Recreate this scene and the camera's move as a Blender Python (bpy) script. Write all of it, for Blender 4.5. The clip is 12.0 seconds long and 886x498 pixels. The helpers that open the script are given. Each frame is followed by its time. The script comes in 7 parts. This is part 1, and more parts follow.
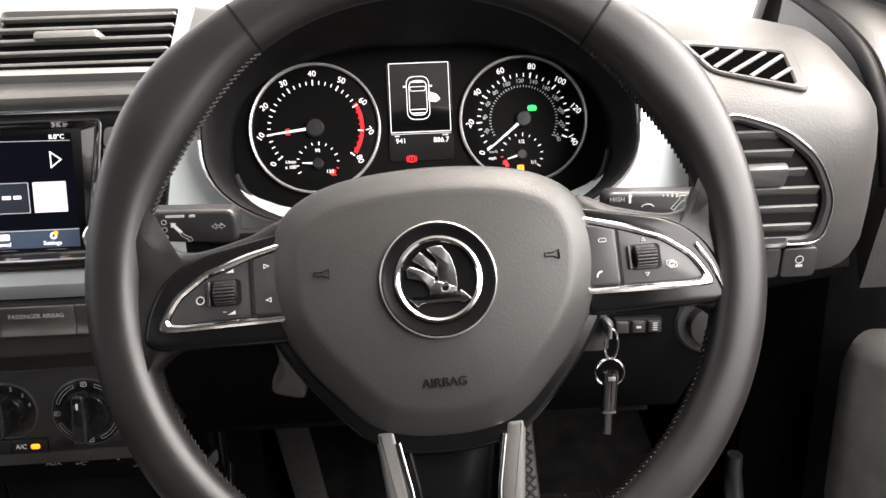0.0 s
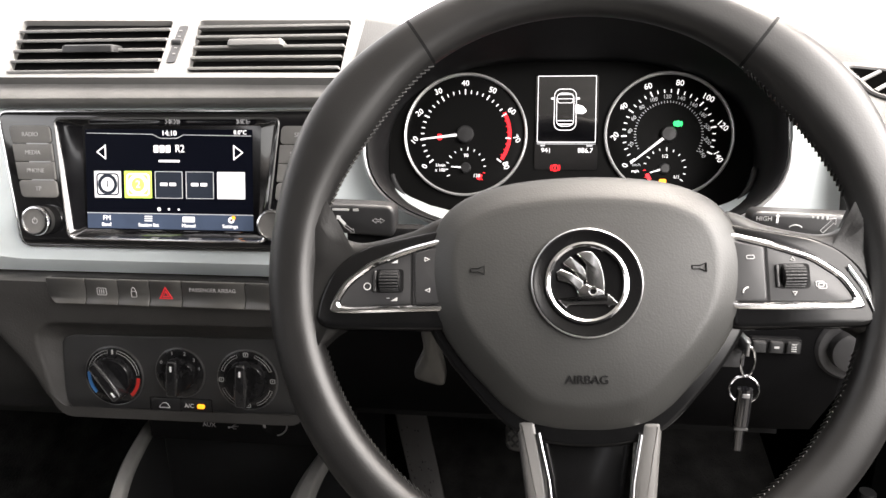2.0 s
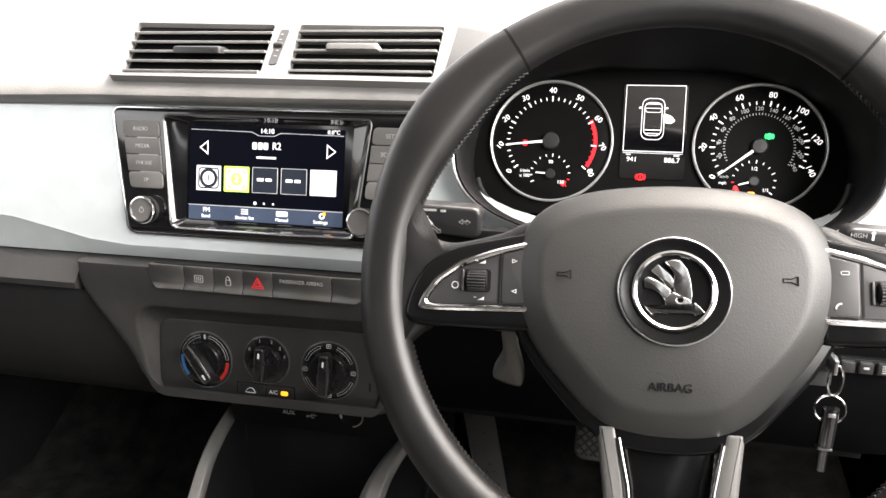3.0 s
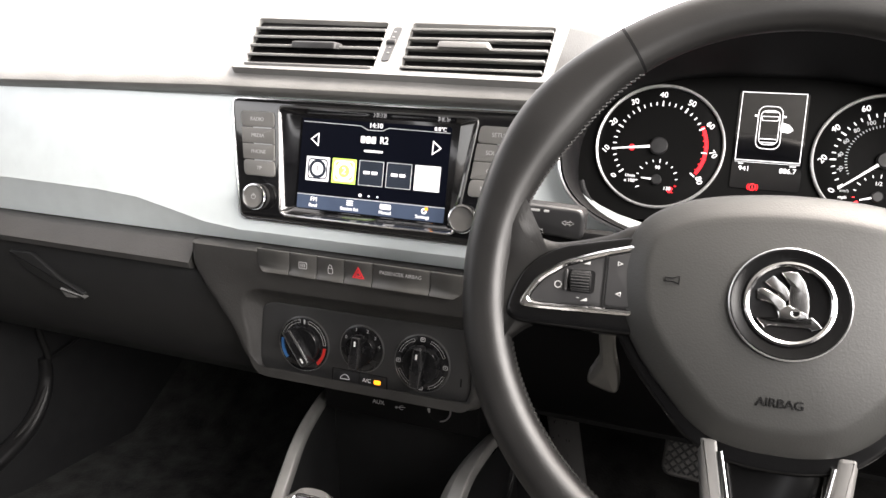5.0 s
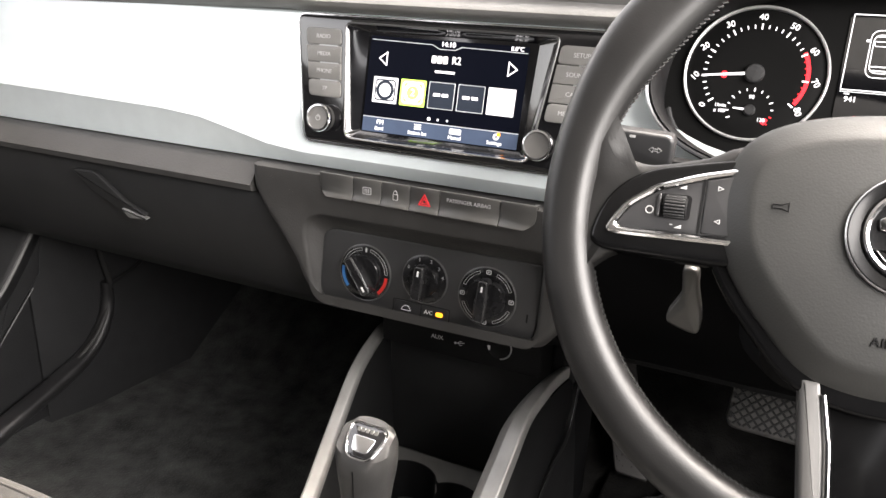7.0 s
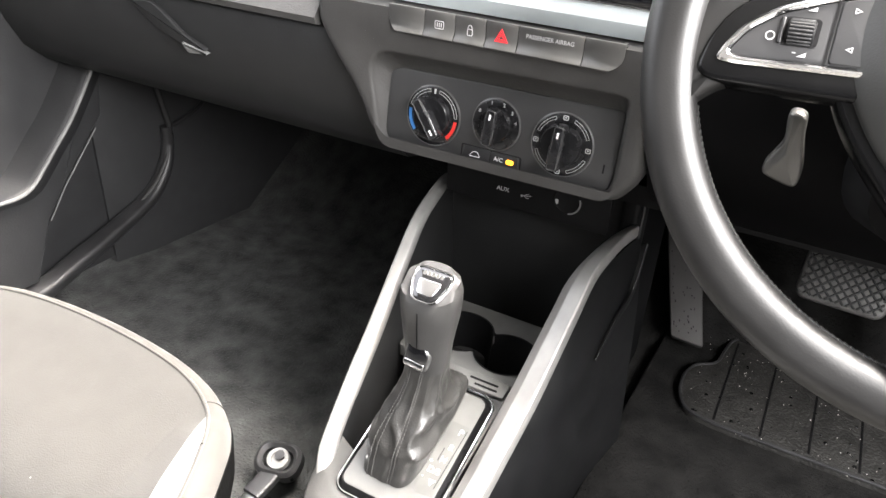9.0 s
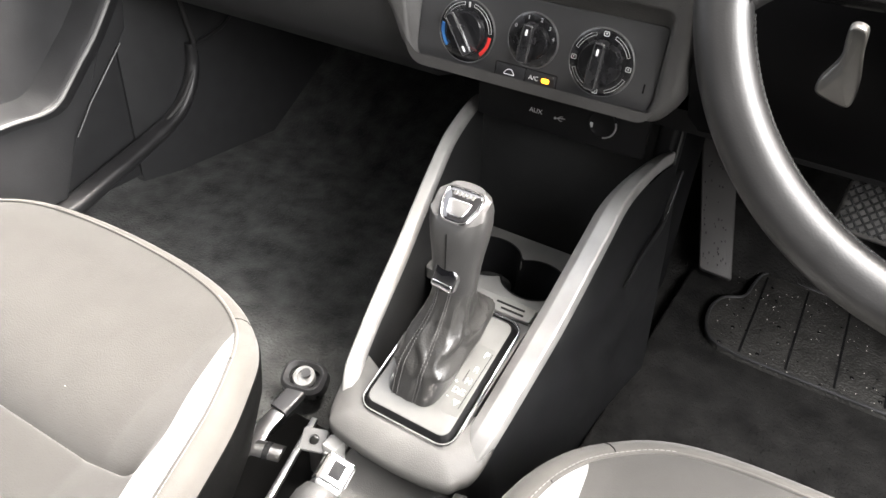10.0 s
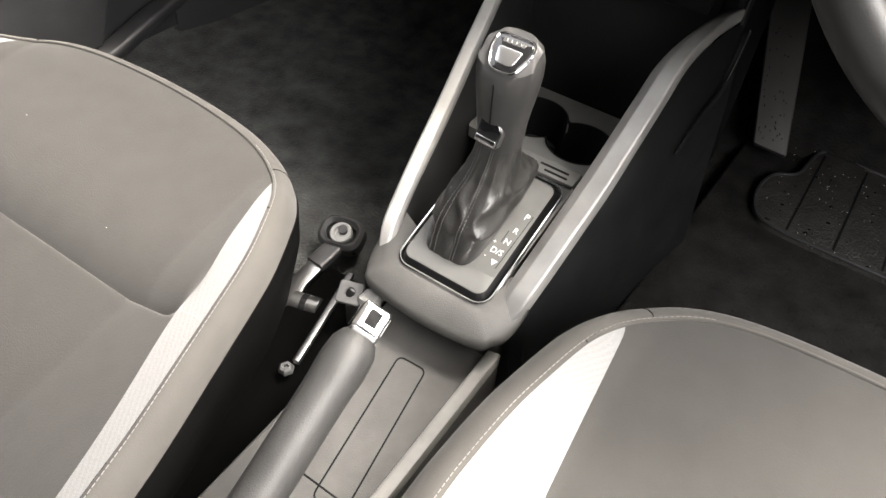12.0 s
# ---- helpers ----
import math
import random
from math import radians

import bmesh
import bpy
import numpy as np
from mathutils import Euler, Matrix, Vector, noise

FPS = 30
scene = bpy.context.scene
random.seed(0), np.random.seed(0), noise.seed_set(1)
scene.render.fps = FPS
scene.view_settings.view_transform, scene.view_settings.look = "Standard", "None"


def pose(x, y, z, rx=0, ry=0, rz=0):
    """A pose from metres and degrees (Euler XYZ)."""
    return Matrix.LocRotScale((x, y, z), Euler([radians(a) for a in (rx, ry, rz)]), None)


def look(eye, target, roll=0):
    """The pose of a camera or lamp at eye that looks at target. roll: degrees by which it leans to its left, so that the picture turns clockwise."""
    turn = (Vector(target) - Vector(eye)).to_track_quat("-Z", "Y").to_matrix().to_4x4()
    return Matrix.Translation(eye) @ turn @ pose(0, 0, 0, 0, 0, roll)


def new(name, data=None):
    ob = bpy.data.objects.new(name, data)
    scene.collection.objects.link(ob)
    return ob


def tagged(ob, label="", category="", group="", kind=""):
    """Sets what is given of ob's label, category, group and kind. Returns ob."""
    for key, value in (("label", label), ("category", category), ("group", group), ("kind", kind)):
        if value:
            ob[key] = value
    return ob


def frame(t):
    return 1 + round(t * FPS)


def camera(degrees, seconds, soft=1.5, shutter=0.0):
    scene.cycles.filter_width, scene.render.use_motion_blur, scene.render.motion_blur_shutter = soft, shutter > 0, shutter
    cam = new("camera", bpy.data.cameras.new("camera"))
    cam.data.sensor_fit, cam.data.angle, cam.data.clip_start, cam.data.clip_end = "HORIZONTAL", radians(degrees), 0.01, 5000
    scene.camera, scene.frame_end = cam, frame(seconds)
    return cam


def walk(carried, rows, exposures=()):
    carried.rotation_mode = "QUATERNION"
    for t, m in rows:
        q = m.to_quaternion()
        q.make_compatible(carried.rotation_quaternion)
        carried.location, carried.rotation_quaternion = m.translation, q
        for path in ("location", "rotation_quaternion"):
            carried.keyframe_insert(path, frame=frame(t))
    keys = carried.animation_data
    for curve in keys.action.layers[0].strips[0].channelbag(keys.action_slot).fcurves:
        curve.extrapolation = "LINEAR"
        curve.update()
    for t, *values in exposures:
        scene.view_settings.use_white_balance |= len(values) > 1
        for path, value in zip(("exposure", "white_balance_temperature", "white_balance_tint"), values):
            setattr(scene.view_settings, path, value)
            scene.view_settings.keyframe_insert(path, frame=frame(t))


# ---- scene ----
cam = camera(62.8, 12.0)
METRES, EYE, TILT, LEAN, TURN = 0.187, 0.68, -17.0, 2.0, -2.4
ROWS = [
    (0.0, 0.0, 0.0, 0.0, 0.0, 0.0, -0.0),
    (0.5, -0.0259, -0.0334, -0.0037, 1.64, 0.04, -0.69),
    (1.0, -0.0547, -0.079, -0.0045, 3.88, 0.07, -1.63),
    (1.5, -0.0783, -0.1154, -0.0141, 6.21, 0.14, -2.73),
    (2.0, -0.104, -0.163, -0.0198, 8.89, 0.18, -3.93),
    (2.5, -0.129, -0.2073, -0.0291, 11.48, 0.25, -5.16),
    (3.0, -0.1545, -0.2394, -0.0396, 14.21, 0.11, -6.45),
    (5.0, -0.2023, -0.2726, -0.0746, 21.05, -0.53, -9.7),
    (5.5, -0.2284, -0.2548, -0.0948, 21.99, -0.77, -10.2),
    (6.0, -0.2622, -0.22, -0.1203, 23.06, -1.49, -10.78),
    (6.5, -0.2909, -0.2009, -0.1501, 23.93, -2.9, -11.29),
    (7.0, -0.3262, -0.1693, -0.1912, 24.95, -5.19, -11.7),
    (9.0, -0.4346, -0.0981, -0.3442, 29.2, -16.27, -13.38),
    (9.5, -0.453, -0.1027, -0.3702, 30.39, -19.17, -13.74),
    (10.0, -0.4693, -0.0783, -0.4167, 31.29, -22.08, -14.08),
    (10.5, -0.4756, -0.0665, -0.4535, 31.99, -24.81, -14.27),
    (11.0, -0.4782, -0.0488, -0.4978, 32.88, -27.56, -14.48),
    (11.5, -0.4873, -0.0334, -0.5368, 33.81, -30.12, -14.74),
    (12.0, -0.4869, -0.0422, -0.5477, 34.98, -32.61, -15.05),
]
walk(cam, [(t, pose(0, 0, EYE, TILT, LEAN, TURN) @ pose(METRES * x, METRES * y, METRES * z, 90 + pitch, roll, yaw)) for t, x, y, z, yaw, pitch, roll in ROWS],
     exposures=[(0.0, 2.75, 7100, 13), (3.0, 3.03, 7100, 13), (7.0, 3.5, 7100, 13), (9.0, 4.4, 6800, 11), (10.5, 4.1, 6850, 11), (12.0, 3.4, 7000, 11)])

# ---- light ----
world = bpy.data.worlds.new("overcast")
scene.world = world
world.use_nodes = True
wn = world.node_tree
sky = wn.nodes.new("ShaderNodeTexSky")
sky.sky_type, sky.sun_disc = "NISHITA", False
sky.sun_elevation, sky.sun_rotation = radians(63), radians(58)
sky.air_density, sky.dust_density, sky.ozone_density = 1.0, 6.0, 1.0
grey = wn.nodes.new("ShaderNodeHueSaturation")
grey.inputs["Saturation"].default_value = 0.25
wn.links.new(sky.outputs["Color"], grey.inputs["Color"])
wn.links.new(grey.outputs["Color"], wn.nodes["Background"].inputs["Color"])
wn.nodes["Background"].inputs["Strength"].default_value = 0.125
sun_data = bpy.data.lights.new("sun", "SUN")
sun_data.energy, sun_data.angle, sun_data.color = 1.6, radians(30), (1.0, 0.97, 0.93)
sun = new("sun", sun_data)
sun.matrix_world = look((1.3, 0.8, 3.0), (0, 0, 0))

side = bpy.data.lights.new("window_light", "AREA")
side.shape, side.size, side.size_y, side.energy, side.color = "RECTANGLE", 0.90, 0.42, 3.0, (0.97, 0.98, 1.0)
pane = new("window_light", side)
pane.matrix_world = look((0.50, 0.04, 0.88), (-0.28, 0.06, 0.48))

# ---- materials ----
def material(name, color, rough=0.5, metal=0.0, grain=0.0, size=0.001, vary=0.15, patch=0.03, coat=0.0, cells=False, emit=0.0, sheen=0.0, smudge=0.0, spec=0.5):
    """A surface with a fine relief (grain, at cells or noise of that size in metres) and patchy colour and gloss."""
    m = bpy.data.materials.new(name)
    m.use_nodes = True
    n, l = m.node_tree.nodes, m.node_tree.links
    b = n["Principled BSDF"]
    b.inputs["Roughness"].default_value, b.inputs["Metallic"].default_value = rough, metal
    b.inputs["Coat Weight"].default_value, b.inputs["Coat Roughness"].default_value = coat, 0.05
    b.inputs["Sheen Weight"].default_value, b.inputs["Specular IOR Level"].default_value = sheen, spec
    where = n.new("ShaderNodeTexCoord")
    big = n.new("ShaderNodeTexNoise")
    big.inputs["Scale"].default_value, big.inputs["Detail"].default_value = 1 / patch, 5
    l.new(where.outputs["Object"], big.inputs["Vector"])
    ramp = n.new("ShaderNodeMapRange")
    ramp.inputs["From Min"].default_value, ramp.inputs["From Max"].default_value = 0.3, 0.7
    ramp.inputs["To Min"].default_value, ramp.inputs["To Max"].default_value = 1 - vary, 1 + vary
    l.new(big.outputs["Fac"], ramp.inputs["Value"])
    mul = n.new("ShaderNodeMix")
    mul.data_type, mul.blend_type = "RGBA", "MULTIPLY"
    mul.inputs["Factor"].default_value = 1
    mul.inputs["A"].default_value = (*color, 1)
    l.new(ramp.outputs["Result"], mul.inputs["B"])
    l.new(mul.outputs["Result"], b.inputs["Base Color"])
    if smudge:
        rr = n.new("ShaderNodeMapRange")
        rr.inputs["From Min"].default_value, rr.inputs["From Max"].default_value = 0.35, 0.7
        rr.inputs["To Min"].default_value, rr.inputs["To Max"].default_value = rough, rough + smudge
        l.new(big.outputs["Fac"], rr.inputs["Value"])
        l.new(rr.outputs["Result"], b.inputs["Roughness"])
    if grain:
        if cells:
            fine = n.new("ShaderNodeTexVoronoi")
            fine.feature = "SMOOTH_F1"
            out = fine.outputs["Distance"]
        else:
            fine = n.new("ShaderNodeTexNoise")
            fine.inputs["Detail"].default_value = 4
            out = fine.outputs["Fac"]
        fine.inputs["Scale"].default_value = 1 / size
        l.new(where.outputs["Object"], fine.inputs["Vector"])
        bump = n.new("ShaderNodeBump")
        bump.inputs["Strength"].default_value, bump.inputs["Distance"].default_value = grain, size * 0.5
        l.new(out, bump.inputs["Height"])
        l.new(bump.outputs["Normal"], b.inputs["Normal"])
    if emit:
        b.inputs["Emission Color"].default_value = (*color, 1)
        b.inputs["Emission Strength"].default_value = emit
    return m


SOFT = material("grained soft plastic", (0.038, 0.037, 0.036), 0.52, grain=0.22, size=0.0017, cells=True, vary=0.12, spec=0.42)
# charcoal skin painted lighter: light from the windscreen is in this grey
PADTOP = material("soft dashboard skin with sky light in its grey", (0.15, 0.1485, 0.145), 0.45, grain=0.2, size=0.0017, cells=True, vary=0.12, spec=0.75)
HARD = material("hard grained plastic", (0.015, 0.0153, 0.0158), 0.5, grain=0.35, size=0.0012, cells=True, spec=0.35)
SMOOTH = material("smooth dark plastic", (0.020, 0.020, 0.021), 0.38, grain=0.1, size=0.0008, smudge=0.1)
BLACK = material("matt black plastic", (0.0040, 0.0040, 0.0044), 0.6, grain=0.2, size=0.001, spec=0.14)
PIANO = material("piano black lacquer", (0.006, 0.006, 0.007), 0.06, coat=1.0, smudge=0.08, patch=0.02)
LEATHER = material("black rim leather", (0.0060, 0.0058, 0.0058), 0.41, grain=0.09, size=0.0009, cells=True, smudge=0.06, spec=0.52)
AIRBAG = material("pebbled airbag skin", (0.021, 0.0212, 0.0202), 0.46, grain=0.12, size=0.0010, cells=True, vary=0.08)
CHROME = material("polished chrome", (0.78, 0.78, 0.79), 0.13, 1.0, vary=0.03)
SATIN = material("satin silver", (0.5, 0.5, 0.51), 0.32, 0.9, vary=0.05)
TRIM = material("pale blue satin paint", (0.72, 0.785, 0.80), 0.35, 0.15, vary=0.04, coat=0.3)
RAIL = material("dark grey brushed rail", (0.30, 0.296, 0.287), 0.42, 0.4, grain=0.2, size=0.0008)
LEDGE = material("pale grey matt plastic", (0.20, 0.198, 0.19), 0.6, grain=0.3, size=0.001)
HEATER = material("dark heater plate", (0.033, 0.033, 0.0335), 0.42, grain=0.1, size=0.0008)
NOSE = material("grained charcoal plastic", (0.066, 0.0645, 0.0615), 0.56, grain=0.3, size=0.001, cells=True, spec=0.4)
GLASS = material("black display glass", (0.004, 0.004, 0.005), 0.05, coat=1.0, smudge=0.06)
FACE = material("matt black dial face", (0.003, 0.003, 0.003), 0.6, vary=0.1, spec=0.1)
WHITE_PRINT = material("white print", (0.75, 0.75, 0.75), 0.5)
GREY_PRINT = material("grey print", (0.4, 0.4, 0.4), 0.5)
RED_PRINT = material("red print", (0.6, 0.03, 0.025), 0.5)
BLUE_PRINT = material("blue print", (0.05, 0.25, 0.65), 0.5)
LIT_WHITE = material("lit white marking", (0.75, 0.76, 0.8), 0.4, emit=0.22)
LIT_DIM = material("dim lit marking", (0.6, 0.62, 0.65), 0.4, emit=0.05)
LIT_RED = material("lit red marking", (0.9, 0.02, 0.03), 0.4, emit=0.22)
LIT_GREEN = material("lit green lamp", (0.0, 0.8, 0.2), 0.4, emit=0.2)
LIT_AMBER = material("lit amber lamp", (1.0, 0.32, 0.02), 0.4, emit=0.3)
LIT_LIME = material("lit lime tile", (0.5, 0.85, 0.12), 0.4, emit=0.2)
LIT_TILE = material("lit dark tile", (0.02, 0.025, 0.035), 0.4, emit=0.12, spec=0.05)
LIT_BAR = material("lit blue menu bar", (0.045, 0.062, 0.10), 0.4, emit=0.12, spec=0.05)
CLOTH = material("grey seat cloth", (0.040, 0.0384, 0.0356), 0.85, grain=0.5, size=0.0012, vary=0.06, sheen=0.15, spec=0.2)
BOLSTER = material("light grey bolster cloth", (0.061, 0.0575, 0.0525), 0.8, grain=0.4, size=0.001, vary=0.06, sheen=0.15, spec=0.2)
MESHCLOTH = material("white mesh cloth", (0.30, 0.30, 0.295), 0.8, grain=0.3, size=0.0016, cells=True, vary=0.08)
weave_nodes, weave_links = MESHCLOTH.node_tree.nodes, MESHCLOTH.node_tree.links
weave_at, weave_map, weave = weave_nodes.new("ShaderNodeTexCoord"), weave_nodes.new("ShaderNodeMapping"), weave_nodes.new("ShaderNodeTexVoronoi")
weave_map.inputs["Rotation"].default_value = (0, 0, 0.5)
weave_map.inputs["Scale"].default_value = (620, 900, 700)
weave.inputs["Scale"].default_value, weave.inputs["Randomness"].default_value = 1.0, 0.3
weave_dark = weave_nodes.new("ShaderNodeMapRange")
for key, val in (("From Min", 0.2), ("From Max", 0.7), ("To Min", 1.0), ("To Max", 0.80)):
    weave_dark.inputs[key].default_value = val
weave_mix = weave_nodes.new("ShaderNodeMix")
weave_mix.data_type, weave_mix.blend_type = "RGBA", "MULTIPLY"
weave_mix.inputs["Factor"].default_value = 1
weave_mix.inputs["A"].default_value = (0.215, 0.215, 0.213, 1)
weave_links.new(weave_at.outputs["Object"], weave_map.inputs["Vector"])
weave_links.new(weave_map.outputs["Vector"], weave.inputs["Vector"])
weave_links.new(weave.outputs["Distance"], weave_dark.inputs["Value"])
weave_links.new(weave_dark.outputs["Result"], weave_mix.inputs["B"])
weave_links.new(weave_mix.outputs["Result"], weave_nodes["Principled BSDF"].inputs["Base Color"])
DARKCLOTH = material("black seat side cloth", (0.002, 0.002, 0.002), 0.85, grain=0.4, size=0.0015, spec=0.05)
THREAD = material("pale sewing thread", (0.17, 0.165, 0.155), 0.7)
SEAM = material("grey gaiter thread", (0.066, 0.065, 0.063), 0.7)
DARK_THREAD = material("black sewing thread", (0.010, 0.0098, 0.0095), 0.5)
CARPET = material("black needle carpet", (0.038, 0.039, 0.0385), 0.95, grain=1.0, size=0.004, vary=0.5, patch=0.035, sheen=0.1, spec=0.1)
# the driver's mat is damp; the colour also holds the footwell's shade
DAMP_SHADED_CARPET = material("damp black mat carpet, darkened for shade", (0.0095, 0.0092, 0.0088), 0.9, grain=1.0, size=0.004, vary=0.6, patch=0.03, spec=0.15)
MAT_RUBBER = material("worn black mat", (0.0224, 0.0217, 0.0203), 0.5, grain=0.9, size=0.003, cells=True, vary=0.4, patch=0.02)
RUBBER = material("black rubber", (0.018, 0.018, 0.018), 0.6, grain=0.3, size=0.001)
STEEL = material("zinc plated steel", (0.5, 0.5, 0.5), 0.3, 1.0, vary=0.1)
LINING = material("pale grey headlining", (0.5, 0.49, 0.47), 0.9, grain=0.3, size=0.002)
SATIN_DARK = material("satin dark grey", (0.13, 0.13, 0.13), 0.38, 0.7, vary=0.06)
GREYFRAME = material("grey painted frame", (0.19, 0.19, 0.187), 0.42, 0.3, vary=0.05)
SLAT = material("vent slat plastic", (0.16, 0.16, 0.158), 0.4, grain=0.1, size=0.001)
DARKSLAT = material("dark side vent slat", (0.052, 0.051, 0.050), 0.42, grain=0.1, size=0.001)
# lighter than the other buttons: reflected sky is put into the colour
RADIOKEY = material("radio key grey with sky reflection in it", (0.150, 0.147, 0.141), 0.45, grain=0.15, size=0.0008)
# matt black made darker: the shade under the column is in this colour
KNEETRIM = material("lower trim black with shade in it", (0.0024, 0.0024, 0.0027), 0.6, grain=0.2, size=0.001, spec=0.06)
GLOSSKNOB = material("glossy black knob", (0.010, 0.010, 0.011), 0.18, smudge=0.15, patch=0.01)
SKIRT = material("smooth black skirt plastic", (0.0065, 0.0067, 0.0072), 0.3, grain=0.1, size=0.001, smudge=0.1)
WETRUBBER = material("wet grey rubber", (0.038, 0.036, 0.035), 0.45, grain=0.4, size=0.0015, smudge=0.2)
LEVER = material("worn satin metal", (0.1200, 0.1182, 0.1140), 0.4, 0.8, grain=0.15, size=0.0008, smudge=0.15)
SILVERVANE = material("silver grey vane plastic", (0.13, 0.13, 0.127), 0.4, grain=0.1, size=0.001)
EMBLEM = material("polished emblem metal", (0.60, 0.595, 0.59), 0.18, 1.0, vary=0.05)
BUTTON = material("grey button plastic", (0.050, 0.049, 0.047), 0.42, grain=0.15, size=0.0008)
SPOKE = material("satin grey spoke paint", (0.10, 0.098, 0.095), 0.42, 0.35, vary=0.05)
GLOSSBLACK = material("gloss black surround", (0.004, 0.004, 0.0042), 0.13, spec=0.22, smudge=0.06)
# near-black without reflection: shade put into the colour
VOID = material("unlit near-black", (0.0015, 0.0015, 0.0015), 0.9, spec=0.0)
PEDALPAD = material("worn grey pedal rubber", (0.075, 0.072, 0.069), 0.5, grain=0.4, size=0.002, vary=0.3, patch=0.01)
PLATE = material("satin selector plate", (0.11, 0.11, 0.105), 0.36, smudge=0.1)
GAITER = material("creased gaiter leather", (0.026, 0.0255, 0.0245), 0.36, grain=0.25, size=0.0014, cells=True, spec=0.6)
GRIP = material("dark grip leather", (0.026, 0.0255, 0.0247), 0.55, grain=0.3, size=0.001, cells=True)
DIALRING = material("bright dial ring", (0.7, 0.7, 0.7), 0.35, 0.6)
KNOB = material("dark knob leather", (0.036, 0.0355, 0.035), 0.42, grain=0.3, size=0.001, cells=True)
LIT_PAGE = material("lit screen page", (0.002, 0.0025, 0.005), 0.3, emit=0.15, spec=0.05)
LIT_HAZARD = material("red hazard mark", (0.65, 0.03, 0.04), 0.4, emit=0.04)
TREAD = material("worn rubber tread", (0.012, 0.012, 0.012), 0.5, grain=0.3, size=0.001)
GRIT = material("pale grit", (0.5, 0.48, 0.45), 0.7)
BODY = material("grey body trim", (0.020, 0.0204, 0.0214), 0.5, grain=0.3, size=0.002)


# ---- shaping ----
def bm_to(name, bm, mat, smooth=40):
    me = bpy.data.meshes.new(name)
    bmesh.ops.recalc_face_normals(bm, faces=bm.faces)
    bm.to_mesh(me)
    bm.free()
    me.materials.append(mat)
    if smooth:
        me.shade_smooth()
        me.set_sharp_from_angle(angle=radians(smooth))
    return me


def thing(name, loc, label, category, group="", kind=""):
    ob = new(name)
    ob.location = loc
    ob.empty_display_size = 0.02
    return tagged(ob, label, category, group, kind)


def hang(ob, parent):
    ob.parent = parent
    if parent.type == "EMPTY":
        ob.matrix_parent_inverse = Matrix.Translation(parent.location).inverted()
    return ob


def part(name, bm, mat, parent, label="", smooth=40):
    ob = hang(new(name, bm_to(name, bm, mat, smooth)), parent)
    return tagged(ob, label)


def solo(name, bm, mat, label, category, kind="", group="", smooth=40):
    return tagged(new(name, bm_to(name, bm, mat, smooth)), label, category, group, kind)


def leaning(x, y, z, lean=0.0, turn=0.0):
    """A frame on a face that looks back at the driver: first axis right, second up, third out of the face; lean tips its top forward."""
    a = radians(lean)
    m = Matrix(((1, 0, 0, x), (0, math.sin(a), -math.cos(a), y), (0, math.cos(a), math.sin(a), z), (0, 0, 0, 1)))
    return m @ Matrix.Rotation(radians(turn), 4, "Z")


def rrect(w, h, r, n=4, cx=0.0, cy=0.0):
    out = []
    for sx, sy, a in ((1, 1, 0), (-1, 1, 90), (-1, -1, 180), (1, -1, 270)):
        for i in range(n + 1):
            t = radians(a + 90 * i / n)
            out.append((cx + sx * (w / 2 - r) + r * math.cos(t), cy + sy * (h / 2 - r) + r * math.sin(t)))
    return out


def circle(r, n=48, cx=0.0, cy=0.0):
    return [(cx + r * math.cos(2 * math.pi * i / n), cy + r * math.sin(2 * math.pi * i / n)) for i in range(n)]


def rounded(poly, r, n=4):
    """A polygon with its corners rounded by about r."""
    out, k = [], len(poly)
    for i in range(k):
        p, a, b = (Vector(poly[j % k]) for j in (i, i - 1, i + 1))
        da, db = (a - p), (b - p)
        ra, rb = min(r, da.length * 0.45), min(r, db.length * 0.45)
        s, e = p + da.normalized() * ra, p + db.normalized() * rb
        for j in range(n + 1):
            t = j / n
            out.append(tuple(s * (1 - t) ** 2 + p * 2 * t * (1 - t) + e * t * t))
    return out


def smooth_loop(poly, n=6):
    """A closed Catmull-Rom curve through the points."""
    out, k = [], len(poly)
    for i in range(k):
        a, b, c, d = (Vector(poly[(i + j) % k]) for j in (-1, 0, 1, 2))
        for j in range(n):
            t = j / n
            out.append(tuple(0.5 * (2 * b + (c - a) * t + (2 * a - 5 * b + 4 * c - d) * t * t + (3 * b - a - 3 * c + d) * t ** 3)))
    return out


def smooth_line(pts, n=6):
    out, k = [], len(pts)
    for i in range(k - 1):
        a, b, c, d = (Vector(pts[min(max(i + j, 0), k - 1)]) for j in (-1, 0, 1, 2))
        for j in range(n):
            t = j / n
            out.append(0.5 * (2 * b + (c - a) * t + (2 * a - 5 * b + 4 * c - d) * t * t + (3 * b - a - 3 * c + d) * t ** 3))
    out.append(Vector(pts[-1]))
    return out


def area(poly):
    return sum(a[0] * b[1] - b[0] * a[1] for a, b in zip(poly, [*poly[1:], poly[0]])) / 2


def inset(poly, d):
    out, k, s = [], len(poly), 1 if area(poly) > 0 else -1
    for i in range(k):
        p, a, b = (Vector(poly[j % k]) for j in (i, i - 1, i + 1))
        e = ((p - a).normalized() + (b - p).normalized())
        e = e.normalized() if e.length > 1e-9 else Vector((1, 0))
        out.append((p.x - s * e.y * d, p.y + s * e.x * d))
    return out


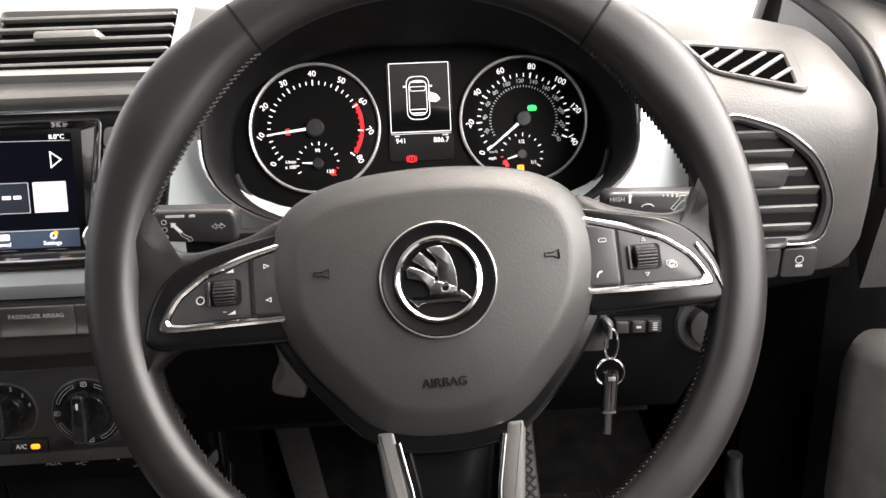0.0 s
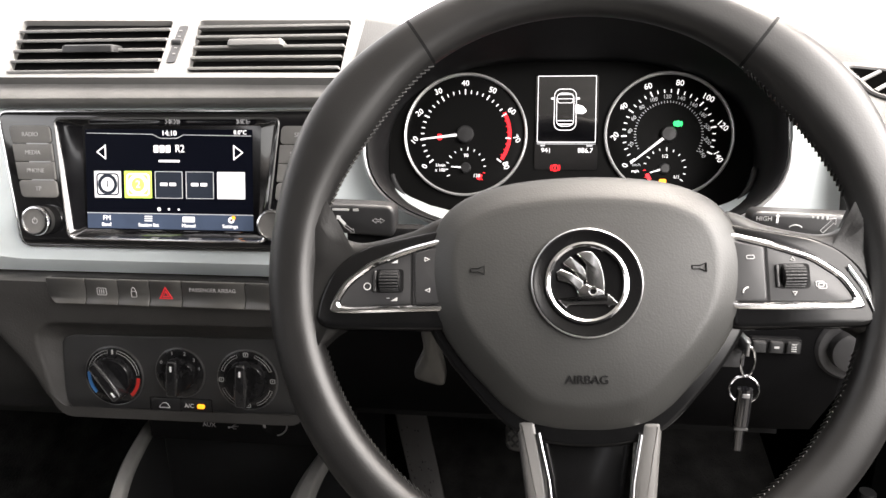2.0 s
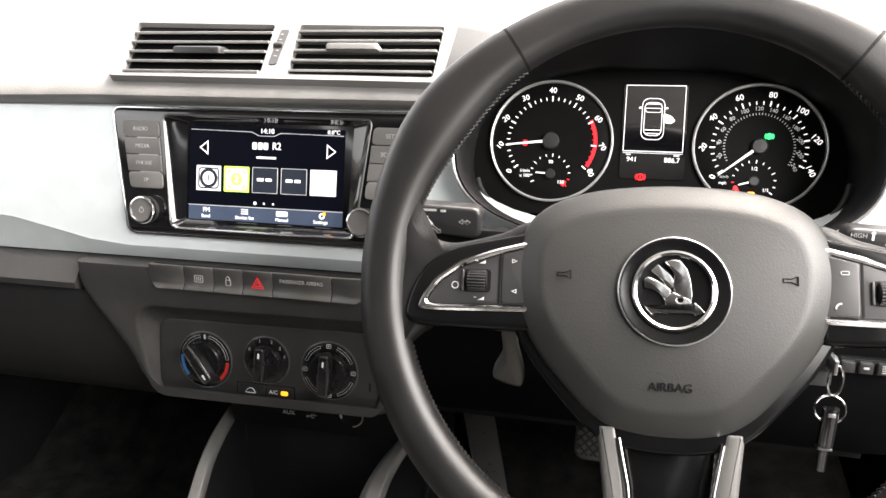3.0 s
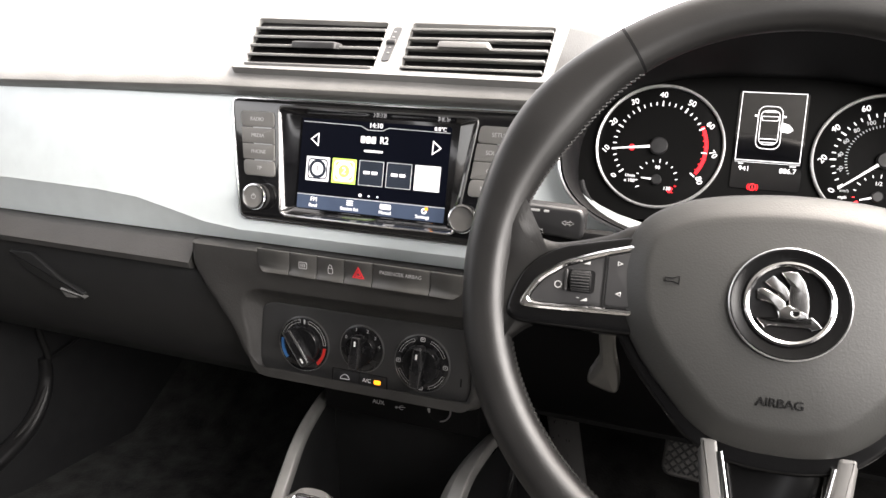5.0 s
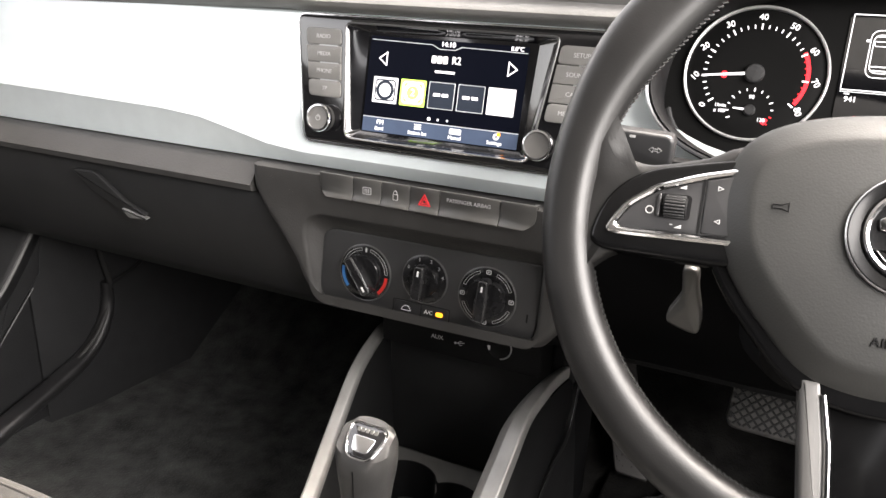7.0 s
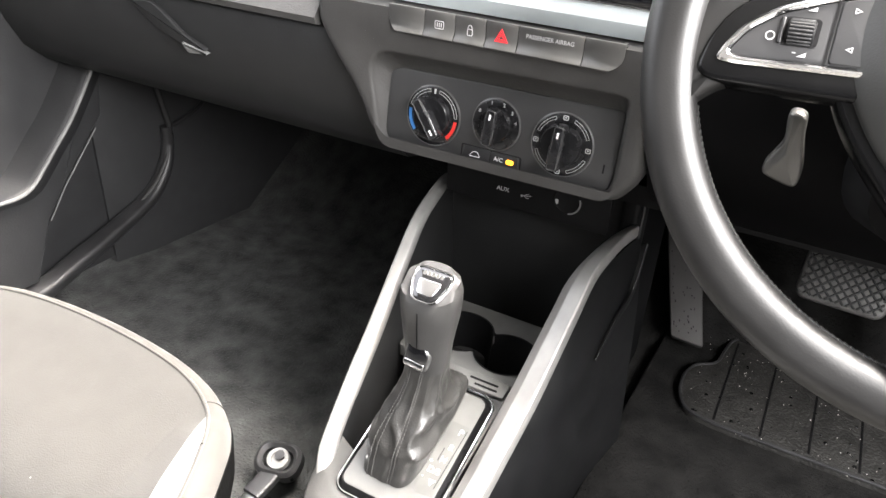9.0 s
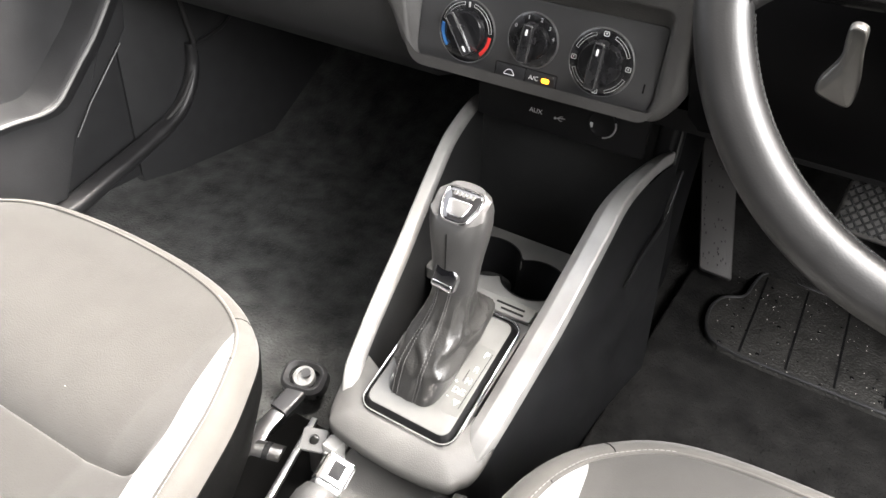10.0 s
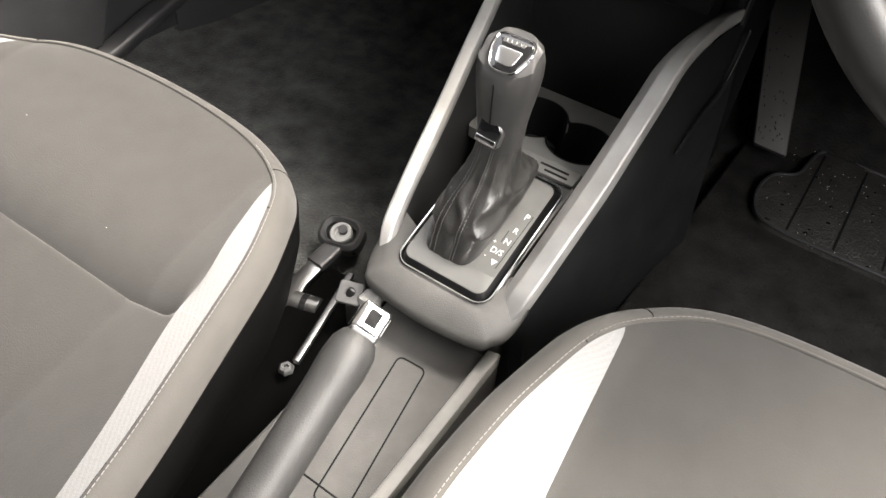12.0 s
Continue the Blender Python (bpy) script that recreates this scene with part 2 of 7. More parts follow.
def rings(loops, closed=True, cap_start=True, cap_end=True, bm=None):
    """Skin a row of loops of 3D points."""
    bm = bm or bmesh.new()
    rows = [[bm.verts.new(p) for p in loop] for loop in loops]
    k = len(rows[0])
    for a, b in zip(rows, rows[1:]):
        for i in range(k if closed else k - 1):
            j = (i + 1) % k
            try:
                bm.faces.new((a[i], a[j], b[j], b[i]))
            except ValueError:
                pass
    if cap_start and closed:
        bm.faces.new(rows[0][::-1])
    if cap_end and closed:
        bm.faces.new(rows[-1])
    return bm


def at(m, loop, w=0.0):
    return [m @ Vector((p[0], p[1], w)) for p in loop]


def slab(m, poly, top, depth, bevel=0.0, steps=3, bm=None, dome=0.0):
    """A plate with that outline on the face m, from top - depth to top, its front edge rounded."""
    loops = [at(m, poly, top - depth)]
    if bevel:
        for i in range(steps + 1):
            t = math.pi / 2 * i / steps
            loops.append(at(m, inset(poly, bevel * (1 - math.cos(t))), top - bevel + bevel * math.sin(t)))
    else:
        loops.append(at(m, poly, top))
    if dome:
        c = Vector((sum(p[0] for p in poly) / len(poly), sum(p[1] for p in poly) / len(poly)))
        base = [Vector(p) for p in inset(poly, bevel)]
        for f in (0.8, 0.6, 0.4, 0.2):
            loops.append(at(m, [c + (p - c) * f for p in base], top + dome * (1 - f * f)))
    return rings(loops, bm=bm)


def frame_ring(m, outer, inner, top, depth, bevel=0.0008, bm=None):
    """A frame between two outlines of the same number of points."""
    bm = bm or bmesh.new()
    loops = [at(m, outer, top - depth), at(m, outer, top - bevel), at(m, inset(outer, bevel), top), at(m, inset(inner, -bevel), top), at(m, inner, top - bevel), at(m, inner, top - depth)]
    loops.append(loops[0])
    return rings(loops, cap_start=False, cap_end=False, bm=bm)


def sweep(path, section, up=(0, 0, 1), closed=False, bm=None, turn=None, caps=True):
    """A section (2D loop, or a function of 0..1 that gives one) along a path."""
    path = [Vector(p) for p in path]
    k, loops = len(path), []
    for i, p in enumerate(path):
        a = path[(i - 1) % k] if closed or i else p
        b = path[(i + 1) % k] if closed or i < k - 1 else p
        t = (b - a).normalized()
        side = t.cross(Vector(up)).normalized()
        top = side.cross(t)
        s = section(i / max(1, k - 1)) if callable(section) else section
        loops.append([p + side * q[0] + top * q[1] for q in s])
    if closed:
        loops.append(loops[0])
    return rings(loops, cap_start=caps and not closed, cap_end=caps and not closed, bm=bm)


def lathe(m, profile, n=40, bm=None, caps=True):
    """Turned round the third axis of m: rows of (radius, height)."""
    return rings([at(m, circle(r, n), w) for r, w in profile], cap_start=caps, cap_end=caps, bm=bm)


def box(cx, cy, cz, sx, sy, sz, bevel=0.003, m=None, bm=None):
    m = m or Matrix()
    return slab(m @ Matrix.Translation((cx, cy, cz)), rrect(sx, sy, min(bevel, sx / 2.1, sy / 2.1), 3), sz / 2, sz, min(bevel, sz / 2.1), 2, bm=bm)


def extrude_x(sections, bm=None):
    """Sections: rows of (x, [(y, z), ...]) with the same number of points."""
    return rings([[(x, y, z) for y, z in sec] for x, sec in sections], bm=bm)


def writing(text, size, m, mat, parent, name="lettering", wide=1.0, thick=0.0002, align="CENTER", label=""):
    cu = bpy.data.curves.new(name, "FONT")
    cu.body, cu.size, cu.extrude, cu.align_x, cu.align_y = text, size, thick, align, "CENTER"
    cu.resolution_u = 3
    tmp = bpy.data.objects.new(name, cu)
    me = bpy.data.meshes.new_from_object(tmp)
    bpy.data.objects.remove(tmp)
    bpy.data.curves.remove(cu)
    me.transform(m @ Matrix.Diagonal((wide, 1, 1, 1)))
    me.materials.clear()
    me.materials.append(mat)
    ob = hang(new(name, me), parent)
    return tagged(ob, label)


def bar(m, u, v, w, h, mat, parent, name="marking", top=0.0003, turn=0.0, label=""):
    mm = m @ Matrix.Translation((u, v, 0)) @ Matrix.Rotation(radians(turn), 4, "Z")
    return part(name, slab(mm, rrect(w, h, min(w, h) * 0.2, 2), top, 0.0004), mat, parent, label)


# ---- cabin ----
MID = -0.318          # the car's middle line
solo("ground", box(0, 0, -0.33, 400, 400, 0.02, 0.001), material("wet asphalt", (0.06, 0.06, 0.06), 0.7, grain=0.5, size=0.01), "grey asphalt ground round the parked car", "ground", "structure")
haze = material("white overcast distance", (0.9, 0.92, 0.95), 1.0, vary=0.02, patch=8.0, emit=0.45)
solo("backdrop", rings([[Vector((60 * math.sin(radians(a)), 60 * math.cos(radians(a)), z)) for a in range(-75, 76, 10)] for z in (-2.0, 8.0, 22.0)], closed=False), haze, "pale overcast distance beyond the windscreen", "backdrop", "structure")
def floor_half(x0, x1):
    rows = (((-1.6, -0.02), (-1.6, 0.0)), ((0.86, -0.02), (0.86, 0.0)), ((1.05, 0.12), (1.05, 0.14)), ((1.08, 0.62), (1.06, 0.62)))
    return rings([[(x0, *low), (x1, *low), (x1, *high), (x0, *high)] for low, high in rows])


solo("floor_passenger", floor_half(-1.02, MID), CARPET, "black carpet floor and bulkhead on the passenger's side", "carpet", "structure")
# same carpet as the passenger's half, with footwell shade in its colour
solo("floor_driver", floor_half(MID, 0.385), DAMP_SHADED_CARPET, "black carpet floor and bulkhead on the driver's side, darkened for shade", "carpet", "structure")
solo("ceiling", rings([[(-0.92, 0.42, 1.10), (0.28, 0.42, 1.10), (0.28, 0.42, 1.13), (-0.92, 0.42, 1.13)],
                              [(-0.95, -0.2, 1.14), (0.31, -0.2, 1.14), (0.31, -0.2, 1.17), (-0.95, -0.2, 1.17)],
                              [(-0.92, -1.6, 1.08), (0.28, -1.6, 1.08), (0.28, -1.6, 1.11), (-0.92, -1.6, 1.11)]]), LINING, "pale headlining under the roof", "ceiling", "structure")
# unseen, added at full height to keep out light from behind
solo("wall_rear", box(MID, -1.62, 0.53, 1.4, 0.04, 1.16, 0.01), BODY, "unseen dark panel closing the cabin behind against light", "wall", "structure")
for side, x in (("left", -1.02), ("right", 0.385)):
    # unseen, added to close the rear side windows and darken reflections
    solo("wall_" + side, box(x, -0.97, 0.54, 0.05, 1.28, 1.14, 0.01), BODY, "unseen dark panel over the rear side windows against light", "wall", "structure")
    s = 1 if x > MID else -1
    foot = (-1.16, 0.85, 0.64) if s < 0 else (0.530, 1.05, 0.66)
    solo("pillar_" + side, sweep([foot, (0.455, 0.74, 0.92) if s > 0 else (-1.06, 0.66, 0.88), (x - s * 0.08, 0.4, 1.11)], rrect(0.05 if s < 0 else 0.10, 0.05, 0.015, 2)), LINING if s < 0 else BODY, "windscreen pillar trim", "pillar", "structure")
    solo("post_" + side, sweep([(x, -0.32, 0.3), (x, -0.34, 0.7), (x - s * 0.07, -0.38, 1.13)], rrect(0.09, 0.05, 0.015, 2)), BODY, "dark door pillar trim", "pillar", "structure")

# ---- dashboard ----
dash = thing("dashboard", (MID, 0.6, 0.3), "grained charcoal dashboard with a pale blue satin trim band", "dashboard")


def pad(dz):
    return [(0.545, 0.633 + dz), (0.531, 0.6345 + dz), (0.5235, 0.6378 + dz), (0.5198, 0.6405 + dz), (0.5185, 0.6433 + dz), (0.5200, 0.6463 + dz), (0.5270, 0.6530 + dz), (0.5340, 0.6575 + dz), (0.548, 0.661 + dz),
            (0.60, 0.671), (0.75, 0.680), (1.06, 0.655), (1.06, 0.60), (0.56, 0.60)]


# top and lip use the grey that holds the windscreen light
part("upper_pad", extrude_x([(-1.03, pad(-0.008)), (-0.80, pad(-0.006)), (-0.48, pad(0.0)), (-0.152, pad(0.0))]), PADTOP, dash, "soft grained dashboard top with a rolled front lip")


BACK = [(0.64, 0.60), (0.64, 0.674), (0.75, 0.680), (1.06, 0.655), (1.06, 0.60)]
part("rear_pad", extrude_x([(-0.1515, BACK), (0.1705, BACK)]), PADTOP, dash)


def trim(zc, yc=0.5085):
    return [(0.56, 0.634), (0.533, 0.634), (0.530, 0.632), ((0.530 + yc) / 2 - 0.001, (0.632 + zc) / 2 + 0.005), (yc + 0.001, zc + 0.004), (yc, zc), (yc + 0.0015, zc - 0.003), (0.517, 0.498), (0.56, 0.498)]


def hood_edge(z, k=1.095):
    """Half the hood's width at a height."""
    v = (z - 0.612) / 0.956
    sn = min(1.0, (abs(v) / ((HOOD_UP if v > 0 else 0.066) * k)) ** 1.25)
    return max(0.012, 0.146 * k * (1 - sn * sn) ** 0.36)


HOOD_UP = 0.099
dense = [(0.530 + (0.5085 - 0.530) * f - 0.001 * math.sin(math.pi * f), 0.632 + (0.512 - 0.632) * f) for f in (i / 20 for i in range(21))]
trim_bm = extrude_x([(-1.02, trim(0.540)), (-0.80, trim(0.537)), (-0.62, trim(0.5345)), (-0.57, trim(0.531)), (-0.53, trim(0.523)), (-0.49, trim(0.5145)), (-0.45, trim(0.511)), (-0.438, trim(0.511))])
extrude_x([(-0.198, trim(0.511)), (-0.19, trim(0.511))], bm=trim_bm)
BELOW = [(0.545, 0.5285), (0.5120, 0.5285), *trim(0.511)[4:-1], (0.545, 0.498)]
ABOVE = [(0.56, 0.634), (0.533, 0.634), (0.530, 0.632), (0.5292, 0.6285), (0.56, 0.6285)]
for strip in (BELOW, ABOVE):
    extrude_x([(-0.438, strip), (-0.198, strip)], bm=trim_bm)
part("trim_panel", trim_bm, TRIM, dash, "pale blue satin trim panel with a crease")
for sg, x0 in ((-1, -0.1895), (1, 0.199)):
    flank = [[Vector((x0, y, z)) for y, z in dense], [Vector((0.004 + sg * hood_edge(z), y, z)) for y, z in dense]]
    flank = [flank[0], [a.lerp(b, 0.5) for a, b in zip(*flank)], flank[1], [p + Vector((0, 0.03, 0)) for p in flank[1]]]
    part("trim_flank", rings(flank, closed=False), TRIM, dash, "pale blue trim beside the dials")
LIP = [(0.56, 0.4965), (0.514, 0.4965), (0.5095, 0.4955), (0.5050, 0.4925), (0.4922, 0.4760), (0.4935, 0.470), (0.500, 0.468), (0.56, 0.466)]
part("ledge", extrude_x([(-1.02, LIP), (-0.4985, LIP)]), SOFT, dash, "grained ledge above the glovebox")
LID = [(0.56, 0.4665), (0.503, 0.4665), (0.501, 0.462), (0.505, 0.43), (0.515, 0.395), (0.532, 0.36), (0.56, 0.335), (0.60, 0.325), (0.62, 0.335), (0.62, 0.46)]
lid = part("glovebox_lid", extrude_x([(-1.0, LID), (-0.437, LID)]), HARD, dash, "dark closed glovebox lid")
part("under_tray", extrude_x([(-1.01, [(0.60, 0.33), (0.60, 0.35), (1.05, 0.35), (1.05, 0.33)]), (0.205, [(0.60, 0.33), (0.60, 0.35), (1.05, 0.35), (1.05, 0.33)])]), BLACK, dash)
hm = leaning(-0.69, 0.5035, 0.44, -8)
part("pull_handle", slab(hm, rounded([(-0.055, 0.018), (-0.02, 0.02), (0.015, -0.008), (0.045, -0.022), (0.02, -0.026), (-0.03, -0.004)], 0.006), 0.004, 0.006, 0.002), HARD, lid, "recessed glovebox pull")
# light grey tip paints the glint on the pull
part("pull_tip", slab(hm, rounded([(0.012, -0.016), (0.048, -0.024), (0.02, -0.027)], 0.003), 0.007, 0.006, 0.0015), GREYFRAME, lid, "pale tip of the pull, glint in its colour")

# middle stack
FM = leaning(MID, 0.4935, 0.44, 0)
fo = rounded([(0.128, 0.0565), (-0.181, 0.0565), (-0.181, 0.034), (-0.167, 0.012), (-0.149, -0.011), (-0.1355, -0.030), (-0.1265, -0.052), (-0.110, -0.0685), (0.112, -0.0665), (0.128, -0.045)], 0.009, 4)
fi = rounded([(0.108, 0.0198), (-0.108, 0.0170), (-0.1195, 0.009), (-0.1205, -0.006), (-0.117, -0.025), (-0.1145, -0.040), (-0.112, -0.055), (-0.1045, -0.0640), (0.103, -0.0615), (0.1075, -0.045)], 0.007, 4)
CM = leaning(MID, 0.506, 0.41, 5.7)
PLATE_EDGE = rounded([(0.1055, 0.0365), (-0.098, 0.0335), (-0.1078, 0.0285), (-0.1085, 0.011), (-0.109, -0.002), (-0.1095, -0.015), (-0.109, -0.027), (-0.105, -0.0342), (0.1025, -0.0300), (0.1055, -0.020)], 0.005, 4)


def flush_top(poly):
    """Keeps the upper edge square where the trim meets it."""
    return [(u, 0.0563 if v > 0.044 else v) for u, v in poly]


fascia_rows = [at(FM, fo, -0.09)]
for step in range(6):
    turn = math.pi / 2 * step / 5
    fascia_rows.append(at(FM, flush_top(inset(fo, 0.010 * (1 - math.cos(turn)))), -0.012 + 0.012 * math.sin(turn)))
fascia_rows += [at(FM, inset(fi, -d), w) for d, w in ((0.0045, -0.0003), (0.0022, -0.0014), (0.0006, -0.0036), (0.0, -0.006))]
fascia_rows.append(at(CM, inset(PLATE_EDGE, 0.0004), 0.0008))
part("fascia", rings(fascia_rows, cap_start=False, cap_end=False), SOFT, dash, "grained charcoal centre fascia", 60)
part("fascia_back", slab(FM, inset(fo, 0.005), -0.03, 0.05), BLACK, dash)
# panel under the column, its shade put into the colour
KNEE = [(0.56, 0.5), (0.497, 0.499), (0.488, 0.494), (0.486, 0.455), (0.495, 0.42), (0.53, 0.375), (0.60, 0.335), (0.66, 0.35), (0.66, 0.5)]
part("knee_panel", extrude_x([(x, [(y + dy if y < 0.6 else y, 0.5 - (0.5 - z) * k) for y, z in KNEE]) for x, dy, k in ((-0.189, 0, 1), (0.10, 0, 1), (0.205, 0, 1), (0.222, 0.015, 0.8), (0.240, 0.045, 0.4), (0.34, 0.05, 0.3))]), KNEETRIM, dash, "lower panel under the steering column, darkened for shade")


def pod(k):
    base = [(0.53, 0.4995), (0.494, 0.4995), (0.4855, 0.512), (0.481, 0.54), (0.479, 0.58), (0.4815, 0.602), (0.4875, 0.618), (0.499, 0.6285), (0.53, 0.6447), (0.566, 0.6622), (0.60, 0.6735), (0.75, 0.688), (1.06, 0.66), (1.06, 0.50)]
    return [(y + (0.75 - y) * k, z + (0.57 - z) * k * 0.8) for y, z in base]


part("end_pod", extrude_x([(0.1985, pod(0.02)), (0.202, pod(0.0)), (0.285, pod(0.0)), (0.300, pod(0.012)), (0.312, pod(0.035)), (0.322, pod(0.065)), (0.332, pod(0.11)), (0.341, pod(0.165)), (0.349, pod(0.24)), (0.355, pod(0.33)), (0.360, pod(0.44)), (0.364, pod(0.6))]), SOFT, dash, "rounded outer end of the dashboard")

# ---- cluster hood ----
CF = leaning(0.004, 0.506, 0.612, 17)


def arch(k, dv=0.0, up=0.064):
    out = []
    for i in range(64):
        t = 2 * math.pi * i / 64
        c, s = math.cos(t), math.sin(t)
        out.append((0.146 * k * math.copysign(abs(c) ** 0.72, c), (up if s > 0 else 0.066) * k * math.copysign(abs(s) ** 0.8, s) + dv))
    return out


hood = thing("cluster_hood", (0.004, 0.55, 0.55), "black plastic hood over the instrument dials", "instrument hood")
part("cowl", rings([at(CF, arch(1.12, -0.01, 0.075), -0.3), at(CF, arch(1.08, 0, HOOD_UP), -0.05), at(CF, arch(1.055, 0, HOOD_UP), -0.006), at(CF, arch(1.035, 0, HOOD_UP), -0.001), at(CF, arch(1.015, 0, HOOD_UP), -0.004),
                    at(CF, arch(0.995, 0, HOOD_UP - 0.004), -0.02), at(CF, arch(1.01, 0, 0.080), -0.06), at(CF, arch(1.08, 0, 0.080), -0.115)], cap_start=False, cap_end=False), BLACK, hood, "matt black cowl")

# ---- centre console ----
console = thing("centre_console", (MID, 0.45, 0.0), "charcoal centre console with curved side rails", "console")
SIDE = [(0.103, 0.63, 0.292), (0.0975, 0.600, 0.294), (0.0890, 0.543, 0.283), (0.0848, 0.500, 0.251), (0.0790, 0.444, 0.203), (0.0740, 0.400, 0.171), (0.0685, 0.360, 0.140), (0.0635, 0.333, 0.119)]
left_line = [(MID - 0.001 - d, y, z) for d, y, z in SIDE]
right_line = [(MID + d, y, z) for d, y, z in SIDE]
loop = smooth_line([*left_line, (MID - 0.0595, 0.321, 0.1155), (MID - 0.046, 0.312, 0.113), (MID + 0.040, 0.312, 0.113), (MID + 0.056, 0.321, 0.1155), *right_line[::-1]], 6)
def rail_section(t):
    """Flat-topped with a fine outer edge along the sides, broad and rolled round the nose."""
    k = min(1.0, max(0.0, (0.175 - abs(t - 0.5)) / 0.095))
    k = k * k * (3 - 2 * k)
    broad = 0.0095 * min(1.0, max(0.0, (t - 0.55) / 0.1)) * min(1.0, max(0.0, (0.97 - t) / 0.1))
    slim = min(1.0, max(0.0, (0.40 - t) / 0.08))
    sec = [(-0.0070 + 0.0035 * slim - broad - 0.0035 * k, -0.028 + 0.018 * slim), (-0.0070 + 0.0035 * slim - broad - 0.0033 * k, -0.0070 + 0.0035 * slim - 0.008 * k), (-0.0012 - 0.55 * broad, 0.0005 - 0.010 * k), (0.0085 - 0.005 * k, 0.0036 - 0.018 * k), (0.0104 - 0.007 * k, 0.0026 - 0.020 * k), (0.0112 - 0.008 * k, -0.004 - 0.020 * k), (0.0112 - 0.008 * k, -0.012 - 0.018 * k)]
    e = 0.72 + 0.28 * min(1.0, min(t, 1 - t) / 0.22)
    return rounded([(u * e, v * (e if v > -0.02 else 1)) for u, v in sec], 0.0013, 4)


part("rail", sweep(loop, rail_section), RAIL, console, "brushed dark grey rail")
skirt = []
for p in loop:
    d = Vector((p.x - MID, (p.y - 0.36) if p.y < 0.36 else 0, 0)).normalized()
    g = min(1.0, max(0.0, (p.y - 0.315) / 0.03))
    skirt.append([p + d * (0.004 + 0.005 * g) + Vector((0, 0, -0.012)), p + d * (-0.012 + 0.028 * g) + Vector((0, 0, -0.035)), p + d * (-0.022 + 0.044 * g) + Vector((0, 0, -0.055 if p.y < 0.34 else -0.09)), Vector((p.x + d.x * (-0.024 + 0.058 * g), p.y + d.y * (-0.030 + 0.06 * g), 0.03)), Vector((p.x + d.x * (-0.024 + 0.058 * g), p.y + d.y * (-0.030 + 0.06 * g), -0.005))])
part("side_skirt", rings(skirt, closed=False), SKIRT, console, "dark side walls of the console")
ridge = smooth_line([(MID + 0.1180, 0.634, 0.275), (MID + 0.1195, 0.606, 0.234), (MID + 0.1160, 0.570, 0.216), (MID + 0.1130, 0.535, 0.190)], 6)
part("skirt_crease", sweep(ridge, lambda t: [(a * (1 - 0.7 * t), b * (1 - 0.7 * t)) for a, b in rounded([(-0.003, -0.012), (0.0030, -0.0035), (0.0036, 0.0002), (-0.003, 0.0050)], 0.0008, 3)]), SKIRT, console, "raised crease on the console side")
part("stack_wall", box(MID + 0.098, 0.72, 0.22, 0.02, 0.18, 0.40, 0.006), BLACK, console)
part("tray_floor", box(MID, 0.60, 0.115, 0.19, 0.09, 0.02, 0.004), RUBBER, console)
part("tray_back", box(MID, 0.655, 0.2, 0.22, 0.02, 0.26, 0.004), HARD, console)
for sg in (-1, 1):
    inner_wall = [[Vector((MID + sg * (d - (0.0015 if sg < 0 else 0.010)), y, z - (0.005 if sg < 0 else 0.02))), Vector((MID + sg * (d - 0.012), y, 0.08))] for d, y, z in SIDE]
    part("inner_wall", rings(inner_wall, closed=False), HARD, console)
TP = Matrix.Translation((MID, 0.40, 0.143)) @ Matrix.Rotation(math.atan(0.33), 4, "X")
GP = TP @ Matrix.Translation((0, -0.0085, 0))
top_out = [(0.0485, -0.066), (0.0535, 0.083), (-0.0535, 0.083), (-0.0485, -0.066)]
part("top_plate", slab(TP, rounded(top_out, 0.010), -0.0005, 0.040, 0.0015), SMOOTH, console, "charcoal console top")


def evenly(pts, n):
    """Points at equal steps along a line."""
    pts = [Vector(p) for p in pts]
    run = np.cumsum([0.0] + [(q - p).length for p, q in zip(pts, pts[1:])])
    want = np.linspace(0, run[-1], n)
    return [Vector([float(np.interp(w, run, [p[c] for p in pts])) for c in range(3)]) for w in want]


# the nose: one broad roll from the chrome surround down to the lower edge
rim = [p for p in rrect(0.0965, 0.1405, 0.0145, 6) if p[1] < -0.03]
rim = sorted((p for p in rim if p[0] < 0), key=lambda p: (-p[1], p[0])) + sorted((p for p in rim if p[0] > 0), key=lambda p: (p[1], p[0]))
inner_line = evenly([GP @ Vector((-0.04825, -0.030, 0.0012))] + [GP @ Vector((*p, 0.0012)) for p in rim] + [GP @ Vector((0.04825, -0.030, 0.0012))], 81)
outer_line = evenly([p for p in loop if p.y < 0.378], 81)
nose = []
for n, (a, p) in enumerate(zip(inner_line, outer_line)):
    k = min(1.0, min(n, 80 - n) / 18)
    k = k * k * (3 - 2 * k)
    d = Vector((p.x - MID, (p.y - 0.36) if p.y < 0.36 else 0, 0)).normalized()
    o = p + d * (0.0085 + 0.003 * k) + Vector((0, 0, -0.006 - 0.004 * k))
    row = []
    for q in (0, 0.06, 0.14, 0.25, 0.38, 0.52, 0.66, 0.78, 0.88, 0.95, 1.0):
        c = a.lerp(o, q)
        row.append(Vector((c.x, c.y, a.z + (o.z - a.z) * q ** (1 + 1.0 * k) - 0.004 * (1 - k) - 0.0008 * (1 - q))))
    nose.append(row + [o + d * g * k + Vector((0, 0, h - 0.004 * (1 - k))) for g, h in ((0.0014, -0.003), (0.0014, -0.008), (-0.0010, -0.014), (-0.010, -0.020))])
part("nose", rings(nose, closed=False), NOSE, console, "grained charcoal console nose", 70)
ledge = part("card_ledge", slab(TP, rounded([(0.052, 0.0815), (-0.052, 0.0815), (-0.051, 0.0645), (0.051, 0.0645)], 0.003), 0.004, 0.006, 0.001), PLATE, console)
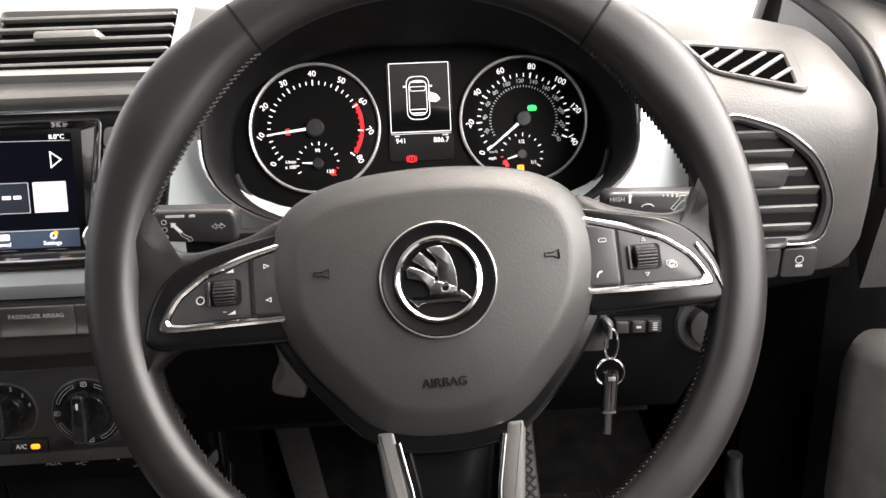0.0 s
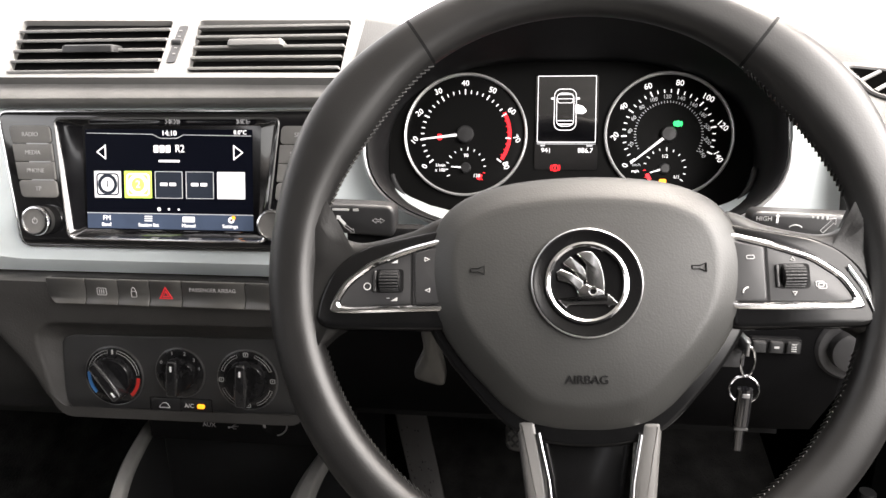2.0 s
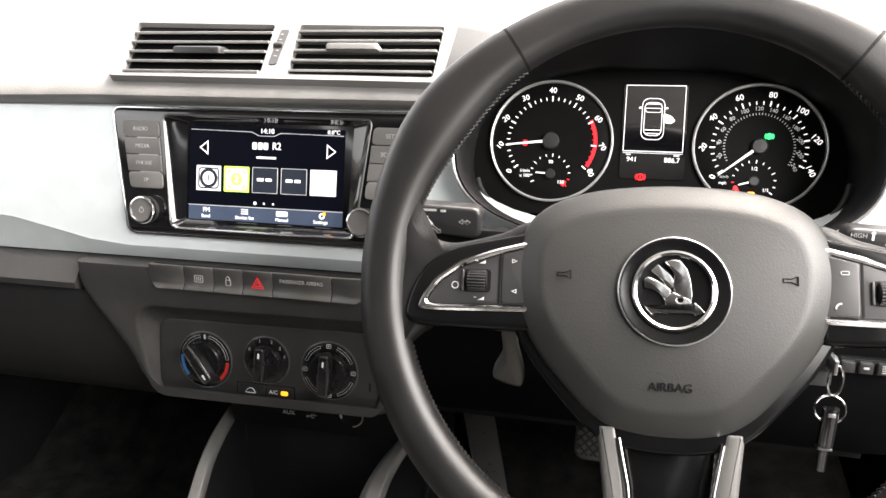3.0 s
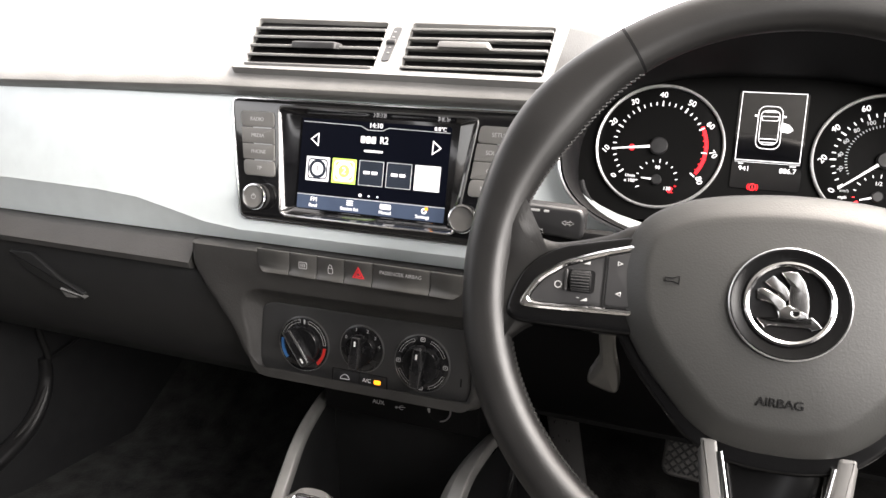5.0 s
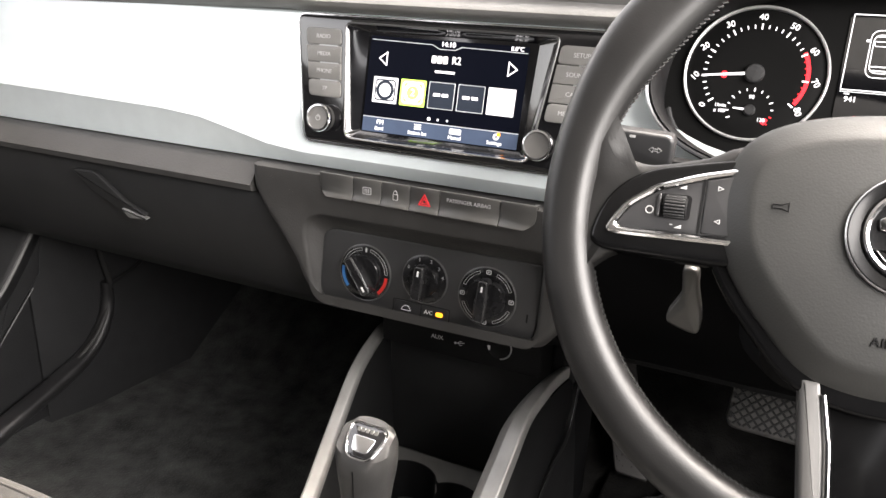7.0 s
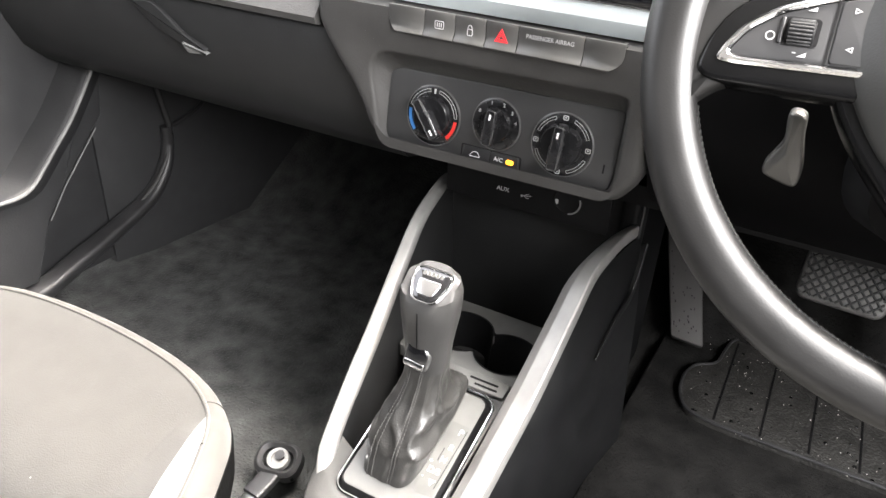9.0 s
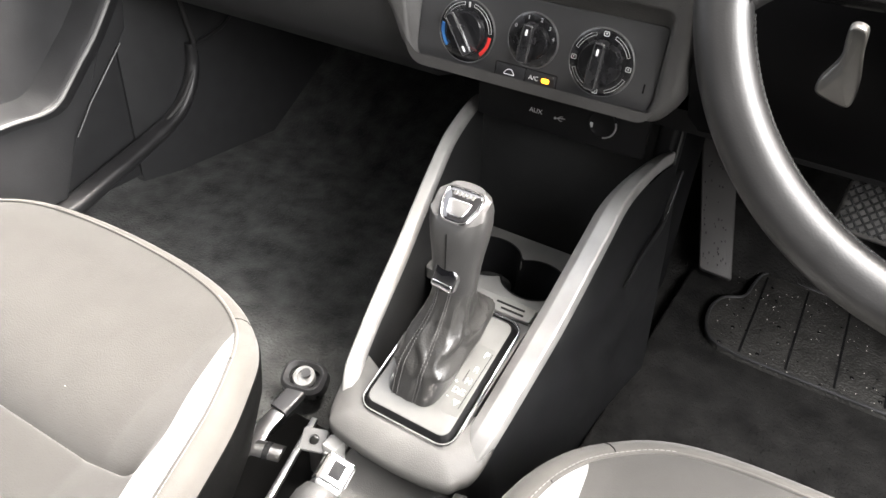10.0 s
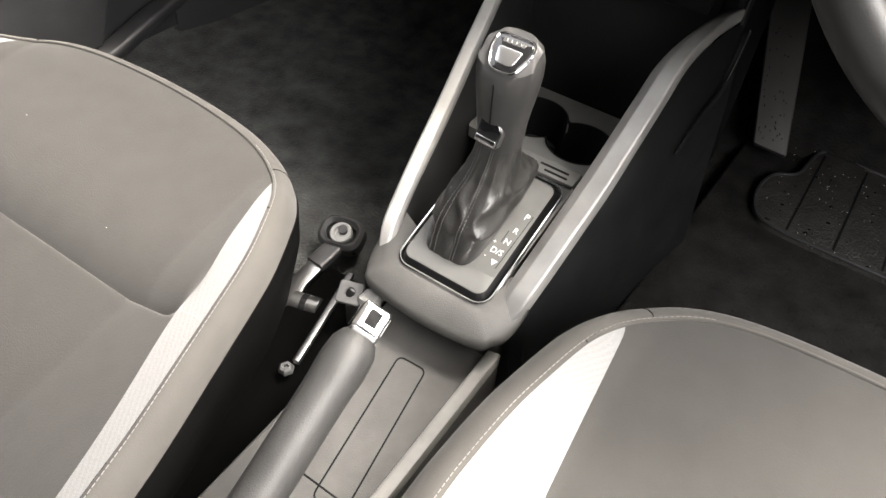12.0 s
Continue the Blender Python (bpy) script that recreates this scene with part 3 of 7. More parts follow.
for u, v, w in ((0.030, 0.0745, 0.030), (0.034, 0.0690, 0.024), (-0.02, 0.0720, 0.02)):
    part("card_slot", slab(TP, rrect(w, 0.0022, 0.0008, 2, u - 0.003, v), 0.0043, 0.001), BLACK, ledge)
# cup holders: a plate with two round wells
cup = part("cup_plate", bmesh.new(), PLATE, console)
cb = bmesh.new()
CZ = 0.1695
outl = rounded([(MID + 0.082, 0.583), (MID - 0.082, 0.583), (MID - 0.074, 0.475), (MID + 0.074, 0.475)], 0.006)
wells = [(MID - 0.030, 0.530, 0.0345), (MID + 0.027, 0.519, 0.0325)]


def eight(grow):
    """The outline of the two joined round wells."""
    out = []
    for n, (x, y, r) in enumerate(wells):
        ox, oy, orr = wells[1 - n]
        start = math.atan2(oy - y, ox - x)
        for i in range(49):
            a = start + 2 * math.pi * i / 48
            q = (x + (r + grow) * math.cos(a), y + (r + grow) * math.sin(a))
            if math.hypot(q[0] - ox, q[1] - oy) > orr + grow:
                out.append(q)
    return out


sets = []
for poly in (outl, eight(0)):
    vs = [cb.verts.new((x, y, CZ)) for x, y in poly]
    sets.append((vs, [cb.edges.new((vs[i], vs[(i + 1) % len(vs)])) for i in range(len(vs))]))
bmesh.ops.triangle_fill(cb, use_beauty=True, edges=[e for _, es in sets for e in es])
for vs, _ in sets:
    low = [cb.verts.new(v.co + Vector((0, 0, -0.012))) for v in vs]
    for i in range(len(vs)):
        j = (i + 1) % len(vs)
        cb.faces.new((vs[i], vs[j], low[j], low[i]))
bmesh.ops.recalc_face_normals(cb, faces=cb.faces)
cb.to_mesh(cup.data)
cb.free()
part("cup_well", rings([[Vector((x, y, z)) for x, y in eight(g)] for g, z in ((0.001, CZ + 0.0012), (-0.0005, CZ + 0.001), (-0.001, CZ - 0.01), (-0.003, 0.10))], cap_start=False), BLACK, cup, "joined round cup wells")
base_m = Matrix.Translation((MID - 0.012, 0.11, 0.043)) @ Matrix.Rotation(radians(3), 4, "X")
rear_base = part("rear_base", slab(base_m, rounded([(0.080, 0.225), (-0.045, 0.225), (-0.045, -0.28), (0.080, -0.28)], 0.006), 0.0, 0.05, 0.003), NOSE, console, "grained rear part of the console")
part("base_ridge", box(-0.0565, 0.214, -0.012, 0.0125, 0.042, 0.045, 0.002, m=base_m), LEDGE, rear_base, "pale grey edge ridge")
part("base_ridge", box(0.0735, -0.025, 0.004, 0.0125, 0.50, 0.016, 0.003, m=base_m), LEDGE, rear_base, "pale grey edge ridge")
sl = rounded([(0.0310, 0.1747), (0.0037, 0.1732), (0.0280, 0.0300), (0.0560, 0.0300)], 0.006, 5)
part("blank_groove", frame_ring(base_m, sl, inset(sl, -0.0013), 0.0006, 0.001, 0.0001), BLACK, rear_base, "fine groove of a blank cover")
part("cross_groove", box(0.02, 0.040, 0.0003, 0.060, 0.0015, 0.001, 0.0003, m=base_m), BLACK, rear_base)

# ---- seats ----
def seat(name, cx, lab, dz, f0, f2, f6, outer, inner, seam, plump):
    """A seat cushion that falls to the back: centre cloth, white wedges inside the stitched edge, rolled bolsters and dark sides."""
    s = thing(name, (cx, 0.0, 0.0), lab, "seat", "front seats")
    Y0, corner = -0.42, outer[0][0]

    def front(u):
        a = min(abs(u), corner)
        return f0 - f2 * a * a - f6 * a ** 6

    def top(u, t):
        y = Y0 + (front(u) - Y0) * t
        a = abs(u)
        z = 0.195 + dz + (y - 0.28) * 0.2 + 0.028 * max(0, (a - 0.65) / 0.35) - 0.006 * max(0, (t - 0.95) / 0.05) ** 2
        if seam:
            d = y - 0.163 + 0.004 * (1 - a)
            w = min(1.0, max(0.0, (0.853 - a) / 0.05))
            z -= 0.026 * w * w * (3 - 2 * w) * (math.exp(-d / 0.018) if d > 0 else math.exp(-(d / 0.0045) ** 2))
        return Vector((cx + u * 0.2754, y, z))

    def reach(rows):
        fine = smooth_line([Vector((u, y, 0)) for u, y in rows], 8)
        ys, us = [p.y for p in fine][::-1], [p.x for p in fine][::-1]
        return lambda t: float(np.interp(Y0 + (front(corner) - Y0) * t, ys, us))

    far, near = reach(outer), reach(inner)

    def patch(lo, hi, n, ts):
        return rings([[top(lo(t) + (hi(t) - lo(t)) * i / n, t) for t in ts] for i in range(n + 1)], closed=False)

    tt = sorted({i / 110 for i in range(111)} | ({0.72 + i / 700 for i in range(63)} if seam else set()))
    part("centre_panel", patch(lambda t: -near(t), near, 110, tt), CLOTH, s, "smooth grey seat cloth", 70)
    half = [top(far(t), t) for t in tt] + [top(corner * (1 - i / 24), 1.0) for i in range(1, 24)]
    flip = [Vector((2 * cx - p.x, p.y, p.z)) for p in half]
    path = half + [top(0, 1.0)] + flip[::-1]
    out = []
    for i, p in enumerate(path):
        a, b = path[max(0, i - 5)], path[min(len(path) - 1, i + 5)]
        d = (b - a).normalized()
        out.append(Vector((d.y, -d.x, 0)).normalized())
    roll = ((0, -0.0008), (0.0012, 0.0006), (0.005, 0.0010), (0.010, -0.0015), (0.015, -0.0065), (0.0185, -0.014), (0.020, -0.024))
    roll = tuple((o * plump, h * plump) for o, h in roll)
    m = len(tt)
    spans = ((0, m + 3, "bolster", "light grey rolled bolster"), (m + 2, len(path) - m - 2, "front_border", "light grey front border"), (len(path) - m - 3, len(path), "bolster", "light grey rolled bolster"))
    for a, b, nm, lb in spans:
        part(nm, rings([[path[i] + out[i] * o + Vector((0, 0, h)) for o, h in roll] for i in range(a, b)], closed=False), BOLSTER, s, lb, 70)
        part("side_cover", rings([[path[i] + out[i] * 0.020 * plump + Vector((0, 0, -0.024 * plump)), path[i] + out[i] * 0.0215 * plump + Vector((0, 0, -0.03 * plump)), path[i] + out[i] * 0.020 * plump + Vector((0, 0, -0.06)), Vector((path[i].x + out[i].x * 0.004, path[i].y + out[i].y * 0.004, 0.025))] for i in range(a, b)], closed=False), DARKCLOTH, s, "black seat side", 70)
    for sg in (-1, 1):
        part("wedge", patch(lambda t: sg * near(t), lambda t: sg * far(t), 6, tt), MESHCLOTH, s, "white mesh cloth wedge", 70)
    sb = bmesh.new()
    line = [p + o * 0.0035 + Vector((0, 0, 0.0014)) for p, o in zip(path, out) if p.y > -0.1]
    fine = [line[0]]
    for p in line[1:]:
        while (p - fine[-1]).length > 0.0045:
            fine.append(fine[-1] + (p - fine[-1]).normalized() * 0.0045)
    for p, q in zip(fine, fine[1:]):
        if abs(p.x - cx) < 0.145:
            continue
        sweep([p, p.lerp(q, 0.72)], circle(0.0004, 5), up=(0, 0, 1), bm=sb)
    tagged(part("stitching", sb, THREAD, s, "pale seam stitching"), kind="stuff")
    part("piping", sweep([path[i] + out[i] * 0.0016 + Vector((0, 0, 0.0012)) for i in range(m - 6, len(path) - m + 6)], circle(0.0013, 8)), BOLSTER, s, "thin pale piping")
    for i in (m + 1, len(path) - m - 2):
        part("corner_seam", sweep([path[i] + out[i] * o + Vector((0, 0, h + 0.0002)) for o, h in roll[1:]], circle(0.0005, 5), up=(1, 0, 0.3)), DARKCLOTH, s)
    if seam:
        part("cross_seam", sweep([top(u / 40, (0.163 - 0.004 * (1 - abs(u) / 40) - Y0) / (front(u / 40) - Y0)) + Vector((0, 0, 0.0)) for u in range(-33, 34)], circle(0.0015, 6)), DARKCLOTH, s, "sewn cross seam")
    return s


pass_seat = seat("passenger_seat", -0.690, "grey cloth front passenger seat cushion with pale bolsters", -0.05, 0.350, 0.039, 0.164,
                 ((0.707, 0.310), (0.775, 0.290), (0.823, 0.267), (0.881, 0.234), (0.918, 0.205), (0.968, 0.157), (0.999, 0.127), (1.054, 0.073), (1.088, 0.029), (1.135, -0.035), (1.17, -0.12), (1.17, -0.42)),
                 ((0.707, 0.310), (0.719, 0.299), (0.747, 0.270), (0.777, 0.238), (0.828, 0.196), (0.866, 0.151), (0.965, 0.077), (1.03, 0.018), (1.085, -0.045), (1.12, -0.12), (1.12, -0.42)), True, 1.0)
drv_seat = seat("driver_seat", 0.040, "grey cloth driver's seat cushion with pale bolsters", -0.045, 0.401, 0.030, 0.285,
                ((0.725, 0.344), (0.778, 0.310), (0.818, 0.266), (0.842, 0.232), (0.860, 0.186), (0.866, 0.15), (0.876, 0.0), (0.876, -0.42)),
                ((0.725, 0.344), (0.715, 0.330), (0.702, 0.289), (0.689, 0.243), (0.676, 0.200), (0.66, 0.15), (0.63, 0.0), (0.62, -0.42)), False, 1.45)

# a few flecks of lint on the cushions
def lint(parent, cx, dz, n, seed):
    random.seed(seed)
    lb = bmesh.new()
    for k in range(n):
        x, y = cx + random.uniform(-0.14, 0.14), random.uniform(0.02, 0.30)
        z = 0.195 + dz + (y - 0.28) * 0.2 + 0.0003
        a = random.uniform(0, 3.1)
        r = random.uniform(0.0006, 0.0013)
        sweep([(x, y, z), (x + r * math.cos(a), y + r * math.sin(a), z + 0.0002)], circle(0.0003, 4), bm=lb)
    tagged(part("lint", lb, LINING, parent, "pale flecks of lint"), kind="stuff")


lint(pass_seat, -0.690, -0.05, 7, 21)
lint(drv_seat, 0.040, -0.045, 8, 22)

# ---- doors ----
DOOR_OPEN = 20


def door(name, x, s, lab):
    d = thing(name, (x, 0.3, 0.0), lab, "car door")
    part("door_card", box(x + s * 0.02, 0.28, 0.33, 0.04, 1.15, 0.64, 0.012), BODY, d, "dark grained door card")
    part("shoulder", sweep([(x + s * 0.01, -0.28, 0.655), (x + s * 0.005, 0.2, 0.655), (x + s * 0.01, 0.62, 0.655), (x + s * 0.015, 0.84, 0.645)], rrect(0.06, 0.05, 0.022, 5)), SOFT, d, "rounded door shoulder")
    return d


left_door = door("door_1", -1.0, -1, "dark closed passenger door with a storage bin")
BIN = ((0.30, 0.186), (0.40, 0.188), (0.447, 0.186), (0.470, 0.193), (0.490, 0.211), (0.515, 0.236), (0.545, 0.266), (0.590, 0.325), (0.625, 0.385), (0.640, 0.43))
brim = smooth_line([Vector((0, -0.25, 0.178))] + [Vector((0, y, z)) for y, z in BIN], 5)
bin_bm = rings([[Vector((x, p.y + g * 0.8, p.z - g * 0.7)) for p in brim] for x, g in ((-1.000, -0.012), (-0.962, -0.005), (-0.957, -0.003), (-0.954, 0.0), (-0.955, 0.003), (-0.958, 0.008), (-0.962, 0.020), (-0.985, 0.034))], closed=False)
part("bin_edge", bin_bm, BODY, left_door, "rounded lip of the door bin")
part("lip_bead", sweep([Vector((-0.953, p.y, p.z)) for p in brim], circle(0.0026, 8), up=(1, 0, 0)), SLAT, left_door, "smooth bright edge of the door bin")
pocket = [(-0.25, 0.05), (0.455, 0.05), (0.4906, 0.132), (0.522, 0.172), (0.563, 0.215), (0.60, 0.255), (0.61, 0.335), (0.585, 0.312), *((y, z - 0.006) for y, z in BIN[7:0:-1]), (-0.25, 0.172)]
part("lower_card", rings([[Vector((x, y, z)) for y, z in inset(pocket, g)] for x, g in ((-0.992, 0.0), (-0.968, 0.0), (-0.965, 0.003))]), BODY, left_door, "dark moulded lower door panel")
part("arm_pad", box(-0.965, 0.05, 0.46, 0.07, 0.6, 0.05, 0.02), SOFT, left_door)
right_door = door("door_2", 0.372, 1, "driver's door standing open, dark, with a padded pocket")
right_door.location = (0.450, 0.86, 0.0)
for ob in right_door.children:
    ob.matrix_parent_inverse = Matrix.Translation((0.395, 0.86, 0.0)).inverted()
# pale grey holds the light that the open doorway throws on the pocket
part("door_pocket", rings([[Vector((0.405 + u * k, y, 0.245 + v * k)) for u, v in rrect(0.064, 0.25, 0.03, 6)] for y, k in ((-0.25, 1), (0.64, 1), (0.672, 0.985), (0.690, 0.93), (0.697, 0.8))]), LEDGE, right_door, "padded door pocket with a stitched edge, door light in its pale grey")
stt = bmesh.new()
for k in range(34):
    sweep([(0.3765, 0.684, 0.32 - 0.006 * k), (0.3765, 0.684, 0.316 - 0.006 * k)], circle(0.0006, 5), up=(0, 1, 0), bm=stt)
tagged(part("stitching", stt, THREAD, right_door), kind="stuff")
sail = [(0.86, 0.652), (0.50, 0.668), (0.47, 0.70), (0.62, 0.80)]
part("mirror_sail", rings([[Vector((x, y, z)) for y, z in rounded(sail, 0.02)] for x in (0.440, 0.413)]), SMOOTH, right_door, "dark mirror corner cover")
right_door.rotation_euler = (0, 0, radians(DOOR_OPEN))
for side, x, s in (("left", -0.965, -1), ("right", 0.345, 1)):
    # right panel: widened to stop a light slit, shade in its near-black colour
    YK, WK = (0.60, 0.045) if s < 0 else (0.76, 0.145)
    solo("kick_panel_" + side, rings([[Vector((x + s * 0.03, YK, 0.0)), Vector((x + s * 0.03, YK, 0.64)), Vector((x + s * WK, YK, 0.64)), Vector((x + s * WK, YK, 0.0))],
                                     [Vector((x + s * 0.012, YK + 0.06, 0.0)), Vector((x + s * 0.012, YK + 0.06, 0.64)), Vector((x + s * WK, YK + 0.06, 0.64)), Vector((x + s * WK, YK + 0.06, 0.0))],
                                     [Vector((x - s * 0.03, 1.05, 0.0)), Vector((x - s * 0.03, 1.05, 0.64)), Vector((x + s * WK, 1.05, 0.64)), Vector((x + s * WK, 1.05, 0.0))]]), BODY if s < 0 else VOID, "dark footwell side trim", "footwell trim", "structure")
    sill_line = smooth_line([(x, -0.6, 0.028), (x, 0.30, 0.030), (x, 0.44, 0.034), (x, 0.528, 0.058), (x, 0.605, 0.081), (x, 0.660, 0.104), (x, 0.692, 0.138), (x, 0.705, 0.172), (x, 0.706, 0.205)], 6)
    solo("sill_" + side, sweep(sill_line, lambda t: rrect(0.036 - 0.018 * t, 0.026 - 0.010 * t, 0.0078, 5), up=(0.25 * -s, 0, 1)), SMOOTH, "smooth dark door sill trim", "sill", "structure")
    if s < 0:
        solo("door_card_edge", sweep([(-0.964, 0.585, 0.238), (-0.964, 0.563, 0.215), (-0.964, 0.522, 0.172), (-0.964, 0.4906, 0.132)], circle(0.0014, 6)), SMOOTH, "thin moulded edge of the door card", "door trim", "structure")
        solo("door_seal_left", sweep(smooth_line([(x + 0.0, 0.640, 0.10), (x + 0.003, 0.676, 0.127), (x + 0.004, 0.704, 0.17), (x + 0.004, 0.709, 0.208), (x + 0.004, 0.70, 0.25), (x + 0.004, 0.69, 0.33)], 5), circle(0.005, 10)), RUBBER, "black rubber door seal", "door seal", "structure")
        solo("kick_trim_left", sweep(smooth_line([(x + 0.005, 0.709, 0.203), (x + 0.005, 0.741, 0.208), (x + 0.005, 0.772, 0.218), (x + 0.005, 0.792, 0.235), (x + 0.005, 0.800, 0.262), (x + 0.005, 0.80, 0.32)], 5), circle(0.004, 8)), SMOOTH, "moulded edge of the footwell trim", "footwell trim", "structure")

SEAL = [(0.402, 0.82, 0.71), (0.392, 0.74, 0.690), (0.3825, 0.66, 0.665), (0.3735, 0.60, 0.638), (0.3690, 0.565, 0.600), (0.372, 0.55, 0.55)]
seal_row = smooth_line(SEAL, 4)
solo("pillar_trim_right", rings([[p + Vector((0.008, 0.006, -0.004)), p + Vector((0.012, 0.004, 0.004)), p + Vector((0.022, 0.004, 0.007)), p + Vector((0.085, 0.010, 0.002)), p + Vector((0.085, 0.030, -0.10)), p + Vector((0.008, 0.030, -0.10))] for p in seal_row]), SOFT, "grained trim panel beside the door seal", "pillar trim", "structure")
solo("pillar_seal_right", sweep(smooth_line([(0.402, 0.82, 0.71), (0.392, 0.74, 0.690), (0.3825, 0.66, 0.665), (0.3735, 0.60, 0.638), (0.3680, 0.56, 0.595), (0.3720, 0.55, 0.547)], 5), circle(0.0065, 14), up=(1, 0, 0)), BLACK, "black rubber seal beside the dashboard end", "door seal", "structure")

solo("mirror_trim_right", rings([[Vector((x, y, z)) for x, z in rounded([(0.398, 0.702), (0.425, 0.672), (0.458, 0.643), (0.500, 0.636), (0.60, 0.636), (0.60, 0.86), (0.398, 0.86)], 0.012)] for y in (0.79, 0.752, 0.748)]), SMOOTH, "dark mirror corner cover by the door window", "mirror trim", "structure")

# ---- steering wheel ----
WM = leaning(0.008, 0.352, 0.556, 25, 2.3)
wheel = thing("steering_wheel", (0.006, 0.352, 0.40), "black leather three-spoke steering wheel with a round chrome badge", "steering wheel")
RIM_R = 0.1665
RIMM = leaning(0.008, 0.352, 0.556, 21, 2.3) @ Matrix.Translation((-0.0036, 0.0050, -0.0145))
rim_path = [RIMM @ Vector((RIM_R * math.cos(2 * math.pi * i / 160), RIM_R * math.sin(2 * math.pi * i / 160), 0.0)) for i in range(160)]
rim_normal = RIMM.to_3x3() @ Vector((0, 0, 1))
RIMSEC = rounded([(0.0170, -0.003), (0.0155, 0.0068), (0.0085, 0.0135), (-0.0085, 0.0135), (-0.0155, 0.0068), (-0.0170, -0.003), (-0.011, -0.0145), (0.011, -0.0145)], 0.0062, 4)


def grip_swell(a):
    """The thumb grips at ten to two, where the rim is thicker."""
    d = min(abs(a - 36), abs(a - 144))
    return math.exp(-(d / 17) ** 2)


def rim_section(t):
    g = grip_swell(360 * t * 159 / 160)
    return [(p * 0.87 * (1 + 0.36 * g) + 0.0002 * g, q * 0.87 * (1 + 0.14 * g)) for p, q in RIMSEC]


part("rim", sweep(rim_path, rim_section, up=rim_normal, closed=True), LEATHER, wheel, "stitched black leather rim")
HALF = [(0.036, 0.0580), (0.0600, 0.0515), (0.0765, 0.0400), (0.0846, 0.0220), (0.0853, 0.0020), (0.0805, -0.0185), (0.0690, -0.0385), (0.0545, -0.0560), (0.0425, -0.0690), (0.0310, -0.0770), (0.0150, -0.0812)]
PADO = [(u * 1.022 - 0.0013, v + 0.0020 * min(1.0, max(0.0, v / 0.05))) for u, v in smooth_loop([(0.0, 0.0605), *HALF, (0.0, -0.0820), *((-u, v) for u, v in HALF[::-1])], 4)]
pad_rows = [at(WM, PADO, -0.026), at(WM, PADO, -0.0115)] + [at(WM, inset(PADO, d), w) for d, w in ((0.0008, -0.0096), (0.0025, -0.0080), (0.0060, -0.0056), (0.0110, -0.0026), (0.0140, -0.0010), (0.0160, -0.0003), (0.0185, -0.0001))]
inner_pad = [Vector(p) for p in inset(PADO, 0.0185)]
pad_rows += [at(WM, [p * f for p in inner_pad], 0.0026 * (1 - f * f)) for f in (0.85, 0.65, 0.45, 0.25, 0.1)]


def pad_fall(v):
    """How far the lower half of the pad curves away."""
    return 0.005 * (max(0.0, -v - 0.02) / 0.06) ** 2


pad_rows = [[WM @ (q - Vector((0, 0, pad_fall(q.y)))) for q in (WM.inverted() @ p for p in row)] for row in pad_rows]
part("airbag_cover", rings(pad_rows), AIRBAG, wheel, "pebbled black airbag cover with a bevelled edge")

# ---- steering wheel: badge, spokes, stitching ----
skirted = [Vector(a).lerp(Vector(b), min(1.0, max(0.0, (0.030 - a[1]) / 0.035))) for a, b in zip(inset(PADO, 0.0030), inset(PADO, -0.0066))]
part("pad_surround", slab(WM, skirted, -0.0125, 0.03, 0.003), GLOSSBLACK, wheel, "gloss black surround")
BM = WM @ Matrix.Translation((0, 0, 0.0010))
badge = part("badge", lathe(BM, [(0.0292, -0.004), (0.0292, 0.0030), (0.0285, 0.0036), (0.0276, 0.0034), (0.0222, 0.0018), (0.0, 0.0018)], 56, caps=False), GLOSSBLACK, wheel, "gloss black round badge base")
part("edge_ring", lathe(BM, [(0.0299, 0.001), (0.0299, 0.0032), (0.0294, 0.0036), (0.0290, 0.003)], 56, caps=False), SATIN, badge)
part("chrome_ring", lathe(BM, [(0.0230, 0.0005), (0.0229, 0.0030), (0.0222, 0.0042), (0.0210, 0.0046), (0.0198, 0.0038), (0.0190, 0.0008)], 56, caps=False), CHROME, badge, "polished chrome ring")
EM = BM @ Matrix.Translation((0.0003, -0.0003, 0.0008)) @ Matrix.Scale(1.07, 4)
FEATHERS = (
    ("emblem_feather", [(-0.0049, 0.0156), (-0.0010, 0.0166), (0.0026, 0.0162), (0.0060, 0.0118), (0.0080, 0.0055), (0.0086, -0.0010), (0.0082, -0.0062), (0.0005, -0.0060), (-0.0008, 0.0040), (-0.0004, 0.0098)], 0.0034),
    ("emblem_feather", [(-0.0121, 0.0105), (-0.0083, 0.0141), (-0.0018, 0.0085), (0.0005, 0.0030), (-0.0030, 0.0010), (-0.0062, 0.0062)], 0.0032),
    ("emblem_feather", [(-0.0148, 0.0018), (-0.0153, 0.0063), (-0.0132, 0.0076), (-0.0072, 0.0050), (-0.0020, 0.0010), (-0.0020, -0.0050), (-0.0050, -0.0042), (-0.0070, -0.0008), (-0.0099, 0.0009)], 0.0030),
    ("emblem_neck", [(-0.0046, -0.0090), (-0.0046, -0.0062), (-0.0052, -0.0035), (-0.0010, 0.0), (0.0082, -0.0040), (0.0082, -0.0090)], 0.0028),
    ("emblem_arrow", [(-0.0154, -0.0072), (-0.0095, -0.0085), (0.0092, -0.0083), (0.0095, -0.0048), (0.0118, -0.0066), (0.0148, -0.0098), (0.0116, -0.0110), (0.0100, -0.0118), (0.0092, -0.0104), (-0.0090, -0.0106), (-0.0108, -0.0122)], 0.0031),
)
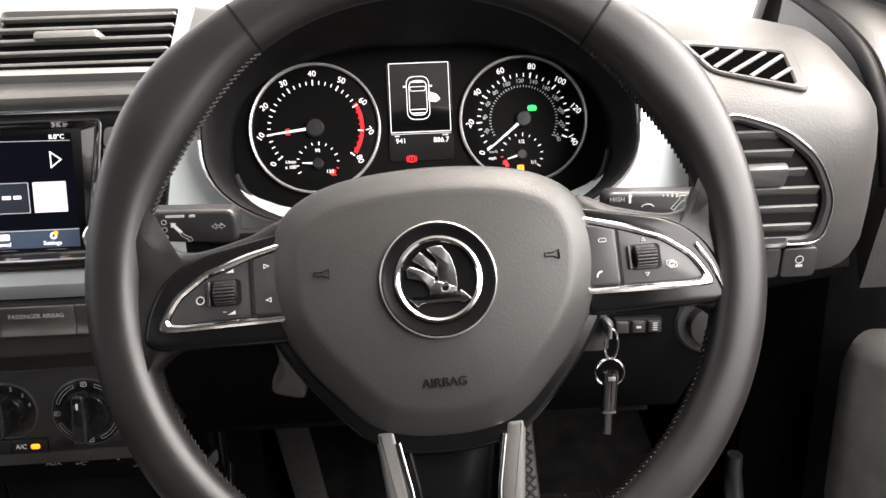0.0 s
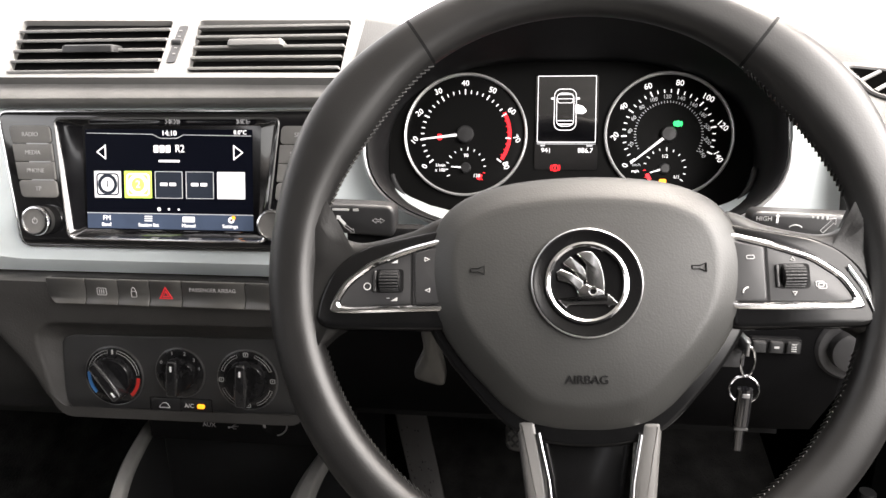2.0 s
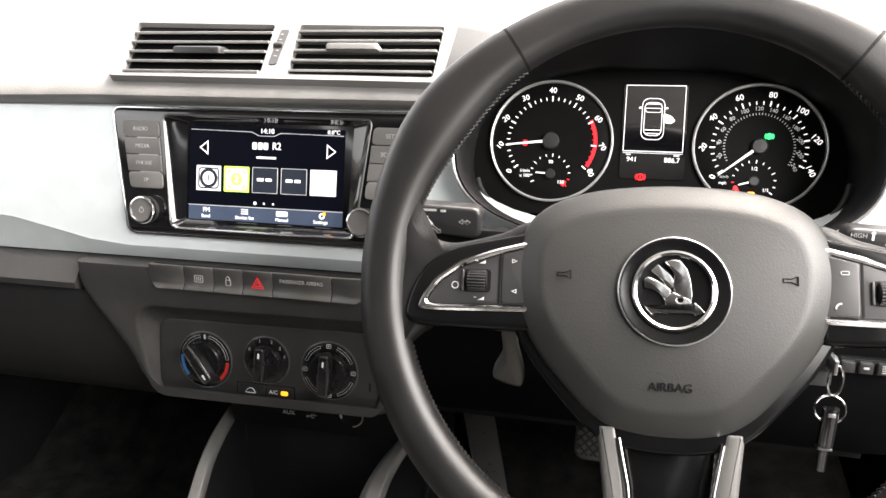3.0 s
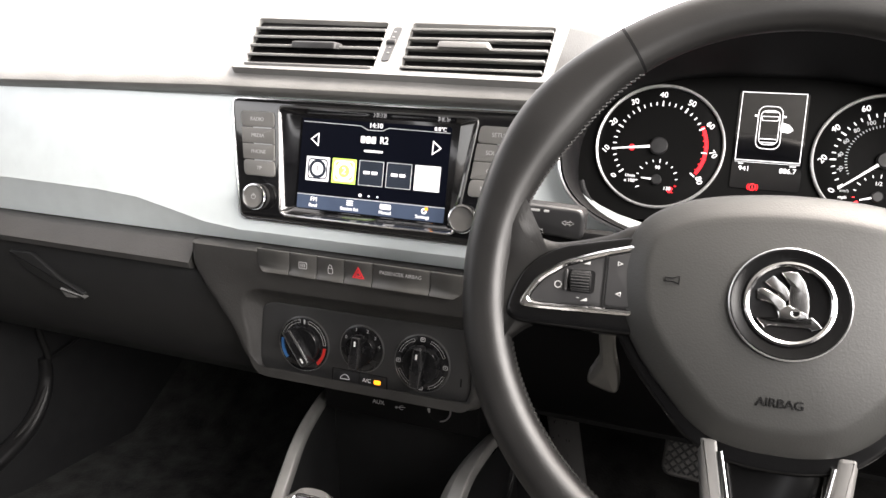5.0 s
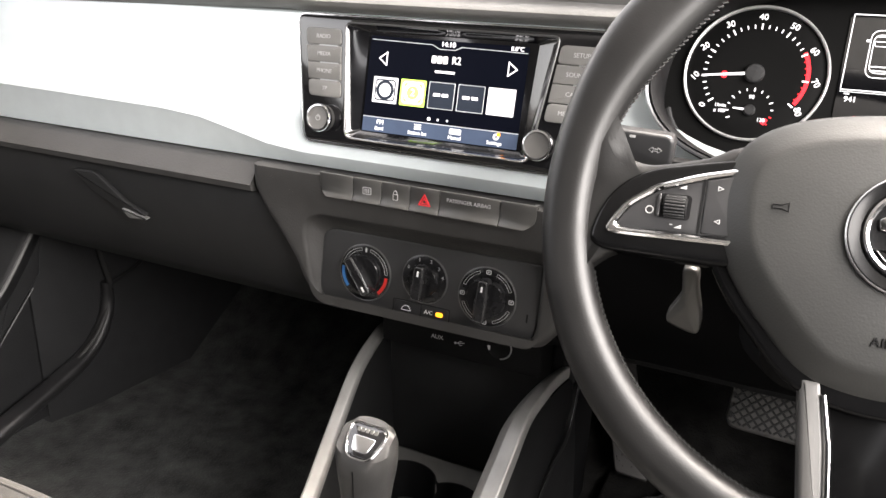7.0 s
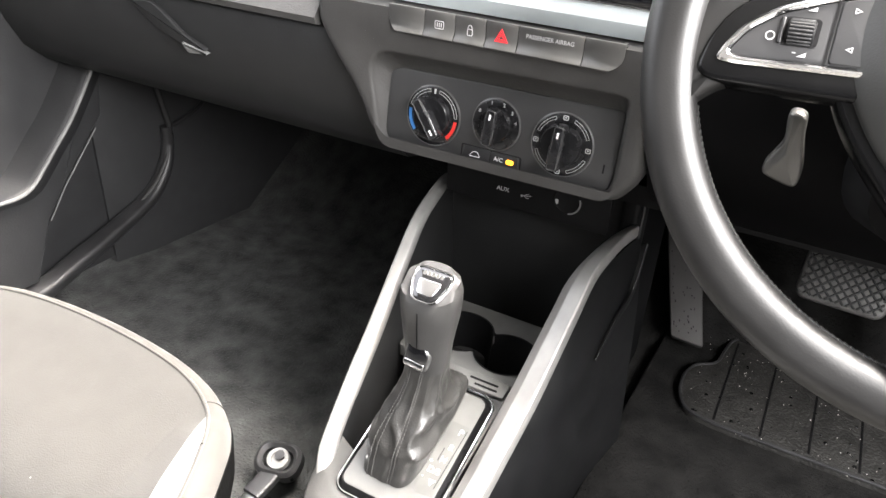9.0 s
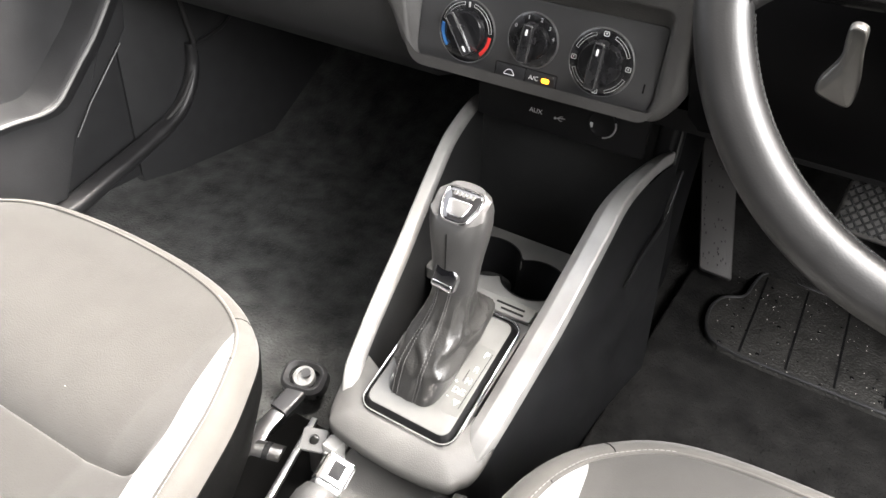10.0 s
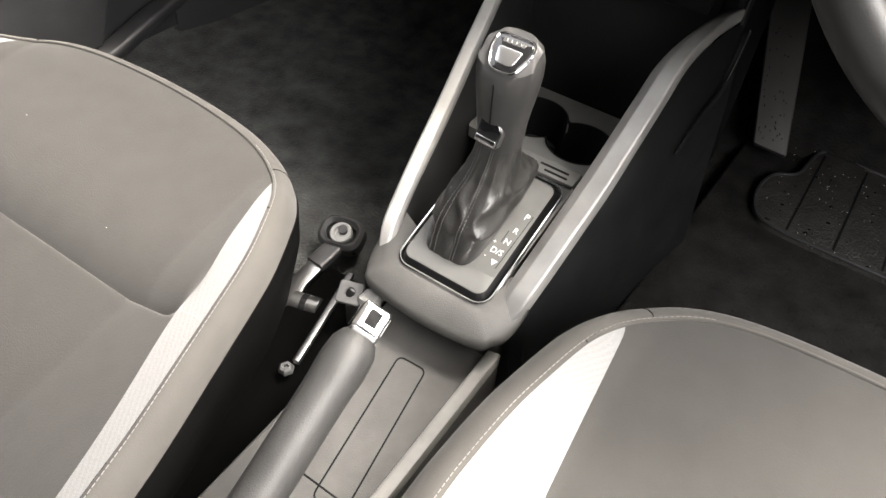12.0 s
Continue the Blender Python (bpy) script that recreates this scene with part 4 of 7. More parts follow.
for nm, shape, high in FEATHERS:
    mean = sum(v for u, v in shape) / len(shape)
    dip = EM @ Matrix.Translation((0, mean, 0)) @ Matrix.Rotation(radians(9), 4, "X") @ Matrix.Translation((0, -mean, 0))
    part(nm, slab(dip, rounded(shape[::-1] if area(shape) < 0 else shape, 0.0005, 2), high, 0.003, 0.0004, 3), EMBLEM, badge, "" if nm == "emblem_neck" else "polished emblem piece", 30)
part("emblem_eye", lathe(EM @ Matrix.Translation((0.0026, -0.0042, 0)), [(0.0024, 0.0029), (0.0022, 0.0036), (0.0016, 0.0035), (0.0014, 0.0030)], 24, caps=False), CHROME, badge)
part("emblem_pupil", slab(EM, circle(0.0015, 16, 0.0026, -0.0042), 0.00315, 0.0003), GLOSSBLACK, badge)
writing("AIRBAG", 0.0066, WM @ Matrix.Translation((-0.001, -0.052, 0.0012 - pad_fall(-0.052))) @ Matrix.Rotation(radians(6), 4, "X"), BLACK, wheel, wide=1.0, thick=0.0003, label="debossed AIRBAG lettering")
for sg in (-1, 1):
    hm2 = WM @ Matrix.Translation((sg * 0.0595, 0.008, 0.0010))
    hp = [(-0.0036, 0.0012), (0.0006, 0.0012), (0.0042, 0.0026), (0.0042, -0.0026), (0.0006, -0.0012), (-0.0036, -0.0012)]
    part("horn_symbol", frame_ring(hm2, hp, inset(hp, 0.0006), 0.0004, 0.0015, 0.0001), BLACK, wheel)


def ramp(q):
    q = min(1.0, max(0.0, q))
    return q * q * (3 - 2 * q)


def spoke_skin(outline):
    """A side spoke whose leather runs up into the rim above the inlay."""
    def lift(p, w):
        u, v = p[0], p[1]
        return WM @ Vector((u, v, w + 0.0055 * ramp((math.hypot(u + 0.0036, v - 0.005) - 0.134) / 0.022) * ramp((v - 0.018) / 0.016)))
    rows = [at(WM, outline, -0.0265)] + [[lift(p, w) for p in inset(outline, d)] for d, w in ((0, -0.0170), (0.0008, -0.0138), (0.0025, -0.0117), (0.0060, -0.0105))]
    core = [Vector(p[:2]) for p in inset(outline, 0.0060)]
    mid = sum(core, Vector((0, 0))) / len(core)
    return rings(rows + [[lift(mid.lerp(p, f), -0.0105) for p in core] for f in (0.9, 0.75, 0.6, 0.45, 0.3, 0.12)])


def mir(poly, sg):
    return [(sg * u, v) for u, v in poly]


for sg in (-1, 1):
    arm = smooth_loop(mir([(0.162, 0.072), (0.152, 0.052), (0.1465, 0.040), (0.1405, 0.031), (0.129, 0.0275), (0.115, 0.0295), (0.098, 0.0340), (0.076, 0.040), (0.070, 0.0), (0.076, -0.019), (0.130, -0.021), (0.152, -0.034), (0.163, -0.05), (0.170, 0.0)], sg), 4)
    spoke = part("spoke", spoke_skin(arm), LEATHER, wheel, "leather-wrapped side spoke")
    blk = rounded(mir([(0.076, 0.0345), (0.098, 0.0300), (0.122, 0.0250), (0.1355, 0.0190), (0.1455, 0.0095), (0.1520, -0.004), (0.1550, -0.0190), (0.148, -0.0240), (0.076, -0.0250)], sg), 0.006, 5)
    part("gloss_inlay", slab(WM, blk, -0.0085, 0.020, 0.003), GLOSSBLACK, spoke, "gloss black spoke inlay")
    co = rounded(mir([(0.0765, 0.0285), (0.100, 0.0227), (0.1220, 0.0150), (0.1365, 0.0045), (0.1435, -0.0065), (0.1462, -0.0138), (0.1385, -0.0148), (0.0765, -0.0138)], sg), 0.005, 4)
    ci = rounded(mir([(0.0775, 0.0252), (0.099, 0.0195), (0.1203, 0.0120), (0.1335, 0.0025), (0.1393, -0.0062), (0.1405, -0.0103), (0.134, -0.0113), (0.0775, -0.0103)], sg), 0.004, 4)
    part("chrome_frame", frame_ring(WM, co, ci, -0.0062, 0.004, 0.0012), CHROME, spoke, "bright chrome frame")
    pan = part("button_panel", slab(WM, inset(ci, 0.0003), -0.0075, 0.003, 0.001), SMOOTH, spoke, "dark multifunction button panel")
    part("split_line", slab(WM, rrect(0.0012, 0.030, 0.0004, 2, sg * 0.0972, 0.005), -0.0072, 0.001), BLACK, pan)
    part("inner_key", slab(WM, rounded(mir([(0.0782, 0.0238), (0.0958, 0.0195), (0.0958, -0.0095), (0.0782, -0.0095)], sg), 0.002), -0.0066, 0.002, 0.0008), SMOOTH, pan)
    rm = WM @ Matrix.Translation((sg * 0.1105, 0.0035, -0.0095)) @ Matrix.Rotation(radians(90), 4, "Y")
    part("roller_well", slab(WM, rrect(0.0165, 0.0135, 0.002, 3, sg * 0.1105, 0.0035), -0.0070, 0.001), BLACK, pan)
    roller = part("roller", lathe(rm, [(0.0, -0.0062), (0.0055, -0.0062), (0.0062, -0.0055), (0.0062, 0.0055), (0.0055, 0.0062), (0.0, 0.0062)], 28, caps=False), BLACK, pan, "ribbed thumb roller")
    ribs = bmesh.new()
    for k in range(22):
        a = 2 * math.pi * k / 22
        box(0.0063 * math.cos(a), 0.0063 * math.sin(a), 0, 0.0009, 0.0009, 0.0105, 0.0002, m=rm, bm=ribs)
    tagged(part("rib", ribs, HARD, roller), kind="stuff")
    part("roller_guard", slab(WM, rrect(0.0018, 0.0125, 0.0008, 3, sg * 0.1105 - 0.0085, 0.0035), -0.0060, 0.002, 0.0006), SMOOTH, pan)
    # printed symbols
    tri = [(-0.0016, 0.0014), (0.0016, 0.0), (-0.0016, -0.0014)]
    if sg < 0:
        for v, f in ((0.0155, 1), (-0.0022, -1)):
            o = [(f * u, w) for u, w in tri]
            part("symbol", frame_ring(WM @ Matrix.Translation((-0.0885, v, 0)), rounded(o, 0.0002, 2), inset(rounded(o, 0.0002, 2), 0.0004), -0.0062, 0.0005, 0.0001), GREY_PRINT, pan)
        for v in (0.0145, -0.0072):
            part("symbol", slab(WM @ Matrix.Translation((-0.1085, v, 0)), [(-0.0012, -0.0008), (0.0026, -0.0008), (0.0026, 0.0012)], -0.0070, 0.0006), GREY_PRINT, pan)
            bar(WM @ Matrix.Translation((0, 0, -0.0070)), -0.1112, v + 0.0008, 0.0016, 0.0004, GREY_PRINT, pan, "symbol")
        part("symbol", lathe(WM @ Matrix.Translation((-0.1235, 0.0005, -0.0072)), [(0.0022, 0), (0.0022, 0.0002), (0.0017, 0.0002), (0.0017, 0)], 20, caps=False), GREY_PRINT, pan)
    else:
        for v, f in ((0.0128, 1), (-0.0058, -1)):
            o = [(-0.0014, -0.001 * f), (0.0014, -0.001 * f), (0.0, 0.0014 * f)]
            part("symbol", frame_ring(WM @ Matrix.Translation((0.1105, v, 0)), rounded(o, 0.0002, 2), inset(rounded(o, 0.0002, 2), 0.0004), -0.0070, 0.0005, 0.0001), GREY_PRINT, pan)
        part("symbol", frame_ring(WM @ Matrix.Translation((0.1235, -0.001, 0)), rrect(0.0045, 0.0032, 0.0008, 2), rrect(0.0036, 0.0023, 0.0006, 2), -0.0071, 0.0005, 0.0001), GREY_PRINT, pan)
        part("symbol", frame_ring(WM @ Matrix.Translation((0.1247, -0.002, 0)), rrect(0.0045, 0.0032, 0.0008, 2), rrect(0.0036, 0.0023, 0.0006, 2), -0.0070, 0.0005, 0.0001), GREY_PRINT, pan)
        part("symbol", sweep([WM @ Vector((0.0865 + 0.003 * math.cos(radians(a)), -0.0055 + 0.003 * math.sin(radians(a)), -0.0062)) for a in range(90, 181, 15)], circle(0.0005, 6), up=rim_normal), GREY_PRINT, pan)
        part("symbol", frame_ring(WM @ Matrix.Translation((0.0885, 0.014, 0)), rrect(0.0045, 0.0022, 0.0008, 2), rrect(0.0036, 0.0014, 0.0005, 2), -0.0061, 0.0005, 0.0001), GREY_PRINT, pan)
        part("inlay_flash", sweep([WM @ Vector(p) for p in ((0.1385, 0.0085, -0.0075), (0.1455, -0.003, -0.0078), (0.1500, -0.0165, -0.0085))], circle(0.0009, 8), up=rim_normal), CHROME, spoke)
    arm2 = rounded(mir([(0.0395, -0.074), (0.0360, -0.105), (0.030, -0.158), (0.018, -0.158), (0.0235, -0.105), (0.0285, -0.074)], sg), 0.003)
    low = part("lower_spoke", slab(WM, arm2, -0.012, 0.012, 0.003), SPOKE, wheel, "satin grey lower spoke")
    part("lower_chrome", sweep([WM @ Vector((sg * u, v, -0.0115)) for u, v in ((0.0275, -0.081), (0.0225, -0.106), (0.0175, -0.158))], rrect(0.0024, 0.002, 0.0008, 2), up=rim_normal), CHROME, low)
part("lower_inlay", slab(WM, [(-0.027, -0.07), (0.027, -0.07), (0.017, -0.158), (-0.017, -0.158)], -0.022, 0.012, 0.002), GLOSSBLACK, wheel, "black inlay of the lower spoke")
for a in (122.5, 51.5):
    c, s = math.cos(radians(a)), math.sin(radians(a))
    o = RIMM @ Vector((RIM_R * c, RIM_R * s, 0))
    tang = (RIMM.to_3x3() @ Vector((-s, c, 0))).normalized()
    part("rim_seam", sweep([o - tang * 0.0009, o + tang * 0.0009], [(1.012 * p, 1.012 * q) for p, q in rim_section(a / 360)], up=rim_normal), BLACK, wheel, "dark seam across the rim")
st = bmesh.new()
for k in range(300):
    d = k * 1.2
    if 51 < d < 123 or 164 < d < 196 or 344 < d or d < 16 or 258 < d < 282:
        continue
    w = -0.0168 * 0.87 * (1 + 0.36 * grip_swell(d))
    spin = RIMM @ Matrix.Rotation(radians(d), 4, "Z") @ Matrix.Translation((RIM_R + w * 0.985, 0, -0.0010)) @ Matrix.Rotation(radians(-88), 4, "Y")
    for lean in (38,):
        box(0, 0, 0, 0.0056, 0.0010, 0.0011, 0.0004, m=spin @ Matrix.Rotation(radians(lean), 4, "Z"), bm=st)
tagged(part("stitching", st, DARK_THREAD, wheel, "raised black cross stitching along the inner rim"), kind="stuff")

# ---- steering column ----
column = thing("steering_column", (0.006, 0.45, 0.45), "black plastic steering column shroud", "steering column")
part("shroud", rings([[Vector((0.006 + u * k, y, z + v * k)) for u, v in rrect(0.15, 0.10, 0.03, 5)] for y, z, k in ((0.40, 0.505, 0.62), (0.42, 0.505, 0.8), (0.47, 0.510, 0.9), (0.58, 0.515, 0.9))]), BLACK, column)
part("under_shroud", rings([[Vector((0.006 + u * k, y, z + v * k)) for u, v in rrect(0.13, 0.09, 0.03, 5)] for y, z, k in ((0.40, 0.475, 0.8), (0.46, 0.465, 1.0), (0.60, 0.45, 1.0))]), BLACK, column)
LV = leaning(-0.094, 0.452, 0.449, -8) @ Matrix.Scale(0.9, 4)
part("adjust_lever", slab(LV, smooth_loop([(-0.006, 0.044), (0.0045, 0.044), (0.0070, 0.028), (0.0115, 0.008), (0.0120, -0.006), (0.0080, -0.0105), (-0.004, -0.0080), (-0.0125, -0.004), (-0.0130, 0.004), (-0.0090, 0.013), (-0.0050, 0.024)], 5), 0.004, 0.009, 0.0035, 4, dome=0.0018), LEVER, column, "satin metal column adjuster lever")



def stalk(name, x0, x1, z0, z1, lab):
    s = thing(name, ((x0 + x1) / 2, 0.462, z0), lab, "control stalk", "column stalks")
    m = leaning((x0 + x1) / 2, 0.462, (z0 + z1) / 2, 0, -1)
    w, h = x1 - x0, z1 - z0
    part("body", slab(m, rounded([(w / 2, h / 2 - 0.001), (-w / 2, h / 2), (-w / 2, -h / 2 + 0.004), (w / 2, -h / 2)], 0.0065), 0.0, 0.016, 0.003), SMOOTH, s)
    part("root", box((x0 + x1) / 2 + (0.03 if x0 < 0 else -0.03), 0.475, (z0 + z1) / 2 - 0.013, 0.06, 0.014, 0.014, 0.005), BLACK, s)
    return s, m


ls, lm = stalk("indicator_stalk", -0.195, -0.1195, 0.549, 0.5735, "dark indicator stalk with white printed symbols")
LMm = lm @ Matrix.Translation((0, 0, 0.0003))
for i, (u, w) in enumerate(((-0.001, 0.012), (0.010, 0.004))):
    bar(LMm, u, 0.0078, w, 0.0016, GREY_PRINT, ls)
arrow = [(-0.0065, 0.0), (-0.003, 0.0032), (-0.003, 0.0014), (0.006, 0.0014), (0.006, -0.0014), (-0.003, -0.0014), (-0.003, -0.0032)]
part("arrow_symbol", slab(LMm @ Matrix.Translation((-0.0010, 0.0, 0)) @ Matrix.Rotation(radians(-48), 4, "Z") @ Matrix.Scale(0.72, 4), arrow, 0.0002, 0.0005), WHITE_PRINT, ls)
part("arrow_symbol", frame_ring(LMm @ Matrix.Translation((0.0048, -0.0062, 0)) @ Matrix.Rotation(radians(-215), 4, "Z") @ Matrix.Scale(0.72, 4), arrow, inset(arrow, 0.0005), 0.0002, 0.0005, 0.0001), GREY_PRINT, ls)
dbl = [(-0.0045, 0.0), (-0.0015, 0.002), (-0.0015, 0.0008), (0.0015, 0.0008), (0.0015, 0.002), (0.0045, 0.0), (0.0015, -0.002), (0.0015, -0.0008), (-0.0015, -0.0008), (-0.0015, -0.002)]
part("indicator_symbol", frame_ring(LMm @ Matrix.Translation((0.0262, 0.0005, 0)), dbl, inset(dbl, 0.0004), 0.0002, 0.0005, 0.0001), GREY_PRINT, ls)
for v in (0.004, -0.001, -0.006):
    part("lamp_symbol", lathe(LMm @ Matrix.Translation((-0.0085, v, 0)), [(0.0018, 0), (0.0018, 0.0002), (0.0013, 0.0002), (0.0013, 0)], 16, caps=False), GREY_PRINT, ls)
rs, rm2 = stalk("wiper_stalk", 0.1225, 0.195, 0.549, 0.5715, "dark wiper stalk with white printed symbols")
RMm = rm2 @ Matrix.Translation((0, 0, 0.0003))
writing("HIGH", 0.0042, RMm @ Matrix.Translation((-0.0285, 0.0065, 0)), GREY_PRINT, rs)
part("arrow_symbol", slab(RMm @ Matrix.Translation((-0.020, 0.007, 0)) @ Matrix.Rotation(radians(-90), 4, "Z") @ Matrix.Scale(0.5, 4), arrow, 0.0002, 0.0005), WHITE_PRINT, rs)
for k in range(4):
    bar(RMm, 0.002 + k * 0.003, 0.0085, 0.0012, 0.001 + 0.0005 * k, GREY_PRINT, rs)
part("wiper_symbol", sweep([RMm @ Vector((-0.008 + 0.005 * math.cos(radians(a)), -0.001 + 0.004 * math.sin(radians(a)), 0)) for a in range(35, 146, 10)], circle(0.0004, 6), up=(0, -1, 0)), GREY_PRINT, rs)
part("arrow_symbol", frame_ring(RMm @ Matrix.Translation((0.0125, 0.0035, 0)) @ Matrix.Rotation(radians(-130), 4, "Z"), arrow, inset(arrow, 0.0005), 0.0002, 0.0005, 0.0001), GREY_PRINT, rs)

# ---- ignition key ----
ign = thing("ignition_lock", (0.128, 0.47, 0.46), "grey ignition lock barrel on the steering column", "ignition lock")
part("barrel", box(0.119, 0.485, 0.464, 0.032, 0.05, 0.024, 0.006), SMOOTH, ign)
part("escutcheon", lathe(leaning(0.130, 0.460, 0.470, 10), [(0.0065, -0.01), (0.0065, 0.001), (0.005, 0.002), (0.0, 0.002)], 24, caps=False), SMOOTH, ign)
key = thing("car_key", (0.134, 0.455, 0.38), "black car key hanging on a steel split ring", "car key")
part("blade", box(0.132, 0.452, 0.470, 0.003, 0.02, 0.010, 0.0008), STEEL, key)
part("loop", sweep([(0.134 + 0.0045 * math.sin(radians(a)), 0.448 - 0.002, 0.4595 + 0.011 * math.cos(radians(a))) for a in range(0, 361, 15)], circle(0.0009, 8), up=(0, 1, 0)), CHROME, key)
part("split_ring", sweep([(0.1335 + 0.0098 * math.cos(radians(a)), 0.446 + 0.002 * math.sin(radians(a)), 0.4385 + 0.0092 * math.sin(radians(a))) for a in range(0, 361, 12)], circle(0.0008, 8), up=(0, 1, 0)), CHROME, key)
part("fob", sweep([(0.1335, 0.444, 0.4400), (0.1335, 0.444, 0.432), (0.1330, 0.444, 0.412)], lambda t: rrect(0.0105, 0.007, 0.003, 3), up=(0, -1, 0)), PIANO, key, "glossy black key fob")
part("fob_mark", box(0.1335, 0.4400, 0.4365, 0.005, 0.0012, 0.0025, 0.0004), SATIN, key)
part("tail", sweep([(0.1330, 0.444, 0.412), (0.1325, 0.444, 0.405), (0.1325, 0.444, 0.393)], lambda t: rrect(0.0065, 0.005, 0.002, 3), up=(0, -1, 0)), PIANO, key)
part("tail_band", box(0.1328, 0.444, 0.4105, 0.0095, 0.007, 0.0016, 0.0006), SATIN_DARK, key)
key.location += Vector((-0.0085, 0, 0.0115))
ign.location += Vector((-0.006, 0, 0.008))

# ---- switches in the lower panel ----
lsw = thing("headlamp_switches", (0.155, 0.486, 0.462), "row of dark headlamp levelling thumbwheels", "switch")
part("housing", box(0.1545, 0.487, 0.4680, 0.036, 0.012, 0.0112, 0.002), BLACK, lsw)
for k in range(3):
    part("thumbwheel", box(0.1425 + k * 0.0118, 0.4822, 0.4680, 0.0104, 0.007, 0.0085, 0.002), HARD, lsw)
bar(leaning(0.1543, 0.4786, 0.4680), 0, 0, 0.0035, 0.0016, GREY_PRINT, lsw)
for k in range(4):
    bar(leaning(0.1661, 0.4786, 0.4655 + 0.0017 * k), 0, 0, 0.0035, 0.0006, GREY_PRINT, lsw)
ldial = thing("light_switch", (0.207, 0.487, 0.45), "round black rotary light switch", "switch")
part("dial", lathe(leaning(0.207, 0.487, 0.466), [(0.024, -0.004), (0.024, 0.001), (0.022, 0.003), (0.016, 0.003), (0.015, 0.010), (0.012, 0.011), (0, 0.011)], 36, caps=False), SMOOTH, ldial)
bar(leaning(0.199, 0.4835, 0.468), 0, 0, 0.003, 0.002, GREY_PRINT, ldial)

CP = leaning(0.004, 0.600, 0.600, 18.3)
RM = leaning(MID, 0.525, 0.60, 11.3)
VM = leaning(-0.321, 0.562, 0.680, 55.8)

# ---- instrument dials ----
cluster = thing("instrument_cluster", (0.004, 0.6, 0.55), "lit instrument cluster with two round dials and a display", "instrument cluster")
part("face", slab(CP, rrect(0.31, 0.135, 0.02, 4, 0.002, 0.008), 0.0, 0.006), FACE, cluster, "black cluster face")


def polar(m, cu, cv, r, a, w=0.0):
    return m @ Matrix.Translation((cu + r * math.cos(radians(a)), cv + r * math.sin(radians(a)), w)) @ Matrix.Rotation(radians(a - 90), 4, "Z")


def dial(cu, cv, R, first, last, numbers, minor, colour, red_from=None):
    dm = CP @ Matrix.Translation((cu, cv, 0))
    d = part("dial", lathe(dm, [(R, 0.0), (R * 0.96, 0.0012), (R * 0.6, 0.0006), (0.0, 0.0005)], 64, caps=False), FACE, cluster, "round black dial")
    part("bezel_ring", lathe(dm, [(R + 0.0010, 0.0), (R + 0.0008, 0.0035), (R - 0.0002, 0.0042), (R - 0.0012, 0.0036), (R - 0.0016, 0.0005)], 80, caps=False), DIALRING, d, "thin bright ring")
    n = len(numbers) - 1
    step = (last - first) / (n * minor)
    for k in range(n * minor + 1):
        a = first + step * k
        big = k % minor == 0
        mm = polar(CP, cu, cv, R - 0.0155, a, 0.0014)
        hot = red_from is not None and k >= red_from * minor
        part("tick", slab(mm, rrect(0.0011 if big else 0.0008, 0.0046 if big else 0.0030, 0.0002, 1), 0.0003, 0.0004), LIT_RED if hot and not big else colour, d)
    for k, s in enumerate(numbers):
        a = first + step * minor * k
        writing(s, 0.0068, CP @ Matrix.Translation((cu + (R - 0.0082) * math.cos(radians(a)), cv + (R - 0.0082) * math.sin(radians(a)), 0.0018)) @ Matrix.Rotation(radians((a - 90) * 0.55), 4, "Z"), colour, d, "numeral")
    return d


D1 = (-0.0862, 0.0045)
D2 = (0.0850, 0.0050)
rev = dial(*D1, 0.0528, 219, -37, ["0", "10", "20", "30", "40", "50", "60", "70", "80"], 4, LIT_WHITE, 6)
arc_bm = bmesh.new()
for k in range(24):
    a = 28.5 - k * 2.65
    slab(polar(CP, *D1, 0.0385, a, 0.0013), rrect(0.0016, 0.0030, 0.0001, 1), 0.0003, 0.0004, bm=arc_bm)
part("red_zone", arc_bm, LIT_RED, rev, "red rev limit band")
speed = dial(*D2, 0.0522, 217, -25, ["0", "20", "40", "60", "80", "100", "120", "140"], 4, LIT_WHITE)
for k, s in enumerate(["20", "40", "60", "80", "100", "120", "140", "160", "180", "200", "220", "240"]):
    a = 196 - k * 20.6
    writing(s, 0.0046, CP @ Matrix.Translation((D2[0] + 0.0318 * math.cos(radians(a)), D2[1] + 0.0318 * math.sin(radians(a)), 0.0016)) @ Matrix.Rotation(radians((a - 90) * 0.55), 4, "Z"), LIT_DIM, speed, "numeral")
for k in range(47):
    a = 206 - k * 5.15
    part("tick", slab(polar(CP, *D2, 0.0275, a, 0.0012), rrect(0.0005, 0.0018, 0.0001, 1), 0.0003, 0.0004), LIT_DIM, speed)


def needle(d, cu, cv, a, length, hub, mat=LIT_WHITE):
    nm = polar(CP, cu, cv, 0, a, 0)
    part("needle", slab(nm, [(-0.0011, 0.006), (0.0011, 0.006), (0.0005, length), (-0.0005, length)], 0.0042, 0.0008, 0.0003), mat, d)
    part("needle_hub", lathe(CP @ Matrix.Translation((cu, cv, 0)), [(hub, 0.001), (hub, 0.004), (hub * 0.85, 0.0052), (0, 0.0054)], 28, caps=False), SMOOTH, d)


